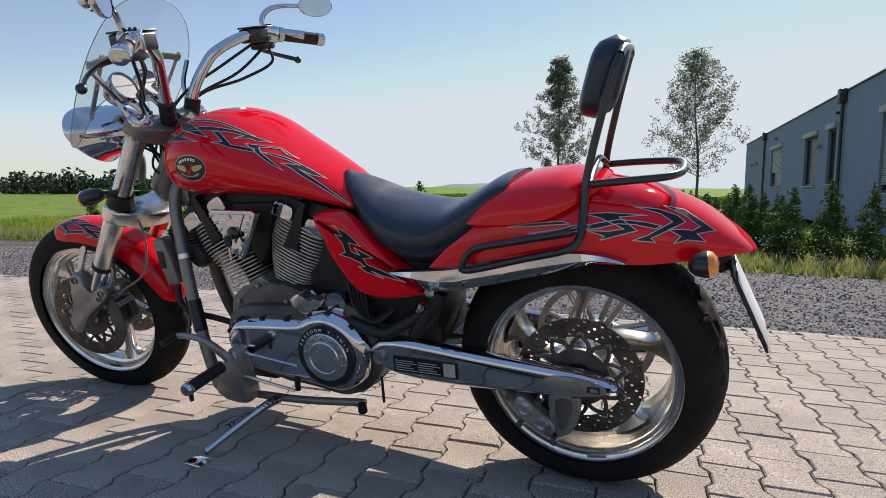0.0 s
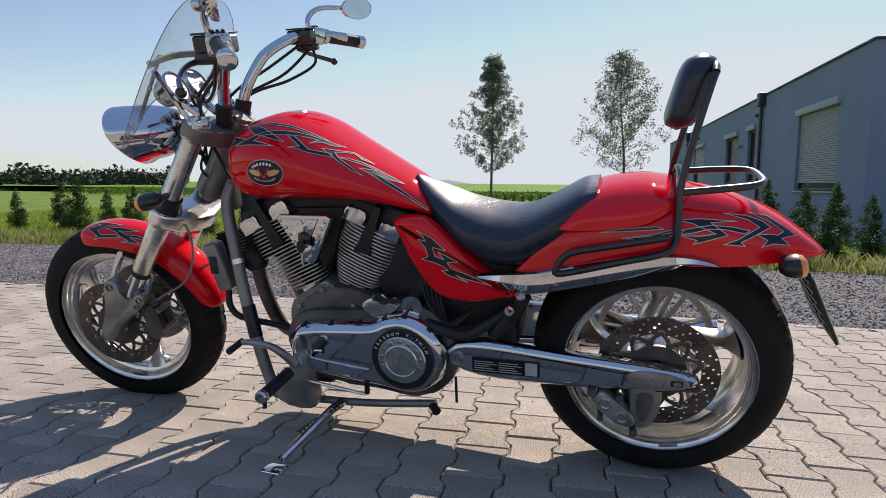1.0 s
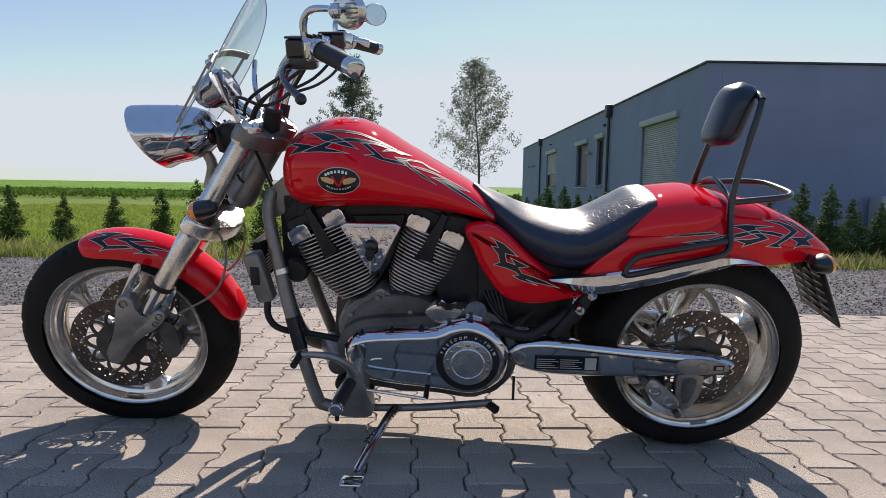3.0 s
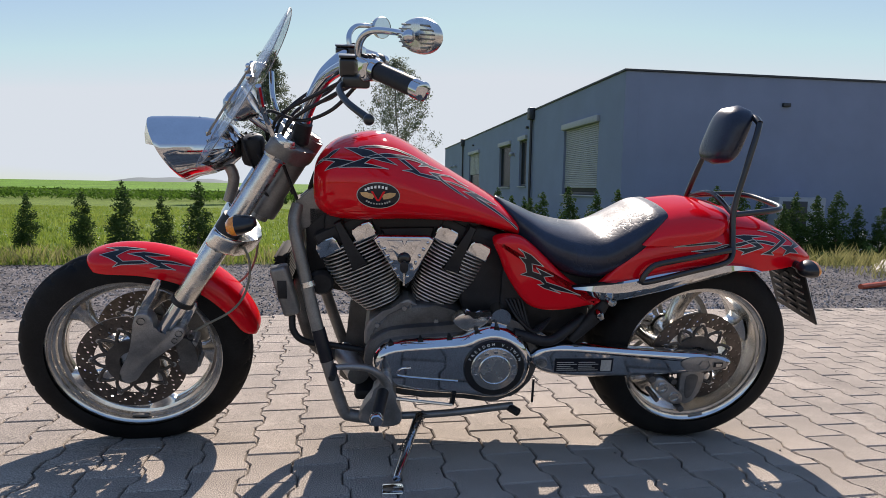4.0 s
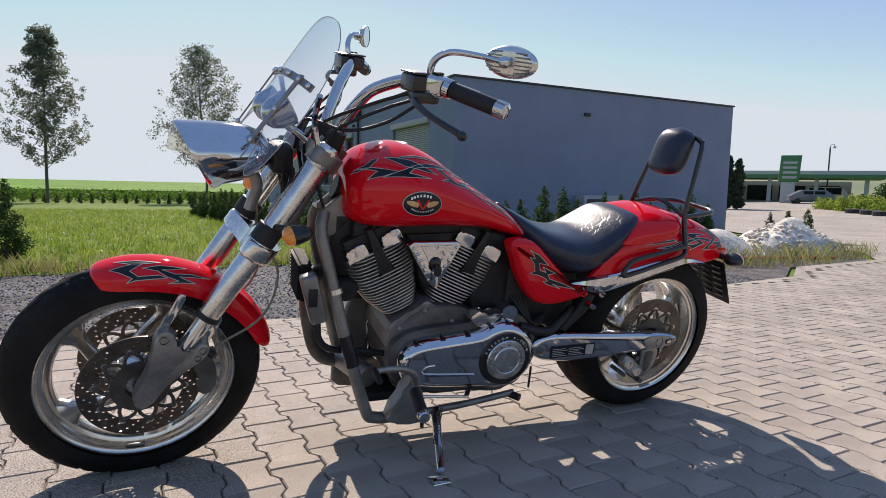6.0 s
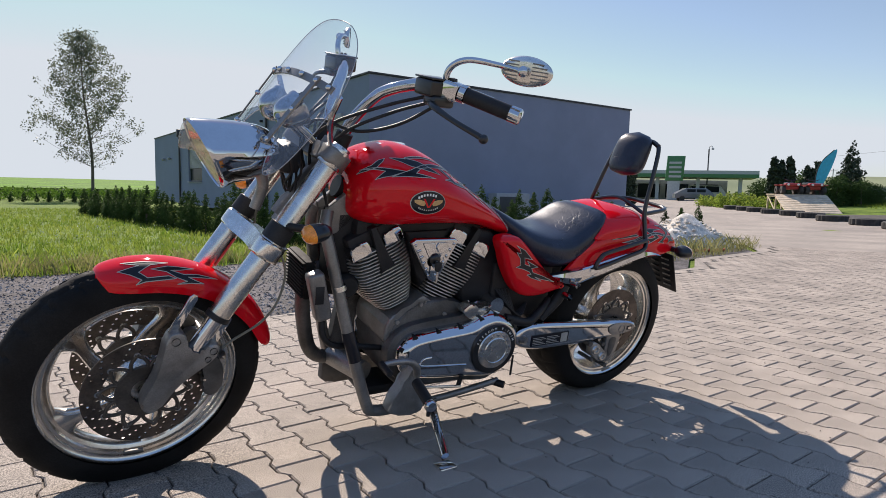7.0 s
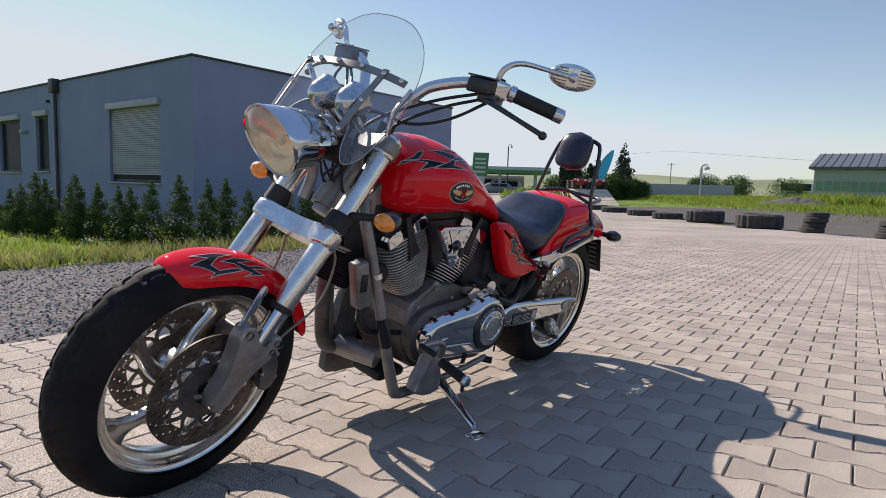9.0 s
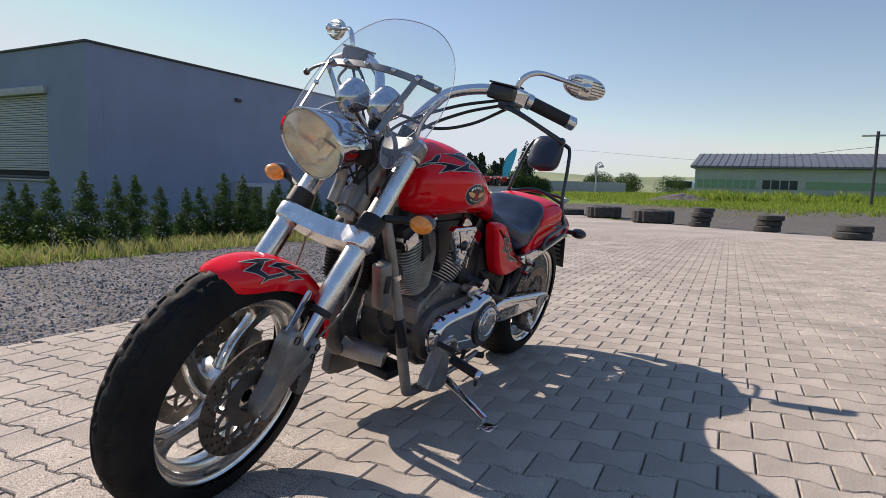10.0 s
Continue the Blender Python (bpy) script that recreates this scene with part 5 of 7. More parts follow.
    for k in (-1, 1):
        for j in range(6):
            v = -0.022 + j * 0.0088
            reach = 0.060 * math.sqrt(max(0.05, 1 - (v / 0.034) ** 2))
            sp("louvre", block(0.017, reach, v - 0.0016, v + 0.0016, -0.0152, -0.0115, 0.0008, m=mm @ Matrix.Scale(k, 4, (1, 0, 0))), M_FRAME, mir)
    sp("mirror_boss", ball(mp0 - n * 0.03, (0.014, 0.014, 0.014), u=12, v=8), M_CHROME, mir)
    sp("mirror_stem", tube([(-1.072, s * 0.30, 1.20), (-1.075, s * 0.315, 1.255), (-1.05, s * 0.35, 1.284), (-1.0, s * 0.41, 1.285), mp0 - n * 0.03], [0.0085, 0.009, 0.008, 0.007, 0.007], 6, 10), M_CHROME, mir)
    # front turn signal
    fs = Vector((-1.385, s * 0.262, 0.800))
    fm = Matrix.Translation(fs) @ Matrix.Rotation(radians(-90 - 12), 4, "Y")
    sig = sp("turn_signal", lathe([(0.0, -0.052), (0.012, -0.05), (0.024, -0.035), (0.029, -0.012), (0.0295, 0.0)], fm @ Matrix.Diagonal((0.85, 1.15, 1, 1)), 24), M_BLACK, None, "black front turn signal with amber lens", 60)
    sp("amber_lens", lathe([(0.0295, 0.0), (0.028, 0.012), (0.018, 0.022), (0.0, 0.026)], fm @ Matrix.Diagonal((0.85, 1.15, 1, 1)), 24), M_AMBER, sig, "", 60)
    sp("stalk", tube([(-1.40, s * 0.155, 0.785), (-1.375, s * 0.21, 0.795), fs + Vector((0.022, 0, 0))], 0.011, 4, 10), M_MATT, sig)

# cables and hoses
M_HOSE = mat("braided_hose", (0.17, 0.165, 0.13), 0.5, vary=0.1, scale=40, fine=0.2, bump=0.3, bscale=900)
def cable(path):
    sp("cable", tube(path, 0.0048, 8, 8), M_MATT, None, "black control cable")


cable([(-1.09, -0.295, 1.188), (-1.10, -0.255, 1.172), (-1.16, -0.17, 1.13), (-1.27, -0.09, 1.06), (-1.30, -0.03, 0.99), (-1.27, 0.02, 0.86)])
cable([(-1.075, -0.31, 1.19), (-1.08, -0.27, 1.164), (-1.15, -0.19, 1.115), (-1.25, -0.12, 1.04), (-1.28, -0.06, 0.94), (-1.24, -0.05, 0.80)])
cable([(-1.045, -0.335, 1.19), (-1.075, -0.30, 1.165), (-1.14, -0.22, 1.09), (-1.22, -0.14, 1.05), (-1.31, -0.06, 1.06), (-1.32, 0.0, 0.97)])
cable([(-1.09, 0.295, 1.188), (-1.10, 0.255, 1.172), (-1.16, 0.17, 1.12), (-1.26, 0.09, 1.05), (-1.30, 0.04, 0.97), (-1.27, 0.02, 0.84)])
cable([(-1.07, 0.32, 1.19), (-1.075, 0.285, 1.16), (-1.14, 0.21, 1.09), (-1.25, 0.12, 1.03), (-1.29, 0.05, 0.93), (-1.26, 0.03, 0.80)])
cable([(-1.07, 0.31, 1.165), (-1.08, 0.33, 1.11), (-1.13, 0.22, 1.07), (-1.23, 0.10, 1.03), (-1.27, 0.02, 0.9)])
for s in (-1, 1):
    sp("brake_hose", tube([(-1.40, s * 0.09, 0.775), (-1.398, s * 0.10, 0.70), (-1.380, s * 0.108, 0.63), (-1.397, s * 0.11, 0.545), (-1.44, s * 0.11, 0.485), (-1.52, s * 0.112, 0.44), (-1.556, s * 0.118, 0.42)], 0.0036, 8, 8), M_HOSE, None, "pale braided brake hose")
for k in range(7):
    a = k * 0.9
    sp("wire", tube([(-1.38 + 0.02 * math.cos(a), 0.05 * math.sin(a), 0.985), (-1.345 + 0.02 * math.cos(a * 2), 0.06 * math.sin(a + 0.5), 0.92), (-1.34, 0.04 * math.sin(a * 1.7), 0.84), (-1.30, 0.03 * math.cos(a), 0.79)], 0.004, 5, 6), M_MATT)
sp("headlamp_shroud", block(-1.39, -1.33, -0.05, 0.05, 0.90, 0.985, 0.02), M_MATT)

# frame
for s in (-1, 1):
    dt = bp("down_tube", tube([(-1.235, s * 0.045, 0.79), (-1.245, s * 0.065, 0.74), (-1.228, s * 0.09, 0.65), (-1.175, s * 0.135, 0.42), (-1.112, s * 0.165, 0.20), (-1.078, s * 0.165, 0.158), (-0.98, s * 0.163, 0.152)], 0.0185, 5, 16), M_FRAME, None, "silver frame down tube")
    bp("lower_rail", tube([(-1.0, s * 0.163, 0.152), (-0.80, s * 0.16, 0.158), (-0.585, s * 0.155, 0.18)], 0.0115, 4, 14), M_FRAME, dt)
    bp("rail_end", rod((-0.60, s * 0.15, 0.174), (-0.575, s * 0.185, 0.174), 0.013), M_MATT, dt)
    if s < 0:
        lab = lathe([(0.0204, -0.05), (0.0204, 0.05)], Matrix.Translation((-1.1645, -0.141, 0.384)) @ Vector((-0.063, -0.045 * -1, 0.23)).normalized().to_track_quat("Z", "Y").to_matrix().to_4x4(), 20)
        bp("label_film", lab, M_INK, dt, "black label with tiny white lettering")
        bp("clamp", lathe([(0.0186, -0.008), (0.022, -0.008), (0.022, 0.008), (0.0186, 0.008)], Matrix.Translation((-1.205, -0.107, 0.565)) @ Vector((-0.063, 0.045, 0.23)).normalized().to_track_quat("Z", "Y").to_matrix().to_4x4(), 20, closed=True), M_ALU, dt)
    bp("backbone_gusset", plate([(-1.24, 0.80), (-1.17, 0.86), (-1.12, 0.80), (-1.19, 0.73), (-1.235, 0.71)], s * 0.03, s * 0.055, 0.006), M_FRAME)
bp("backbone", tube([(-1.20, 0, 0.86), (-1.0, 0, 0.79), (-0.7, 0, 0.70), (-0.5, 0, 0.60)], 0.035, 4, 14), M_MATT)
bp("air_box", block(-1.16, -0.70, -0.09, 0.09, 0.70, 0.775, 0.02), M_MATT)
bp("front_shroud", block(-1.22, -1.10, -0.055, 0.055, 0.56, 0.80, 0.02), M_MATT)
cooler = bp("oil_cooler", block(-1.30, -1.272, -0.07, 0.10, 0.52, 0.64, 0.006), M_RUBBER, None, "black finned oil cooler")
fin = put_mesh(block(-1.308, -1.268, -0.066, 0.096, -0.002, 0.002))
for k in range(11):
    o = bp("cooling_fin", fin, M_RUBBER, cooler)
    o.location.z = 0.528 + k * 0.0105
reg = bp("regulator", block(-1.295, -1.245, -0.135, -0.085, 0.47, 0.625, 0.012, m=Matrix.Translation((-1.27, 0, 0.55)) @ Matrix.Rotation(radians(-14), 4, "Y") @ Matrix.Translation((1.27, 0, -0.55)), seg=3), M_FRAME, None, "silver box with a slot on the down tube")
bp("slot", block(-1.288, -1.262, -0.1375, -0.1355, 0.53, 0.585, 0.0006), M_MATT, reg)
bp("hose", tube([(-1.255, -0.11, 0.47), (-1.25, -0.12, 0.42), (-1.215, -0.12, 0.385), (-1.12, -0.10, 0.36), (-1.04, -0.09, 0.34)], 0.010, 6, 10), M_MATT, None, "black corrugated hose")

# engine
case = bp("crankcase", plate(round_poly([(-1.03, 0.30), (-1.03, 0.38), (-1.0, 0.45), (-0.90, 0.505), (-0.80, 0.495), (-0.70, 0.46), (-0.60, 0.46), (-0.53, 0.40), (-0.53, 0.27), (-0.60, 0.205), (-0.80, 0.19), (-0.98, 0.21)], 3), -0.122, 0.122, 0.012), M_CASE, None, "grey cast engine case")
neck = bp("cylinder_base", plate(round_poly([(-1.045, 0.40), (-1.03, 0.452), (-0.985, 0.476), (-0.940, 0.508), (-0.914, 0.522), (-0.890, 0.505), (-0.845, 0.478), (-0.80, 0.458), (-0.76, 0.452), (-0.70, 0.43), (-0.72, 0.40), (-0.95, 0.37), (-1.03, 0.36)], 2), -0.118, 0.118, 0.008), M_FRAME, case, "silver-grey cast cylinder base", 12)
for x0, x1, z0, z1 in ((-0.985, -0.945, 0.42, 0.485), (-0.915, -0.905, 0.43, 0.505), (-0.85, -0.875, 0.42, 0.475), (-0.80, -0.835, 0.41, 0.458)):
    bp("cast_rib", tube([(x0, -0.117, z0), (x1, -0.117, z1)], 0.005, 0, 8), M_FRAME, case)
for x, z in ((-1.005, 0.44), (-0.925, 0.495), (-0.83, 0.452)):
    bp("bolt", rod((x, -0.115, z), (x, -0.128, z), 0.007, 8), M_CAST, case)
bp("inlet_cover", plate(round_poly([(-0.785, 0.470), (-0.755, 0.497), (-0.735, 0.482), (-0.70, 0.480), (-0.668, 0.487), (-0.695, 0.457), (-0.74, 0.437)], 3), -0.168, -0.12, 0.006), M_POLISH, case, "polished pointed cover")
prim = round_poly([(-1.020, 0.335), (-1.003, 0.385), (-0.958, 0.412), (-0.85, 0.423), (-0.755, 0.431), (-0.715, 0.449), (-0.66, 0.460), (-0.60, 0.440), (-0.555, 0.395), (-0.542, 0.335), (-0.556, 0.272), (-0.605, 0.230), (-0.66, 0.217), (-0.74, 0.228), (-0.90, 0.244), (-0.99, 0.272)], 3)
bp("inner_cover", plate(grow(prim, 0.024), -0.150, -0.100, 0.008), M_CASE, case, "dark cast inner primary cover")
pc = bp("primary_cover", dome(prim, [(0.0, -0.125), (0.0, -0.161), (0.003, -0.172), (0.008, -0.181), (0.016, -0.191), (0.022, -0.195), (0.027, -0.197), (0.030, -0.197)]), M_CHROME, None, "polished chrome primary cover", 24)
bp("cover_rib", tube([(-0.905, -0.1975, 0.336), (-0.930, -0.1975, 0.334), (-0.942, -0.1975, 0.322), (-0.93, -0.1975, 0.308), (-0.765, -0.1975, 0.290)], 0.0032, 6, 8), M_CHROME, pc)
for x, z in ((-0.963, 0.402), (-0.878, 0.413), (-0.793, 0.420), (-0.712, 0.441), (-0.655, 0.452), (-0.585, 0.420), (-1.005, 0.365)):
    bp("cover_bolt", rod((x, -0.155, z), (x, -0.183, z), 0.0085, 10), M_MATT, pc)
DM = Matrix.Translation((-0.660, -0.197, 0.335)) @ Matrix.Rotation(radians(90), 4, "X")
db = bp("derby_cover", lathe([(0.0, 0.016), (0.043, 0.016), (0.045, 0.019), (0.048, 0.016), (0.067, 0.014), (0.070, 0.010), (0.070, 0.006)], DM, 48, closed=False), M_ALU, pc, "round brushed derby cover", 30)
bp("cover_ring", lathe([(0.070, 0.008), (0.088, 0.008), (0.091, 0.004), (0.092, -0.005), (0.070, -0.005)], DM, 48, closed=True), M_BLACK, pc, "black ring with pale raised lettering")


def letters(word, size, deep):
    """Meshes of the single letters of a word, from the built-in font, standing in the xy plane."""
    out = []
    for ch in word:
        cu = bpy.data.curves.new("letter", "FONT")
        cu.body, cu.size, cu.extrude, cu.align_x, cu.resolution_u = ch, size, deep, "CENTER", 3
        ob = bpy.data.objects.new("letter", cu)
        bm = bmesh.new()
        bm.from_mesh(ob.to_mesh())
        ob.to_mesh_clear()
        bpy.data.objects.remove(ob)
        bpy.data.curves.remove(cu)
        out.append(bm)
    return out


for k, bm in enumerate(letters("FREEDOM V-TWIN", 0.0125, 0.0004)):
    if len(bm.verts):
        a = radians(157 - k * 10.3)
        m = DM @ Matrix.Translation((0.0795 * math.cos(a), 0.0795 * math.sin(a), 0.0086)) @ Matrix.Rotation(a - math.pi / 2, 4, "Z") @ Matrix.Translation((0, -0.0045, 0))
        bmesh.ops.transform(bm, matrix=m, verts=bm.verts)
        bp("letter", bm, M_WHITE, pc)
for k in range(9):
    a = radians(200 - k * 27.5)
    m = DM @ Matrix.Translation((0.0575 * math.cos(a), 0.0575 * math.sin(a), 0.015)) @ Matrix.Rotation(a - math.pi / 2, 4, "Z")
    bp("notch", block(-0.006, 0.006, -0.004, 0.004, 0, 0.0018, 0.0006, m=m), M_CHROME, pc)


def cylinder(base, top, widest, lateral, fins, label):
    """A finned barrel: the fins grow towards the head, and a black duct runs down between the rocker covers."""
    b, t = Vector(base), Vector(top)
    d = (t - b).normalized()
    m = Matrix.Translation(b) @ Matrix.Rotation(math.atan2(d.x, d.z), 4, "Y")
    ln = (t - b).length
    cyl = bp("cylinder", lathe([(0.0, 0), (0.052, 0), (0.070, ln * 0.4), (0.076, ln), (0.0, ln)], m, 28), M_MATT, None, label)
    for k in range(fins):
        f = k / (fins - 1)
        w = widest * float(np.interp(f, (0, 0.22, 0.62, 0.85, 1), (0.56, 0.78, 1.0, 0.98, 0.88)))
        l = lateral * float(np.interp(f, (0, 0.5, 1), (0.86, 1.0, 1.03)))
        fb = plate(round_poly([(-w, -l * 0.30), (-w, l * 0.30), (-w * 0.86, l * 0.74), (-w * 0.5, l * 0.97), (w * 0.5, l * 0.97), (w * 0.86, l * 0.74), (w, l * 0.30), (w, -l * 0.30), (w * 0.86, -l * 0.74), (w * 0.5, -l * 0.97), (-w * 0.5, -l * 0.97), (-w * 0.86, -l * 0.74)], 2), -0.0019, 0.0019, 0.0007, m=m @ Matrix.Translation((0, 0, ln * (0.02 + 0.92 * f))) @ Matrix.Rotation(radians(90), 4, "X"), seg=1)
        bp("fin", fb, M_FIN, cyl)
    head = bp("cylinder_head", block(-widest * 0.8, widest * 0.8, -lateral * 0.86, lateral * 0.86, ln * 0.96, ln + 0.05, 0.012, m=m), M_MATT, cyl)
    for a in (-0.55, 0.47):
        c = widest * a
        step = [(c - 0.033, ln - 0.020), (c - 0.033, ln + 0.012), (c - 0.026, ln + 0.024), (c - 0.008, ln + 0.021), (c + 0.004, ln + 0.028), (c + 0.027, ln + 0.026), (c + 0.033, ln + 0.014), (c + 0.033, ln - 0.020)]
        bp("rocker_cover", plate(step, -lateral * 1.0, lateral * 0.7, 0.004, m=m), M_CHROME, cyl, "polished rocker cover", 20)
    duct = [(-0.013, ln + 0.06), (0.011, ln + 0.06), (0.012, ln - 0.045), (0.027, ln - 0.085), (-0.027, ln - 0.092), (-0.015, ln - 0.045)]
    bp("intake_duct", plate(duct, -lateral * 1.06, -lateral * 0.5, 0.004, m=m), M_MATT, cyl)
    return cyl


M_FIN = mat("cylinder_fin", (0.47, 0.45, 0.42), 0.36, 0.7, vary=0.2, scale=16, fine=0.06)
cylinder((-0.991, 0, 0.488), (-1.0903, 0, 0.701), 0.110, 0.113, 20, "finned front cylinder of the v-twin engine")
cylinder((-0.850, 0, 0.486), (-0.755, 0, 0.690), 0.106, 0.113, 20, "finned rear cylinder of the v-twin engine")
vp = bp("v_plate", plate([(-1.003, 0.724), (-0.988, 0.736), (-0.850, 0.736), (-0.835, 0.726), (-0.894, 0.606), (-0.911, 0.592), (-0.929, 0.603)], -0.19, -0.165, 0.006, seg=3), M_CHROME, None, "chromed triangular ignition plate")
vp.location = (-0.011, 0.013, -0.003)
bp("v_inset", plate([(-0.965, 0.724), (-0.923, 0.724), (-0.918, 0.700), (-0.912, 0.724), (-0.872, 0.725), (-0.918, 0.640)], -0.1935, -0.1905, 0.002), M_CHROME, vp)
for s in (-1, 1):
    for k in range(6):
        f = k / 5
        x = -0.919 + s * (0.068 - 0.055 * f) - 0.002
        bp("rivet", ball((x, -0.1905, 0.718 - 0.10 * f), (0.0048, 0.004, 0.0048), u=10, v=6), M_CHROME, vp)
        if k < 4:
            bp("rivet", ball((-0.919 + s * (0.053 - 0.05 * f), -0.1905, 0.70 - 0.10 * f), (0.0048, 0.004, 0.0048), u=10, v=6), M_CHROME, vp)
bp("ignition_lock", lathe([(0.0, 0.012), (0.010, 0.012), (0.016, 0.008), (0.019, 0.0)], Matrix.Translation((-0.918, -0.1935, 0.672)) @ Matrix.Rotation(radians(90), 4, "X"), 20), M_BLACK, vp)
key = tagged(part("key", plate(round_poly([(-0.927, 0.668), (-0.909, 0.668), (-0.907, 0.648), (-0.914, 0.638), (-0.922, 0.638), (-0.929, 0.648)], 3), -0.222, -0.214, 0.002), M_MATT), "black ignition key hanging in the chromed lock", "key")
key.matrix_world = BIKE @ Matrix.Translation(vp.location)
part("key_blade", block(-0.921, -0.915, -0.219, -0.217, 0.600, 0.638), M_ALU, key)
part("key_shank", block(-0.921, -0.915, -0.2145, -0.203, 0.655, 0.667), M_ALU, key)
bp("lock_stud", block(-0.922, -0.914, -0.2135, -0.2, 0.66, 0.668), M_ALU, vp)

# dark covers between and behind the cylinders
bp("intake_body", plate([(-1.0, 0.735), (-0.84, 0.74), (-0.885, 0.60), (-0.92, 0.545), (-0.945, 0.60)], -0.10, 0.10, 0.01), M_MATT)
bp("electrics_cover", plate(round_poly([(-0.75, 0.745), (-0.62, 0.70), (-0.55, 0.60), (-0.50, 0.50), (-0.50, 0.41), (-0.60, 0.42), (-0.74, 0.46), (-0.76, 0.60)], 3), -0.095, 0.10, 0.012), M_MATT, None, "black cover behind the rear cylinder")
bp("starter", rod((-0.64, -0.155, 0.475), (-0.64, -0.05, 0.475), 0.03, 18), M_CHROME, None, "small polished starter cover")
bp("front_mount", plate(round_poly([(-1.205, 0.755), (-1.12, 0.755), (-1.095, 0.66), (-1.12, 0.585), (-1.165, 0.575)], 3), -0.05, 0.05, 0.012), M_MATT)
bp("horn", lathe([(0.0, 0.02), (0.03, 0.02), (0.038, 0.01), (0.038, -0.015), (0.0, -0.015)], Matrix.Translation((-1.17, -0.075, 0.56)) @ Matrix.Rotation(radians(90), 4, "X"), 20), M_MATT)
for k in range(5):
    bp("wire", tube([(-0.62 + 0.012 * k, -0.11, 0.52), (-0.585 + 0.01 * k, -0.15, 0.47 - 0.012 * k), (-0.53, -0.155 + 0.006 * k, 0.43), (-0.48, -0.12, 0.46)], 0.005, 5, 6), M_MATT)

# assumed cover on the hidden side, added to keep the engine's cast shadow solid
bp("right_engine_cover", plate(round_poly([(-1.03, 0.24), (-1.03, 0.40), (-0.95, 0.47), (-0.72, 0.50), (-0.56, 0.47), (-0.48, 0.40), (-0.48, 0.24), (-0.60, 0.19), (-0.95, 0.19)], 3), 0.122, 0.175, 0.015), M_CHROME, None, "unseen chromed right engine cover, added to block sun")
# unseen plate, sized to stop sun passing between pipe, tubes and cylinders
bp("air_cleaner", plate(round_poly([(-1.20, 0.48), (-1.20, 0.68), (-1.08, 0.74), (-0.90, 0.745), (-0.70, 0.70), (-0.58, 0.60), (-0.60, 0.47), (-0.84, 0.46), (-1.05, 0.44)], 3), 0.135, 0.185, 0.015), M_MATT, None, "unseen black plate in place of an air cleaner, blocking sun")

# exhaust
# added plate, no known part: closes the lit gaps in the ground shadow
bp("exhaust_shield", plate(round_poly([(-1.145, 0.125), (-1.115, 0.30), (-1.09, 0.44), (-0.98, 0.47), (-0.90, 0.30), (-0.92, 0.12), (-1.05, 0.105)], 3), 0.140, 0.178, 0.01), M_CASE, None, "unseen dark plate added on the right to fill the shadow")
ex = bp("exhaust_pipe", tube([(-1.10, 0.03, 0.60), (-1.20, 0.05, 0.585), (-1.255, 0.06, 0.52), (-1.245, 0.07, 0.38), (-1.20, 0.09, 0.26), (-1.08, 0.13, 0.215), (-0.90, 0.17, 0.215)], 0.024, 6, 16), M_CASE, None, "heat-stained exhaust header pipe")
bp("cross_chamber", tube([(-1.125, 0.11, 0.235), (-1.065, -0.035, 0.228)], 0.037, 0, 20), M_CAST, ex, "stained silver exhaust chamber")
bp("muffler", tube([(-0.90, 0.17, 0.215), (-0.70, 0.185, 0.225), (-0.55, 0.19, 0.235), (0.18, 0.20, 0.30)], [0.028, 0.04, 0.046, 0.046], 5, 18), M_CHROME, ex, "chromed muffler")
bp("sump_guard", block(-1.08, -0.95, -0.07, 0.07, 0.15, 0.188, 0.015), M_MATT)

# foot controls
fp = bp("foot_peg", tube([(-0.985, -0.255, 0.288), (-1.0, -0.375, 0.276)], 0.017, 0, 14), M_MATT, None, "black rubber foot peg")
bp("peg_cap", lathe([(0.0, 0.006), (0.015, 0.005), (0.0185, 0.0), (0.0185, -0.012)], Matrix.Translation((-1.0, -0.378, 0.276)) @ Matrix.Rotation(radians(90), 4, "X"), 18), M_CHROME, fp)
bp("peg_feeler", rod((-1.0, -0.365, 0.262), (-1.0, -0.366, 0.238), 0.006, 8), M_MATT, fp)
bk_ = bp("peg_bracket", plate(round_poly([(-1.05, 0.17), (-1.045, 0.215), (-1.005, 0.275), (-0.985, 0.325), (-0.962, 0.315), (-0.955, 0.26), (-0.93, 0.19), (-0.95, 0.155)], 3), -0.225, -0.175, 0.008), M_CAST, None, "grey foot peg bracket")
sh = bp("shift_lever", tube([(-0.975, -0.235, 0.305), (-0.995, -0.255, 0.345), (-1.03, -0.265, 0.372), (-1.085, -0.27, 0.380), (-1.115, -0.272, 0.378)], [0.013, 0.012, 0.010, 0.009, 0.008], 5, 12), M_CAST, None, "grey shift lever")
bp("toe_peg", tube([(-1.118, -0.262, 0.378), (-1.120, -0.325, 0.374)], 0.0095, 0, 12), M_MATT, sh)
bp("shift_rod", tube([(-0.955, -0.215, 0.245), (-0.78, -0.205, 0.215)], 0.0048, 0, 8), M_ALU, sh)
bp("shift_arm", tube([(-0.78, -0.19, 0.21), (-0.775, -0.195, 0.25)], 0.008, 0, 8), M_MATT, sh)
st = bp("side_stand", tube([(-0.875, -0.17, 0.155), (-0.895, -0.235, 0.150), (-0.945, -0.405, 0.112)], [0.018, 0.0155, 0.013], 4, 12, flat=0.8), M_CHROME, None, "chromed side stand")
bp("stand_foot", block(-0.985, -0.925, -0.452, -0.398, 0.083, 0.099, 0.006, m=Matrix.Translation((-0.955, -0.425, 0.1)) @ Matrix.Rotation(radians(-11), 4, "X") @ Matrix.Translation((0.955, 0.425, -0.1))), M_CHROME, st)
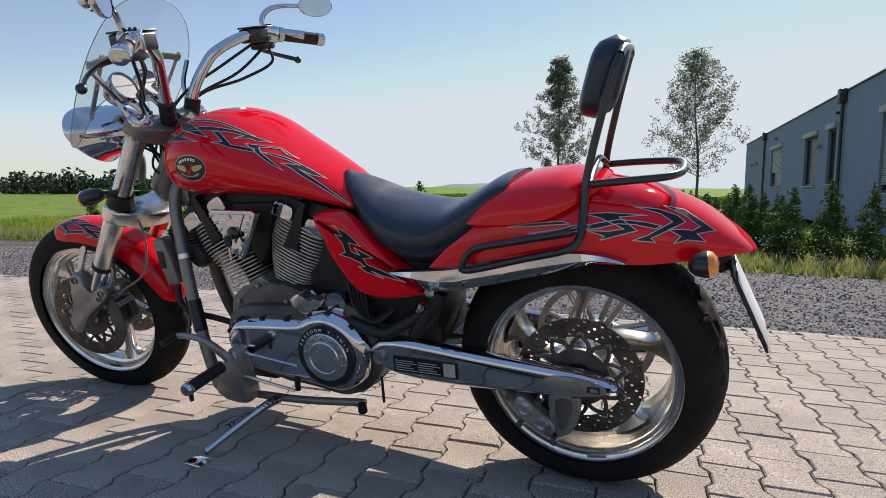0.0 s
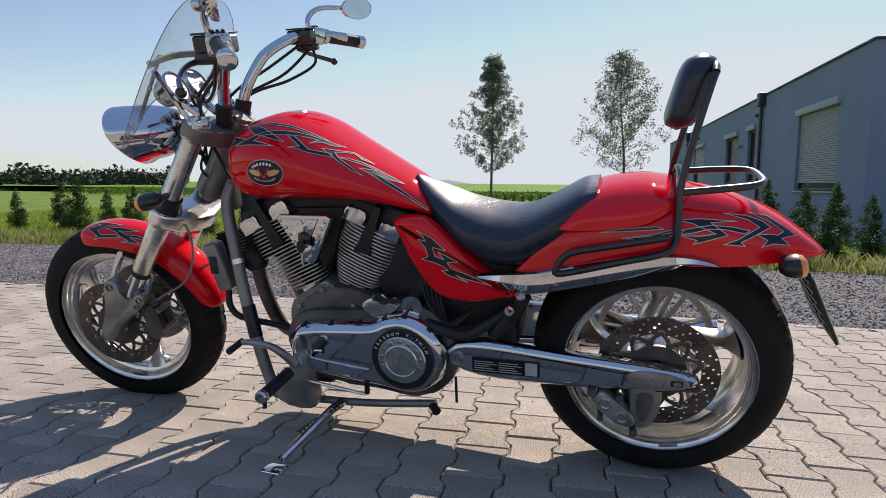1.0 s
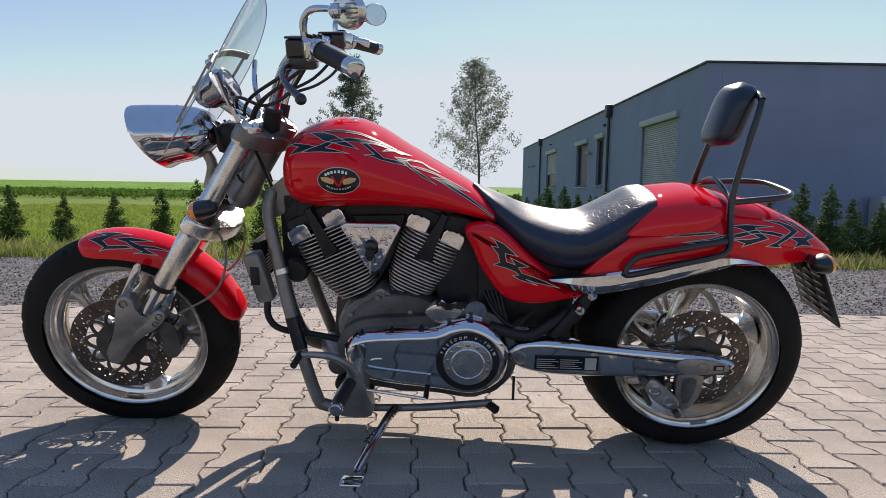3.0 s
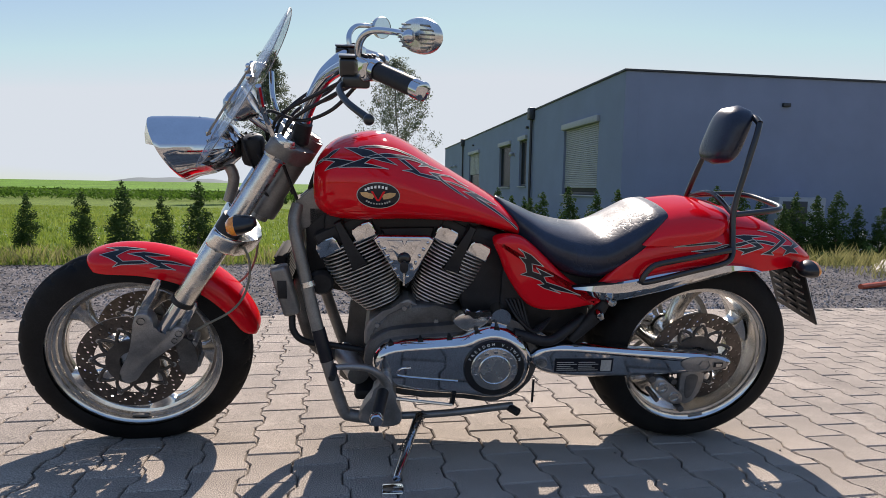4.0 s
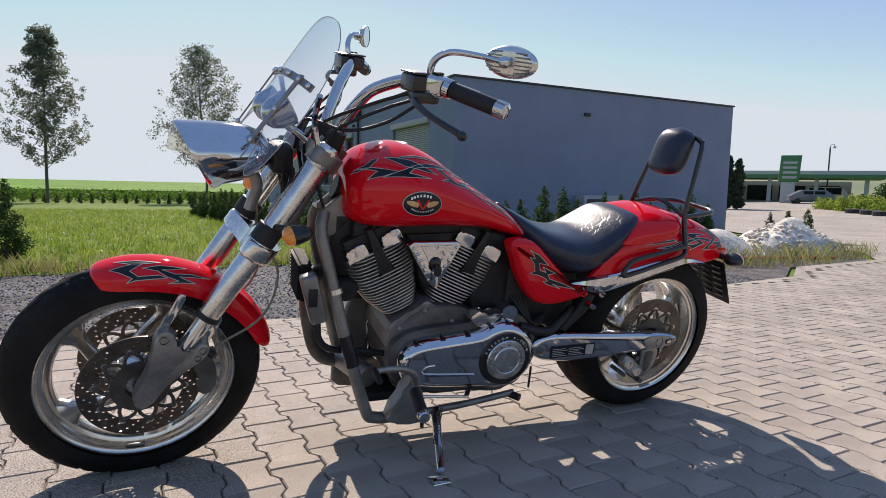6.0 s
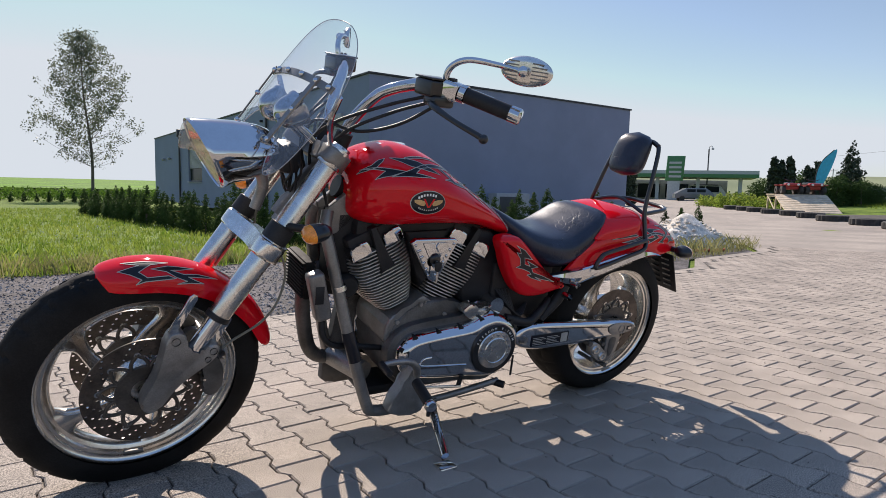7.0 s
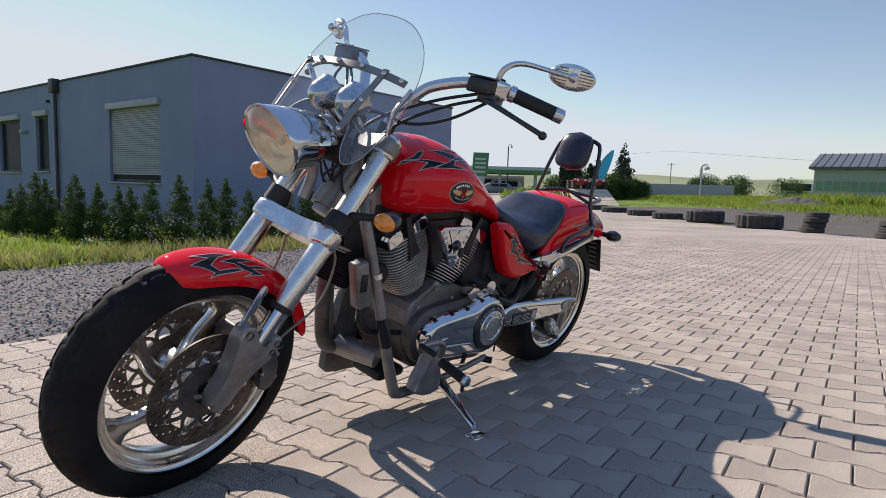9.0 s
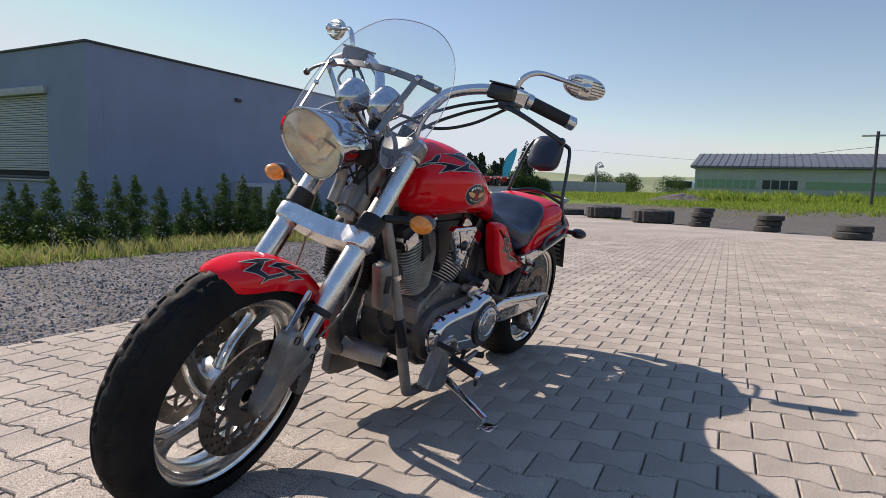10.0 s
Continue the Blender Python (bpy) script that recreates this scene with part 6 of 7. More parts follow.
sprg = tube([(-0.86 - 0.075 * f / 60 + 0.007 * math.cos(f * 1.3), -0.18 - 0.145 * f / 60, 0.165 - 0.022 * f / 60 + 0.007 * math.sin(f * 1.3)) for f in range(61)], 0.0016, 0, 5)
bp("stand_spring", sprg, M_MATT, st, "dark coil spring")
bp("drain_tube", rod((-0.525, -0.15, 0.27), (-0.525, -0.152, 0.19), 0.004, 8), M_MATT)
bp("rear_hose", tube([(-0.60, -0.16, 0.43), (-0.50, -0.165, 0.405), (-0.44, -0.15, 0.43), (-0.38, -0.13, 0.47)], 0.016, 5, 10), M_MATT)
shock = bp("shock", rod((-0.46, 0, 0.36), (-0.36, 0, 0.56), 0.035, 18), M_MATT)
bp("linkage", tube([(-0.42, -0.145, 0.40), (-0.36, -0.15, 0.475), (-0.33, -0.15, 0.53)], [0.014, 0.022, 0.018], 4, 12), M_MATT)
bp("inner_guard", plate(round_poly([(-0.36, 0.36), (-0.37, 0.50), (-0.30, 0.60), (-0.34, 0.62), (-0.44, 0.55), (-0.46, 0.40)], 3), -0.10, 0.10, 0.01), M_MATT)

# backrest and carrier
for s in (-1, 1):
    up = bp("backrest_bar", tube([(0.085, s * 0.095, 1.062), (0.075, s * 0.108, 1.03), (0.052, s * 0.125, 0.94), (0.026, s * 0.142, 0.82), (0.022, s * 0.168, 0.735), (0.016, s * 0.19, 0.69), (-0.01, s * 0.2, 0.668), (-0.10, s * 0.203, 0.645), (-0.232, s * 0.203, 0.610), (-0.247, s * 0.203, 0.622), (-0.225, s * 0.203, 0.655), (-0.195, s * 0.203, 0.668), (-0.10, s * 0.203, 0.688), (0.005, s * 0.197, 0.708)], 0.0085, 4, 10), M_BLACK, None, "black tubular backrest bracket")
    rack = bp("rack_bar", tube([(0.03, s * 0.140, 0.80), (0.10, s * 0.133, 0.806), (0.175, s * 0.115, 0.811), (0.205, s * 0.08, 0.813), (0.212, s * 0.03, 0.813), (0.212, 0, 0.813)], 0.0085, 5, 10), M_BLACK, up)
bp("backrest_bar", tube([(0.085, -0.095, 1.062), (0.088, -0.06, 1.075), (0.089, 0, 1.078), (0.088, 0.06, 1.075), (0.085, 0.095, 1.062)], 0.0095, 4, 10), M_BLACK)
bp("rack_cross_bar", tube([(0.03, -0.14, 0.80), (0.028, 0, 0.836), (0.03, 0.14, 0.80)], 0.0075, 5, 8), M_BLACK)
bm = bmesh.new()
loops = []
for f in np.linspace(0, 1, 15):
    z = 0.928 + 0.178 * f
    hw = 0.080 * (1 - abs(2 * f - 1) ** 4) ** 0.5 * (1.0 - 0.10 * f) + 0.004
    th = 0.038 * (1 - abs(2 * f - 1) ** 5) ** 0.5 + 0.003
    cx = 0.018 + 0.048 * f
    loops.append([(cx + th * math.copysign(abs(math.sin(a)) ** 0.8, math.sin(a)), hw * math.copysign(abs(math.cos(a)) ** 0.7, math.cos(a)), z) for a in np.linspace(0, 2 * math.pi, 29)[:-1]])
bp("backrest_pad", rings(bm, loops), M_LEATHER, None, "black leather backrest pad", 60)

# number plate holder and rear signals
PM = Matrix.Translation((0.318, 0, 0.605)) @ Matrix.Rotation(radians(-24), 4, "Y")
ph = bp("plate_holder", block(-0.006, 0.0, -0.105, 0.105, -0.19, 0.0, 0.002, m=PM), M_MATT, None, "black number plate holder")
for j in range(6):
    for k in (-1, 0, 1):
        bp("slot_rib", block(-0.010, -0.0065, k * 0.06 - 0.022, k * 0.06 + 0.018, -0.165 + j * 0.027, -0.158 + j * 0.027, 0.0008, m=PM), M_CAST if k else M_BLACK, ph)
bp("number_plate", block(0.002, 0.004, -0.10, 0.10, -0.195, -0.02, 0.0008, m=PM), M_WHITE, ph, "white number plate")
bp("plate_arm", tube([(0.22, 0, 0.66), (0.28, 0, 0.63), (0.312, 0, 0.585)], 0.025, 4, 12, flat=0.6), M_MATT, ph)
for s in (-1, 1):
    m = Matrix.Translation((0.266, s * 0.185, 0.648)) @ Matrix.Rotation(radians(82), 4, "Y")
    sg = bp("turn_signal", lathe([(0.0, -0.045), (0.012, -0.042), (0.022, -0.028), (0.027, -0.005), (0.0275, 0.004)], m @ Matrix.Diagonal((0.95, 1.45, 0.78, 1)), 24), M_BLACK, None, "black rear turn signal with amber lens", 60)
    bp("amber_lens", lathe([(0.0275, 0.004), (0.025, 0.016), (0.014, 0.026), (0.0, 0.029)], m @ Matrix.Diagonal((0.95, 1.45, 0.78, 1)), 24), M_AMBER, sg, "", 60)
    bp("stalk", tube([(0.25, s * 0.05, 0.645), (0.258, s * 0.17, 0.646)], 0.012, 0, 10), M_BLACK, sg)

# ---- stripes and badge ----
def plane_of(way):
    """Two axes across a direction, the first along the bike."""
    ex = Vector((1, 0, 0))
    ex = (ex - way * ex.dot(way)).normalized()
    ez = ex.cross(way).normalized()
    return ex, ez if ez.z > 0 else -ez


SIDE = Vector((0, 1, 0))
SLOPING = Vector((0.30, 0.70, -0.648)).normalized()
DOWNWARD = Vector((0.0, 0.86, -0.51)).normalized()
OBLIQUE = Vector((0.10, 0.80, -0.59)).normalized()


def ribbon(poly, tree, way, at, wide=0.0026):
    """A thin line of film along the outline."""
    bm = bmesh.new()
    for i in range(len(poly)):
        a, b = Vector(poly[i]), Vector(poly[(i + 1) % len(poly)])
        d = (b - a).normalized()
        n = max(1, int((b - a).length / 0.008))
        side = Vector((d.y, -d.x)) * wide / 2
        a, b = a - d * wide * 0.4, b + d * wide * 0.4
        for k in range(n):
            p, q = a.lerp(b, k / n), a.lerp(b, (k + 1) / n)
            vs = []
            for c in (p - side, q - side, q + side, p + side):
                hit, nrm, _, _ = tree.ray_cast(at(c.x, c.y), way)
                if hit is None:
                    break
                vs.append(hit + (nrm if nrm.dot(way) < 0 else -nrm) * (0.0016 + 0.00005 * (i % 3)))
            if len(vs) == 4:
                bm.faces.new([bm.verts.new(v) for v in vs])
    return bm


def stripe(owner, tree, way, poly):
    """One jagged stripe with its thin outline, laid on a painted panel along a direction."""
    ex, ez = plane_of(way)
    base_at = lambda x, z: ex * x + ez * z - way * 2
    poly = [(x - 0.012, z) for x, z in poly] if owner is ffend else poly
    bp("stripe_outline", ribbon(poly, tree, way, base_at, 0.0020), M_SILVER, owner, "thin silver outline of a stripe", 60)
    bp("stripe", decal(poly, tree, 0.0010, way, base_at, 0.012), M_INK, owner, "black jagged stripe", 60)


left_panel = next(o for o in bike.children if o.name.startswith("side_panel"))
stripe(tank, TT, SLOPING, [(-0.826, 0.554), (-0.767, 0.567), (-0.735, 0.581), (-0.707, 0.591), (-0.671, 0.598), (-0.641, 0.603), (-0.619, 0.603), (-0.584, 0.604), (-0.601, 0.588), (-0.614, 0.59), (-0.63, 0.572), (-0.624, 0.593), (-0.651, 0.589), (-0.665, 0.585), (-0.7, 0.578), (-0.736, 0.571), (-0.754, 0.555), (-0.696, 0.54), (-0.75, 0.542)])
stripe(tank, TT, SLOPING, [(-0.675, 0.579), (-0.662, 0.582), (-0.637, 0.56), (-0.625, 0.549), (-0.606, 0.553), (-0.588, 0.558), (-0.582, 0.545), (-0.604, 0.541), (-0.629, 0.539), (-0.643, 0.543), (-0.664, 0.542), (-0.643, 0.552)])
stripe(tank, TT, SLOPING, [(-0.607, 0.566), (-0.598, 0.571), (-0.582, 0.578), (-0.564, 0.593), (-0.543, 0.582), (-0.52, 0.572), (-0.54, 0.573), (-0.56, 0.587), (-0.575, 0.577), (-0.585, 0.567), (-0.572, 0.55), (-0.544, 0.531), (-0.516, 0.512), (-0.541, 0.521), (-0.568, 0.537), (-0.587, 0.552), (-0.598, 0.559)])
stripe(tank, TT, SLOPING, [(-0.573, 0.553), (-0.558, 0.559), (-0.533, 0.561), (-0.506, 0.553), (-0.476, 0.541), (-0.449, 0.529), (-0.471, 0.525), (-0.496, 0.531), (-0.48, 0.523), (-0.446, 0.504), (-0.418, 0.487), (-0.4, 0.478), (-0.401, 0.474), (-0.423, 0.484), (-0.455, 0.499), (-0.486, 0.513), (-0.508, 0.526), (-0.529, 0.534), (-0.51, 0.543), (-0.503, 0.547), (-0.528, 0.552), (-0.55, 0.551)])
stripe(tank, TT, SLOPING, [(-0.775, 0.616), (-0.73, 0.623), (-0.688, 0.624), (-0.648, 0.615), (-0.614, 0.606), (-0.625, 0.602), (-0.644, 0.607), (-0.682, 0.615), (-0.722, 0.613), (-0.775, 0.61)])
stripe(tank, TT, SLOPING, [(-0.817, 0.623), (-0.775, 0.612), (-0.741, 0.598), (-0.711, 0.579), (-0.676, 0.556), (-0.714, 0.563), (-0.762, 0.578)])
stripe(tank, TT, SLOPING, [(-0.903, 0.612), (-0.846, 0.59), (-0.818, 0.578), (-0.78, 0.563), (-0.826, 0.557), (-0.871, 0.56), (-0.839, 0.576)])
stripe(tank, TT, SLOPING, [(-0.914, 0.605), (-0.892, 0.61), (-0.87, 0.61), (-0.85, 0.622), (-0.831, 0.624), (-0.839, 0.612), (-0.861, 0.595), (-0.89, 0.598)])
stripe(fender, FT, DOWNWARD, [(0.019, 0.556), (0.068, 0.562), (0.148, 0.562), (0.093, 0.554), (0.13, 0.527), (0.103, 0.518), (0.057, 0.503), (0.065, 0.512), (0.03, 0.521), (0.071, 0.522), (0.104, 0.529), (0.053, 0.55)])
stripe(fender, FT, DOWNWARD, [(-0.086, 0.511), (-0.023, 0.517), (0.046, 0.537), (0.093, 0.548), (0.143, 0.547), (0.176, 0.542), (0.165, 0.534), (0.123, 0.54), (0.091, 0.539), (0.055, 0.528), (0.008, 0.52), (-0.022, 0.504), (-0.075, 0.508)])
stripe(fender, FT, DOWNWARD, [(0.12, 0.58), (0.167, 0.58), (0.204, 0.571), (0.222, 0.556), (0.186, 0.531), (0.158, 0.514), (0.167, 0.507), (0.122, 0.507), (0.15, 0.519), (0.175, 0.536), (0.197, 0.553), (0.173, 0.569)])
stripe(fender, FT, DOWNWARD, [(0.177, 0.591), (0.218, 0.589), (0.247, 0.569), (0.28, 0.547), (0.245, 0.533), (0.262, 0.519), (0.227, 0.518), (0.202, 0.508), (0.214, 0.524), (0.19, 0.535), (0.218, 0.539), (0.236, 0.539), (0.25, 0.55), (0.221, 0.571)])
stripe(fender, FT, DOWNWARD, [(-0.099, 0.51), (-0.029, 0.52), (0.001, 0.53), (0.037, 0.534), (0.027, 0.523), (-0.014, 0.514), (-0.06, 0.508)])
stripe(fender, FT, DOWNWARD, [(-0.149, 0.522), (-0.1, 0.531), (-0.022, 0.538), (-0.007, 0.533), (-0.084, 0.526)])
stripe(left_panel, SPT, SIDE, [(-0.608, 0.7), (-0.569, 0.681), (-0.53, 0.646), (-0.565, 0.654), (-0.56, 0.63), (-0.536, 0.622), (-0.551, 0.642), (-0.499, 0.617), (-0.527, 0.614), (-0.518, 0.598), (-0.47, 0.582), (-0.413, 0.557), (-0.482, 0.572), (-0.506, 0.581), (-0.474, 0.563), (-0.524, 0.579), (-0.543, 0.591), (-0.525, 0.592), (-0.536, 0.602), (-0.563, 0.613), (-0.596, 0.621), (-0.578, 0.628), (-0.584, 0.652), (-0.603, 0.675), (-0.583, 0.67), (-0.592, 0.687)])
stripe(ffend, FFT, OBLIQUE, [(-1.72, 0.466), (-1.673, 0.482), (-1.713, 0.493), (-1.657, 0.495), (-1.605, 0.49), (-1.646, 0.483), (-1.673, 0.462), (-1.654, 0.447), (-1.605, 0.451), (-1.587, 0.444), (-1.614, 0.441), (-1.659, 0.437), (-1.68, 0.431), (-1.667, 0.442), (-1.693, 0.456)])
stripe(ffend, FFT, OBLIQUE, [(-1.645, 0.47), (-1.606, 0.479), (-1.579, 0.477), (-1.543, 0.473), (-1.577, 0.467), (-1.599, 0.466), (-1.569, 0.455), (-1.534, 0.456), (-1.485, 0.446), (-1.525, 0.447), (-1.558, 0.448), (-1.543, 0.44), (-1.521, 0.431), (-1.552, 0.432), (-1.585, 0.43), (-1.561, 0.437), (-1.587, 0.447), (-1.609, 0.462)])


def ellipse(cx, cz, a, b, n=40):
    return [(cx + a * math.cos(2 * math.pi * k / n), cz + b * math.sin(2 * math.pi * k / n)) for k in range(n)]


BX, BZ = -1.000, 0.857
badge = bp("badge", decal(ellipse(BX, BZ, 0.0565, 0.0355), TT, 0.0012), M_SILVER, tank, "oval badge with tan wings on black", 60)
bp("badge_field", decal(ellipse(BX, BZ, 0.054, 0.033), TT, 0.0020, size=0.01), M_INK, tank, "", 60)
for s in (-1, 1):
    bp("badge_wing", decal([(BX + s * u, BZ + v) for u, v in ((0.008, 0.003), (0.03, 0.009), (0.046, 0.008), (0.044, 0.001), (0.036, -0.004), (0.024, -0.008), (0.014, -0.009))], TT, 0.0026), M_GOLD, tank)
    bp("badge_stroke", decal([(BX + s * u, BZ + v) for u, v in ((0.013, 0.012), (0.019, 0.012), (0.0035, -0.014), (0.0, -0.014), (0.0, -0.009), (0.001, -0.009))], TT, 0.0032), M_RED, tank)
for k in range(7):
    a = radians(140 - k * 13.3)
    x, z = BX + 0.042 * math.cos(a), BZ + 0.0235 * math.sin(a)
    bp("badge_mark", decal([(x - 0.0028, z - 0.0034), (x + 0.0028, z - 0.0034), (x + 0.0028, z + 0.0034), (x - 0.0028, z + 0.0034)], TT, 0.0026), M_WHITE, tank)
for k in range(10):
    a = radians(222 + k * 10.6)
    x, z = BX + 0.040 * math.cos(a), BZ + 0.0215 * math.sin(a)
    bp("badge_mark", decal([(x - 0.0022, z - 0.0022), (x + 0.0022, z - 0.0022), (x + 0.0022, z + 0.0022), (x - 0.0022, z + 0.0022)], TT, 0.0026), M_SILVER, tank)
# maker's mark strip on the right fork tube
red_film = mat("red_film", (0.5, 0.02, 0.03), 0.4, vary=0.1)
fm = Matrix.Translation(TOPF + Vector((0, 0.125, 0)) + FD * 0.43) @ FD.to_track_quat("Z", "Y").to_matrix().to_4x4()
bm = bmesh.new()
vs = [[bm.verts.new(fm @ Vector((0.0318 * math.cos(a), 0.0318 * math.sin(a), h))) for a in np.linspace(radians(-75), radians(-25), 7)] for h in (-0.05, 0.05)]
for k in range(6):
    bm.faces.new((vs[0][k], vs[0][k + 1], vs[1][k + 1], vs[1][k]))
sp("fork_sticker", bm, red_film, None, "red sticker strip on the fork")

# ---- yard edge and distance on the far side ----
M_SANDHEAP = mat("sand_heap", (0.50, 0.46, 0.40), 0.95, vary=0.25, scale=6, fine=0.2, bump=0.8, bscale=60)


def heap(x, y, rx, ry, h, seed, label, material=None):
    bm = bmesh.new()
    loops = []
    for f in np.linspace(1.0, 0.0, 12):
        loop = []
        for k in range(40):
            a = 2 * math.pi * k / 40
            q = 1 + 0.25 * noise.noise((math.cos(a) * 1.5, math.sin(a) * 1.5, seed))
            px, py = x + rx * f * q * math.cos(a), y + ry * f * q * math.sin(a)
            z = gz(px, py) - 0.04 + h * (1 - f ** 1.6) * (1 + 0.3 * noise.noise((px * 1.7, py * 1.7, seed)))
            loop.append((px, py, z))
        loops.append(loop)
    rings(bm, loops, cap=True)
    return tagged(part("sand_mound", bm, material or M_SANDHEAP), label, "sand mound")


heap(6.7, 6.0, 0.95, 0.7, 0.5, 1.0, "small mound of pale sand on the gravel")
heap(9.0, 6.5, 1.35, 0.9, 0.62, 5.0, "pale sand mound with weeds beside the paving")
spots = []
while len(spots) < 620:
    x, y = rnd.uniform(4.8, 10.4), rnd.uniform(4.2, 7.4)
    if y > 3.75 + 0.33 * (x - 5) and (rnd.random() < 0.35 or abs(y - 4.9 - 0.3 * (x - 7.5)) < 0.5):
        spots.append((x + rnd.gauss(0, 0.05), y))
blades("dry_weeds", spots, 0.06, 0.34, 0.005, M_DRY, "dry yellow weeds round the sand heaps", "weeds", seed=9)
heap_stones = bmesh.new()
for _ in range(420):
    a, q = rnd.uniform(0, 6.28), rnd.random() ** 0.5 * 1.05
    px, py = 9.0 + 1.35 * q * math.cos(a), 6.5 + 0.9 * q * math.sin(a)
    k = rnd.uniform(0.015, 0.06)
    lump = ball((px, py, gz(px, py) - 0.02 + 0.60 * (1 - min(1, q) ** 1.6)), (k, k * 0.8, k * 0.6), u=6, v=4)
    me = bpy.data.meshes.new("lump")
    lump.to_mesh(me)
    heap_stones.from_mesh(me)
    bpy.data.meshes.remove(me)
tagged(part("heap_stones", heap_stones, M_SANDHEAP), "pale stones lying on the sand heap", "stones", kind="stuff")
hose_m = mat("red_hose", (0.45, 0.09, 0.04), 0.5)
hose = tube([(3.9, 4.0, gz(3.9, 4.0) - 0.01), (5.2, 4.6, gz(5.2, 4.6) + 0.02), (6.4, 5.1, gz(6.4, 5.1) + 0.02), (7.6, 5.3, gz(7.6, 5.3)), (8.6, 5.2, gz(8.6, 5.2))], 0.03, 6, 8)
tagged(part("hose", hose, hose_m), "red plastic hose lying by the sand heaps", "hose")
for i, (x, y) in enumerate(((9.4, 8.9), (10.6, 7.8), (11.5, 8.0), (12.1, 9.5), (12.9, 9.6))):
    thuja(x, y, 0.85 + 0.06 * (i % 3), i, "thujas beside the house")

M_OLDTYRE = mat("old_tyre", (0.03, 0.029, 0.028), 0.85, vary=0.3, scale=5, color2=(0.07, 0.065, 0.06), bump=0.4, bscale=40)


def old_tyre(x, y, z, R, w, label, lug=0.07):
    """A worn tyre lying flat."""
    prof = [(R * 0.56, -w * 0.36), (R * 0.66, -w * 0.5), (R * 0.9, -w * 0.5), (R, -w * 0.38), (R, w * 0.38), (R * 0.9, w * 0.5), (R * 0.66, w * 0.5), (R * 0.56, w * 0.36)]
    seg = 54
    bm = bmesh.new()
    loops = []
    for rr, h in prof:
        loops.append([((rr - (lug * R if rr > 0.85 * R and k % 3 == 0 else 0)) * math.cos(2 * math.pi * k / seg), (rr - (lug * R if rr > 0.85 * R and k % 3 == 0 else 0)) * math.sin(2 * math.pi * k / seg), h) for k in range(seg)])
    rings(bm, loops, close=True)
    ob = tagged(part("old_tyre", bm, M_OLDTYRE), label, "tyre", "tyres along the yard")
    ob.location = (x, y, gz(x, y) + z)
    return ob


for (x, y), n, R in (((14.6, -1.93), 2, 0.41), ((17.72, 0.1), 3, 0.375), ((19.92, 2.36), 4, 0.36)):
    for k in range(n):
        old_tyre(x + 0.05 * (k % 2), y - 0.04 * k, 0.08 + 0.165 * k, R - 0.02 * (k % 2), 0.165, "worn black tyre in a low stack", 0.015)
for x, y in ((21.98, 4.44), (25.34, 7.5)):
    old_tyre(x, y, 0.25, 0.81, 0.54, "big worn tractor tyre lying at the yard edge")
for x, y, R in ((26.7, 9.7, 0.72), (28.5, 11.8, 0.74), (30.4, 14.3, 0.72), (32.5, 16.5, 0.7), (34.2, 18.5, 0.68), (35.6, 20.6, 0.62), (37.3, 22.7, 0.62), (38.5, 24.3, 0.6), (39.7, 26.1, 0.6)):
    old_tyre(x, y, 0.12, R, 0.32, "worn tractor tyre half sunk at the yard edge")

heap(46.0, 8.0, 1.5, 2.6, 0.55, 9, "low dark mound of gravel on the weedy verge", M_GRAVEL)

# barn
M_PANEL = mat("pale_green_panels", (0.33, 0.37, 0.32), 0.6, vary=0.06, scale=1.0)
M_ROOF = mat("grey_metal_roof", (0.10, 0.105, 0.11), 0.5, 0.3, vary=0.1)
M_SIGNGREEN = mat("green_sign_paint", (0.17, 0.29, 0.16), 0.5, vary=0.08)
M_SIGNBLACK = mat("black_sign_paint", (0.025, 0.03, 0.028), 0.5, vary=0.08)
BARN = Matrix.Translation((58.3, 9.4, 0.25)) @ Matrix.Rotation(radians(-86), 4, "Z")
barn = empty("barn", BARN, "long low pale green hall with a grey metal roof", "hall")
part("wall", block(0, 34, 0, 14, -0.5, 3.05), M_PANEL, barn)
part("roof", plate([(-0.5, 3.07), (-0.5, 3.25), (7, 4.8), (14.5, 3.25), (14.5, 3.07)], -0.4, 34.4, m=Matrix.Rotation(radians(90), 4, "Z") @ Matrix.Scale(-1, 4, (0, 1, 0))), M_ROOF, barn)
for k in range(56):
    if k == 0:
        rib = put_mesh(plate([(-0.5, 3.255), (7, 4.805), (7, 4.85), (-0.5, 3.30)], -0.04, 0.04, m=Matrix.Rotation(radians(90), 4, "Z") @ Matrix.Scale(-1, 4, (0, 1, 0))))
    o = part("roof_rib", rib, M_ROOF, barn)
    o.location.x = k * 0.62
for x0, x1, n, z0, z1, mt in ((0.15, 5.2, 8, 1.22, 2.02, M_SIGNGREEN), (5.65, 8.5, 4, 1.22, 2.02, M_SIGNBLACK), (9.0, 25.5, 1, 1.30, 1.95, M_SIGNGREEN)):
    w = (x1 - x0) / n
    for i in range(n):
        part("sign_bar", block(x0 + i * w + 0.05, x0 + (i + 1) * w - 0.05, -0.03, -0.004, z0, z1), mt, barn)

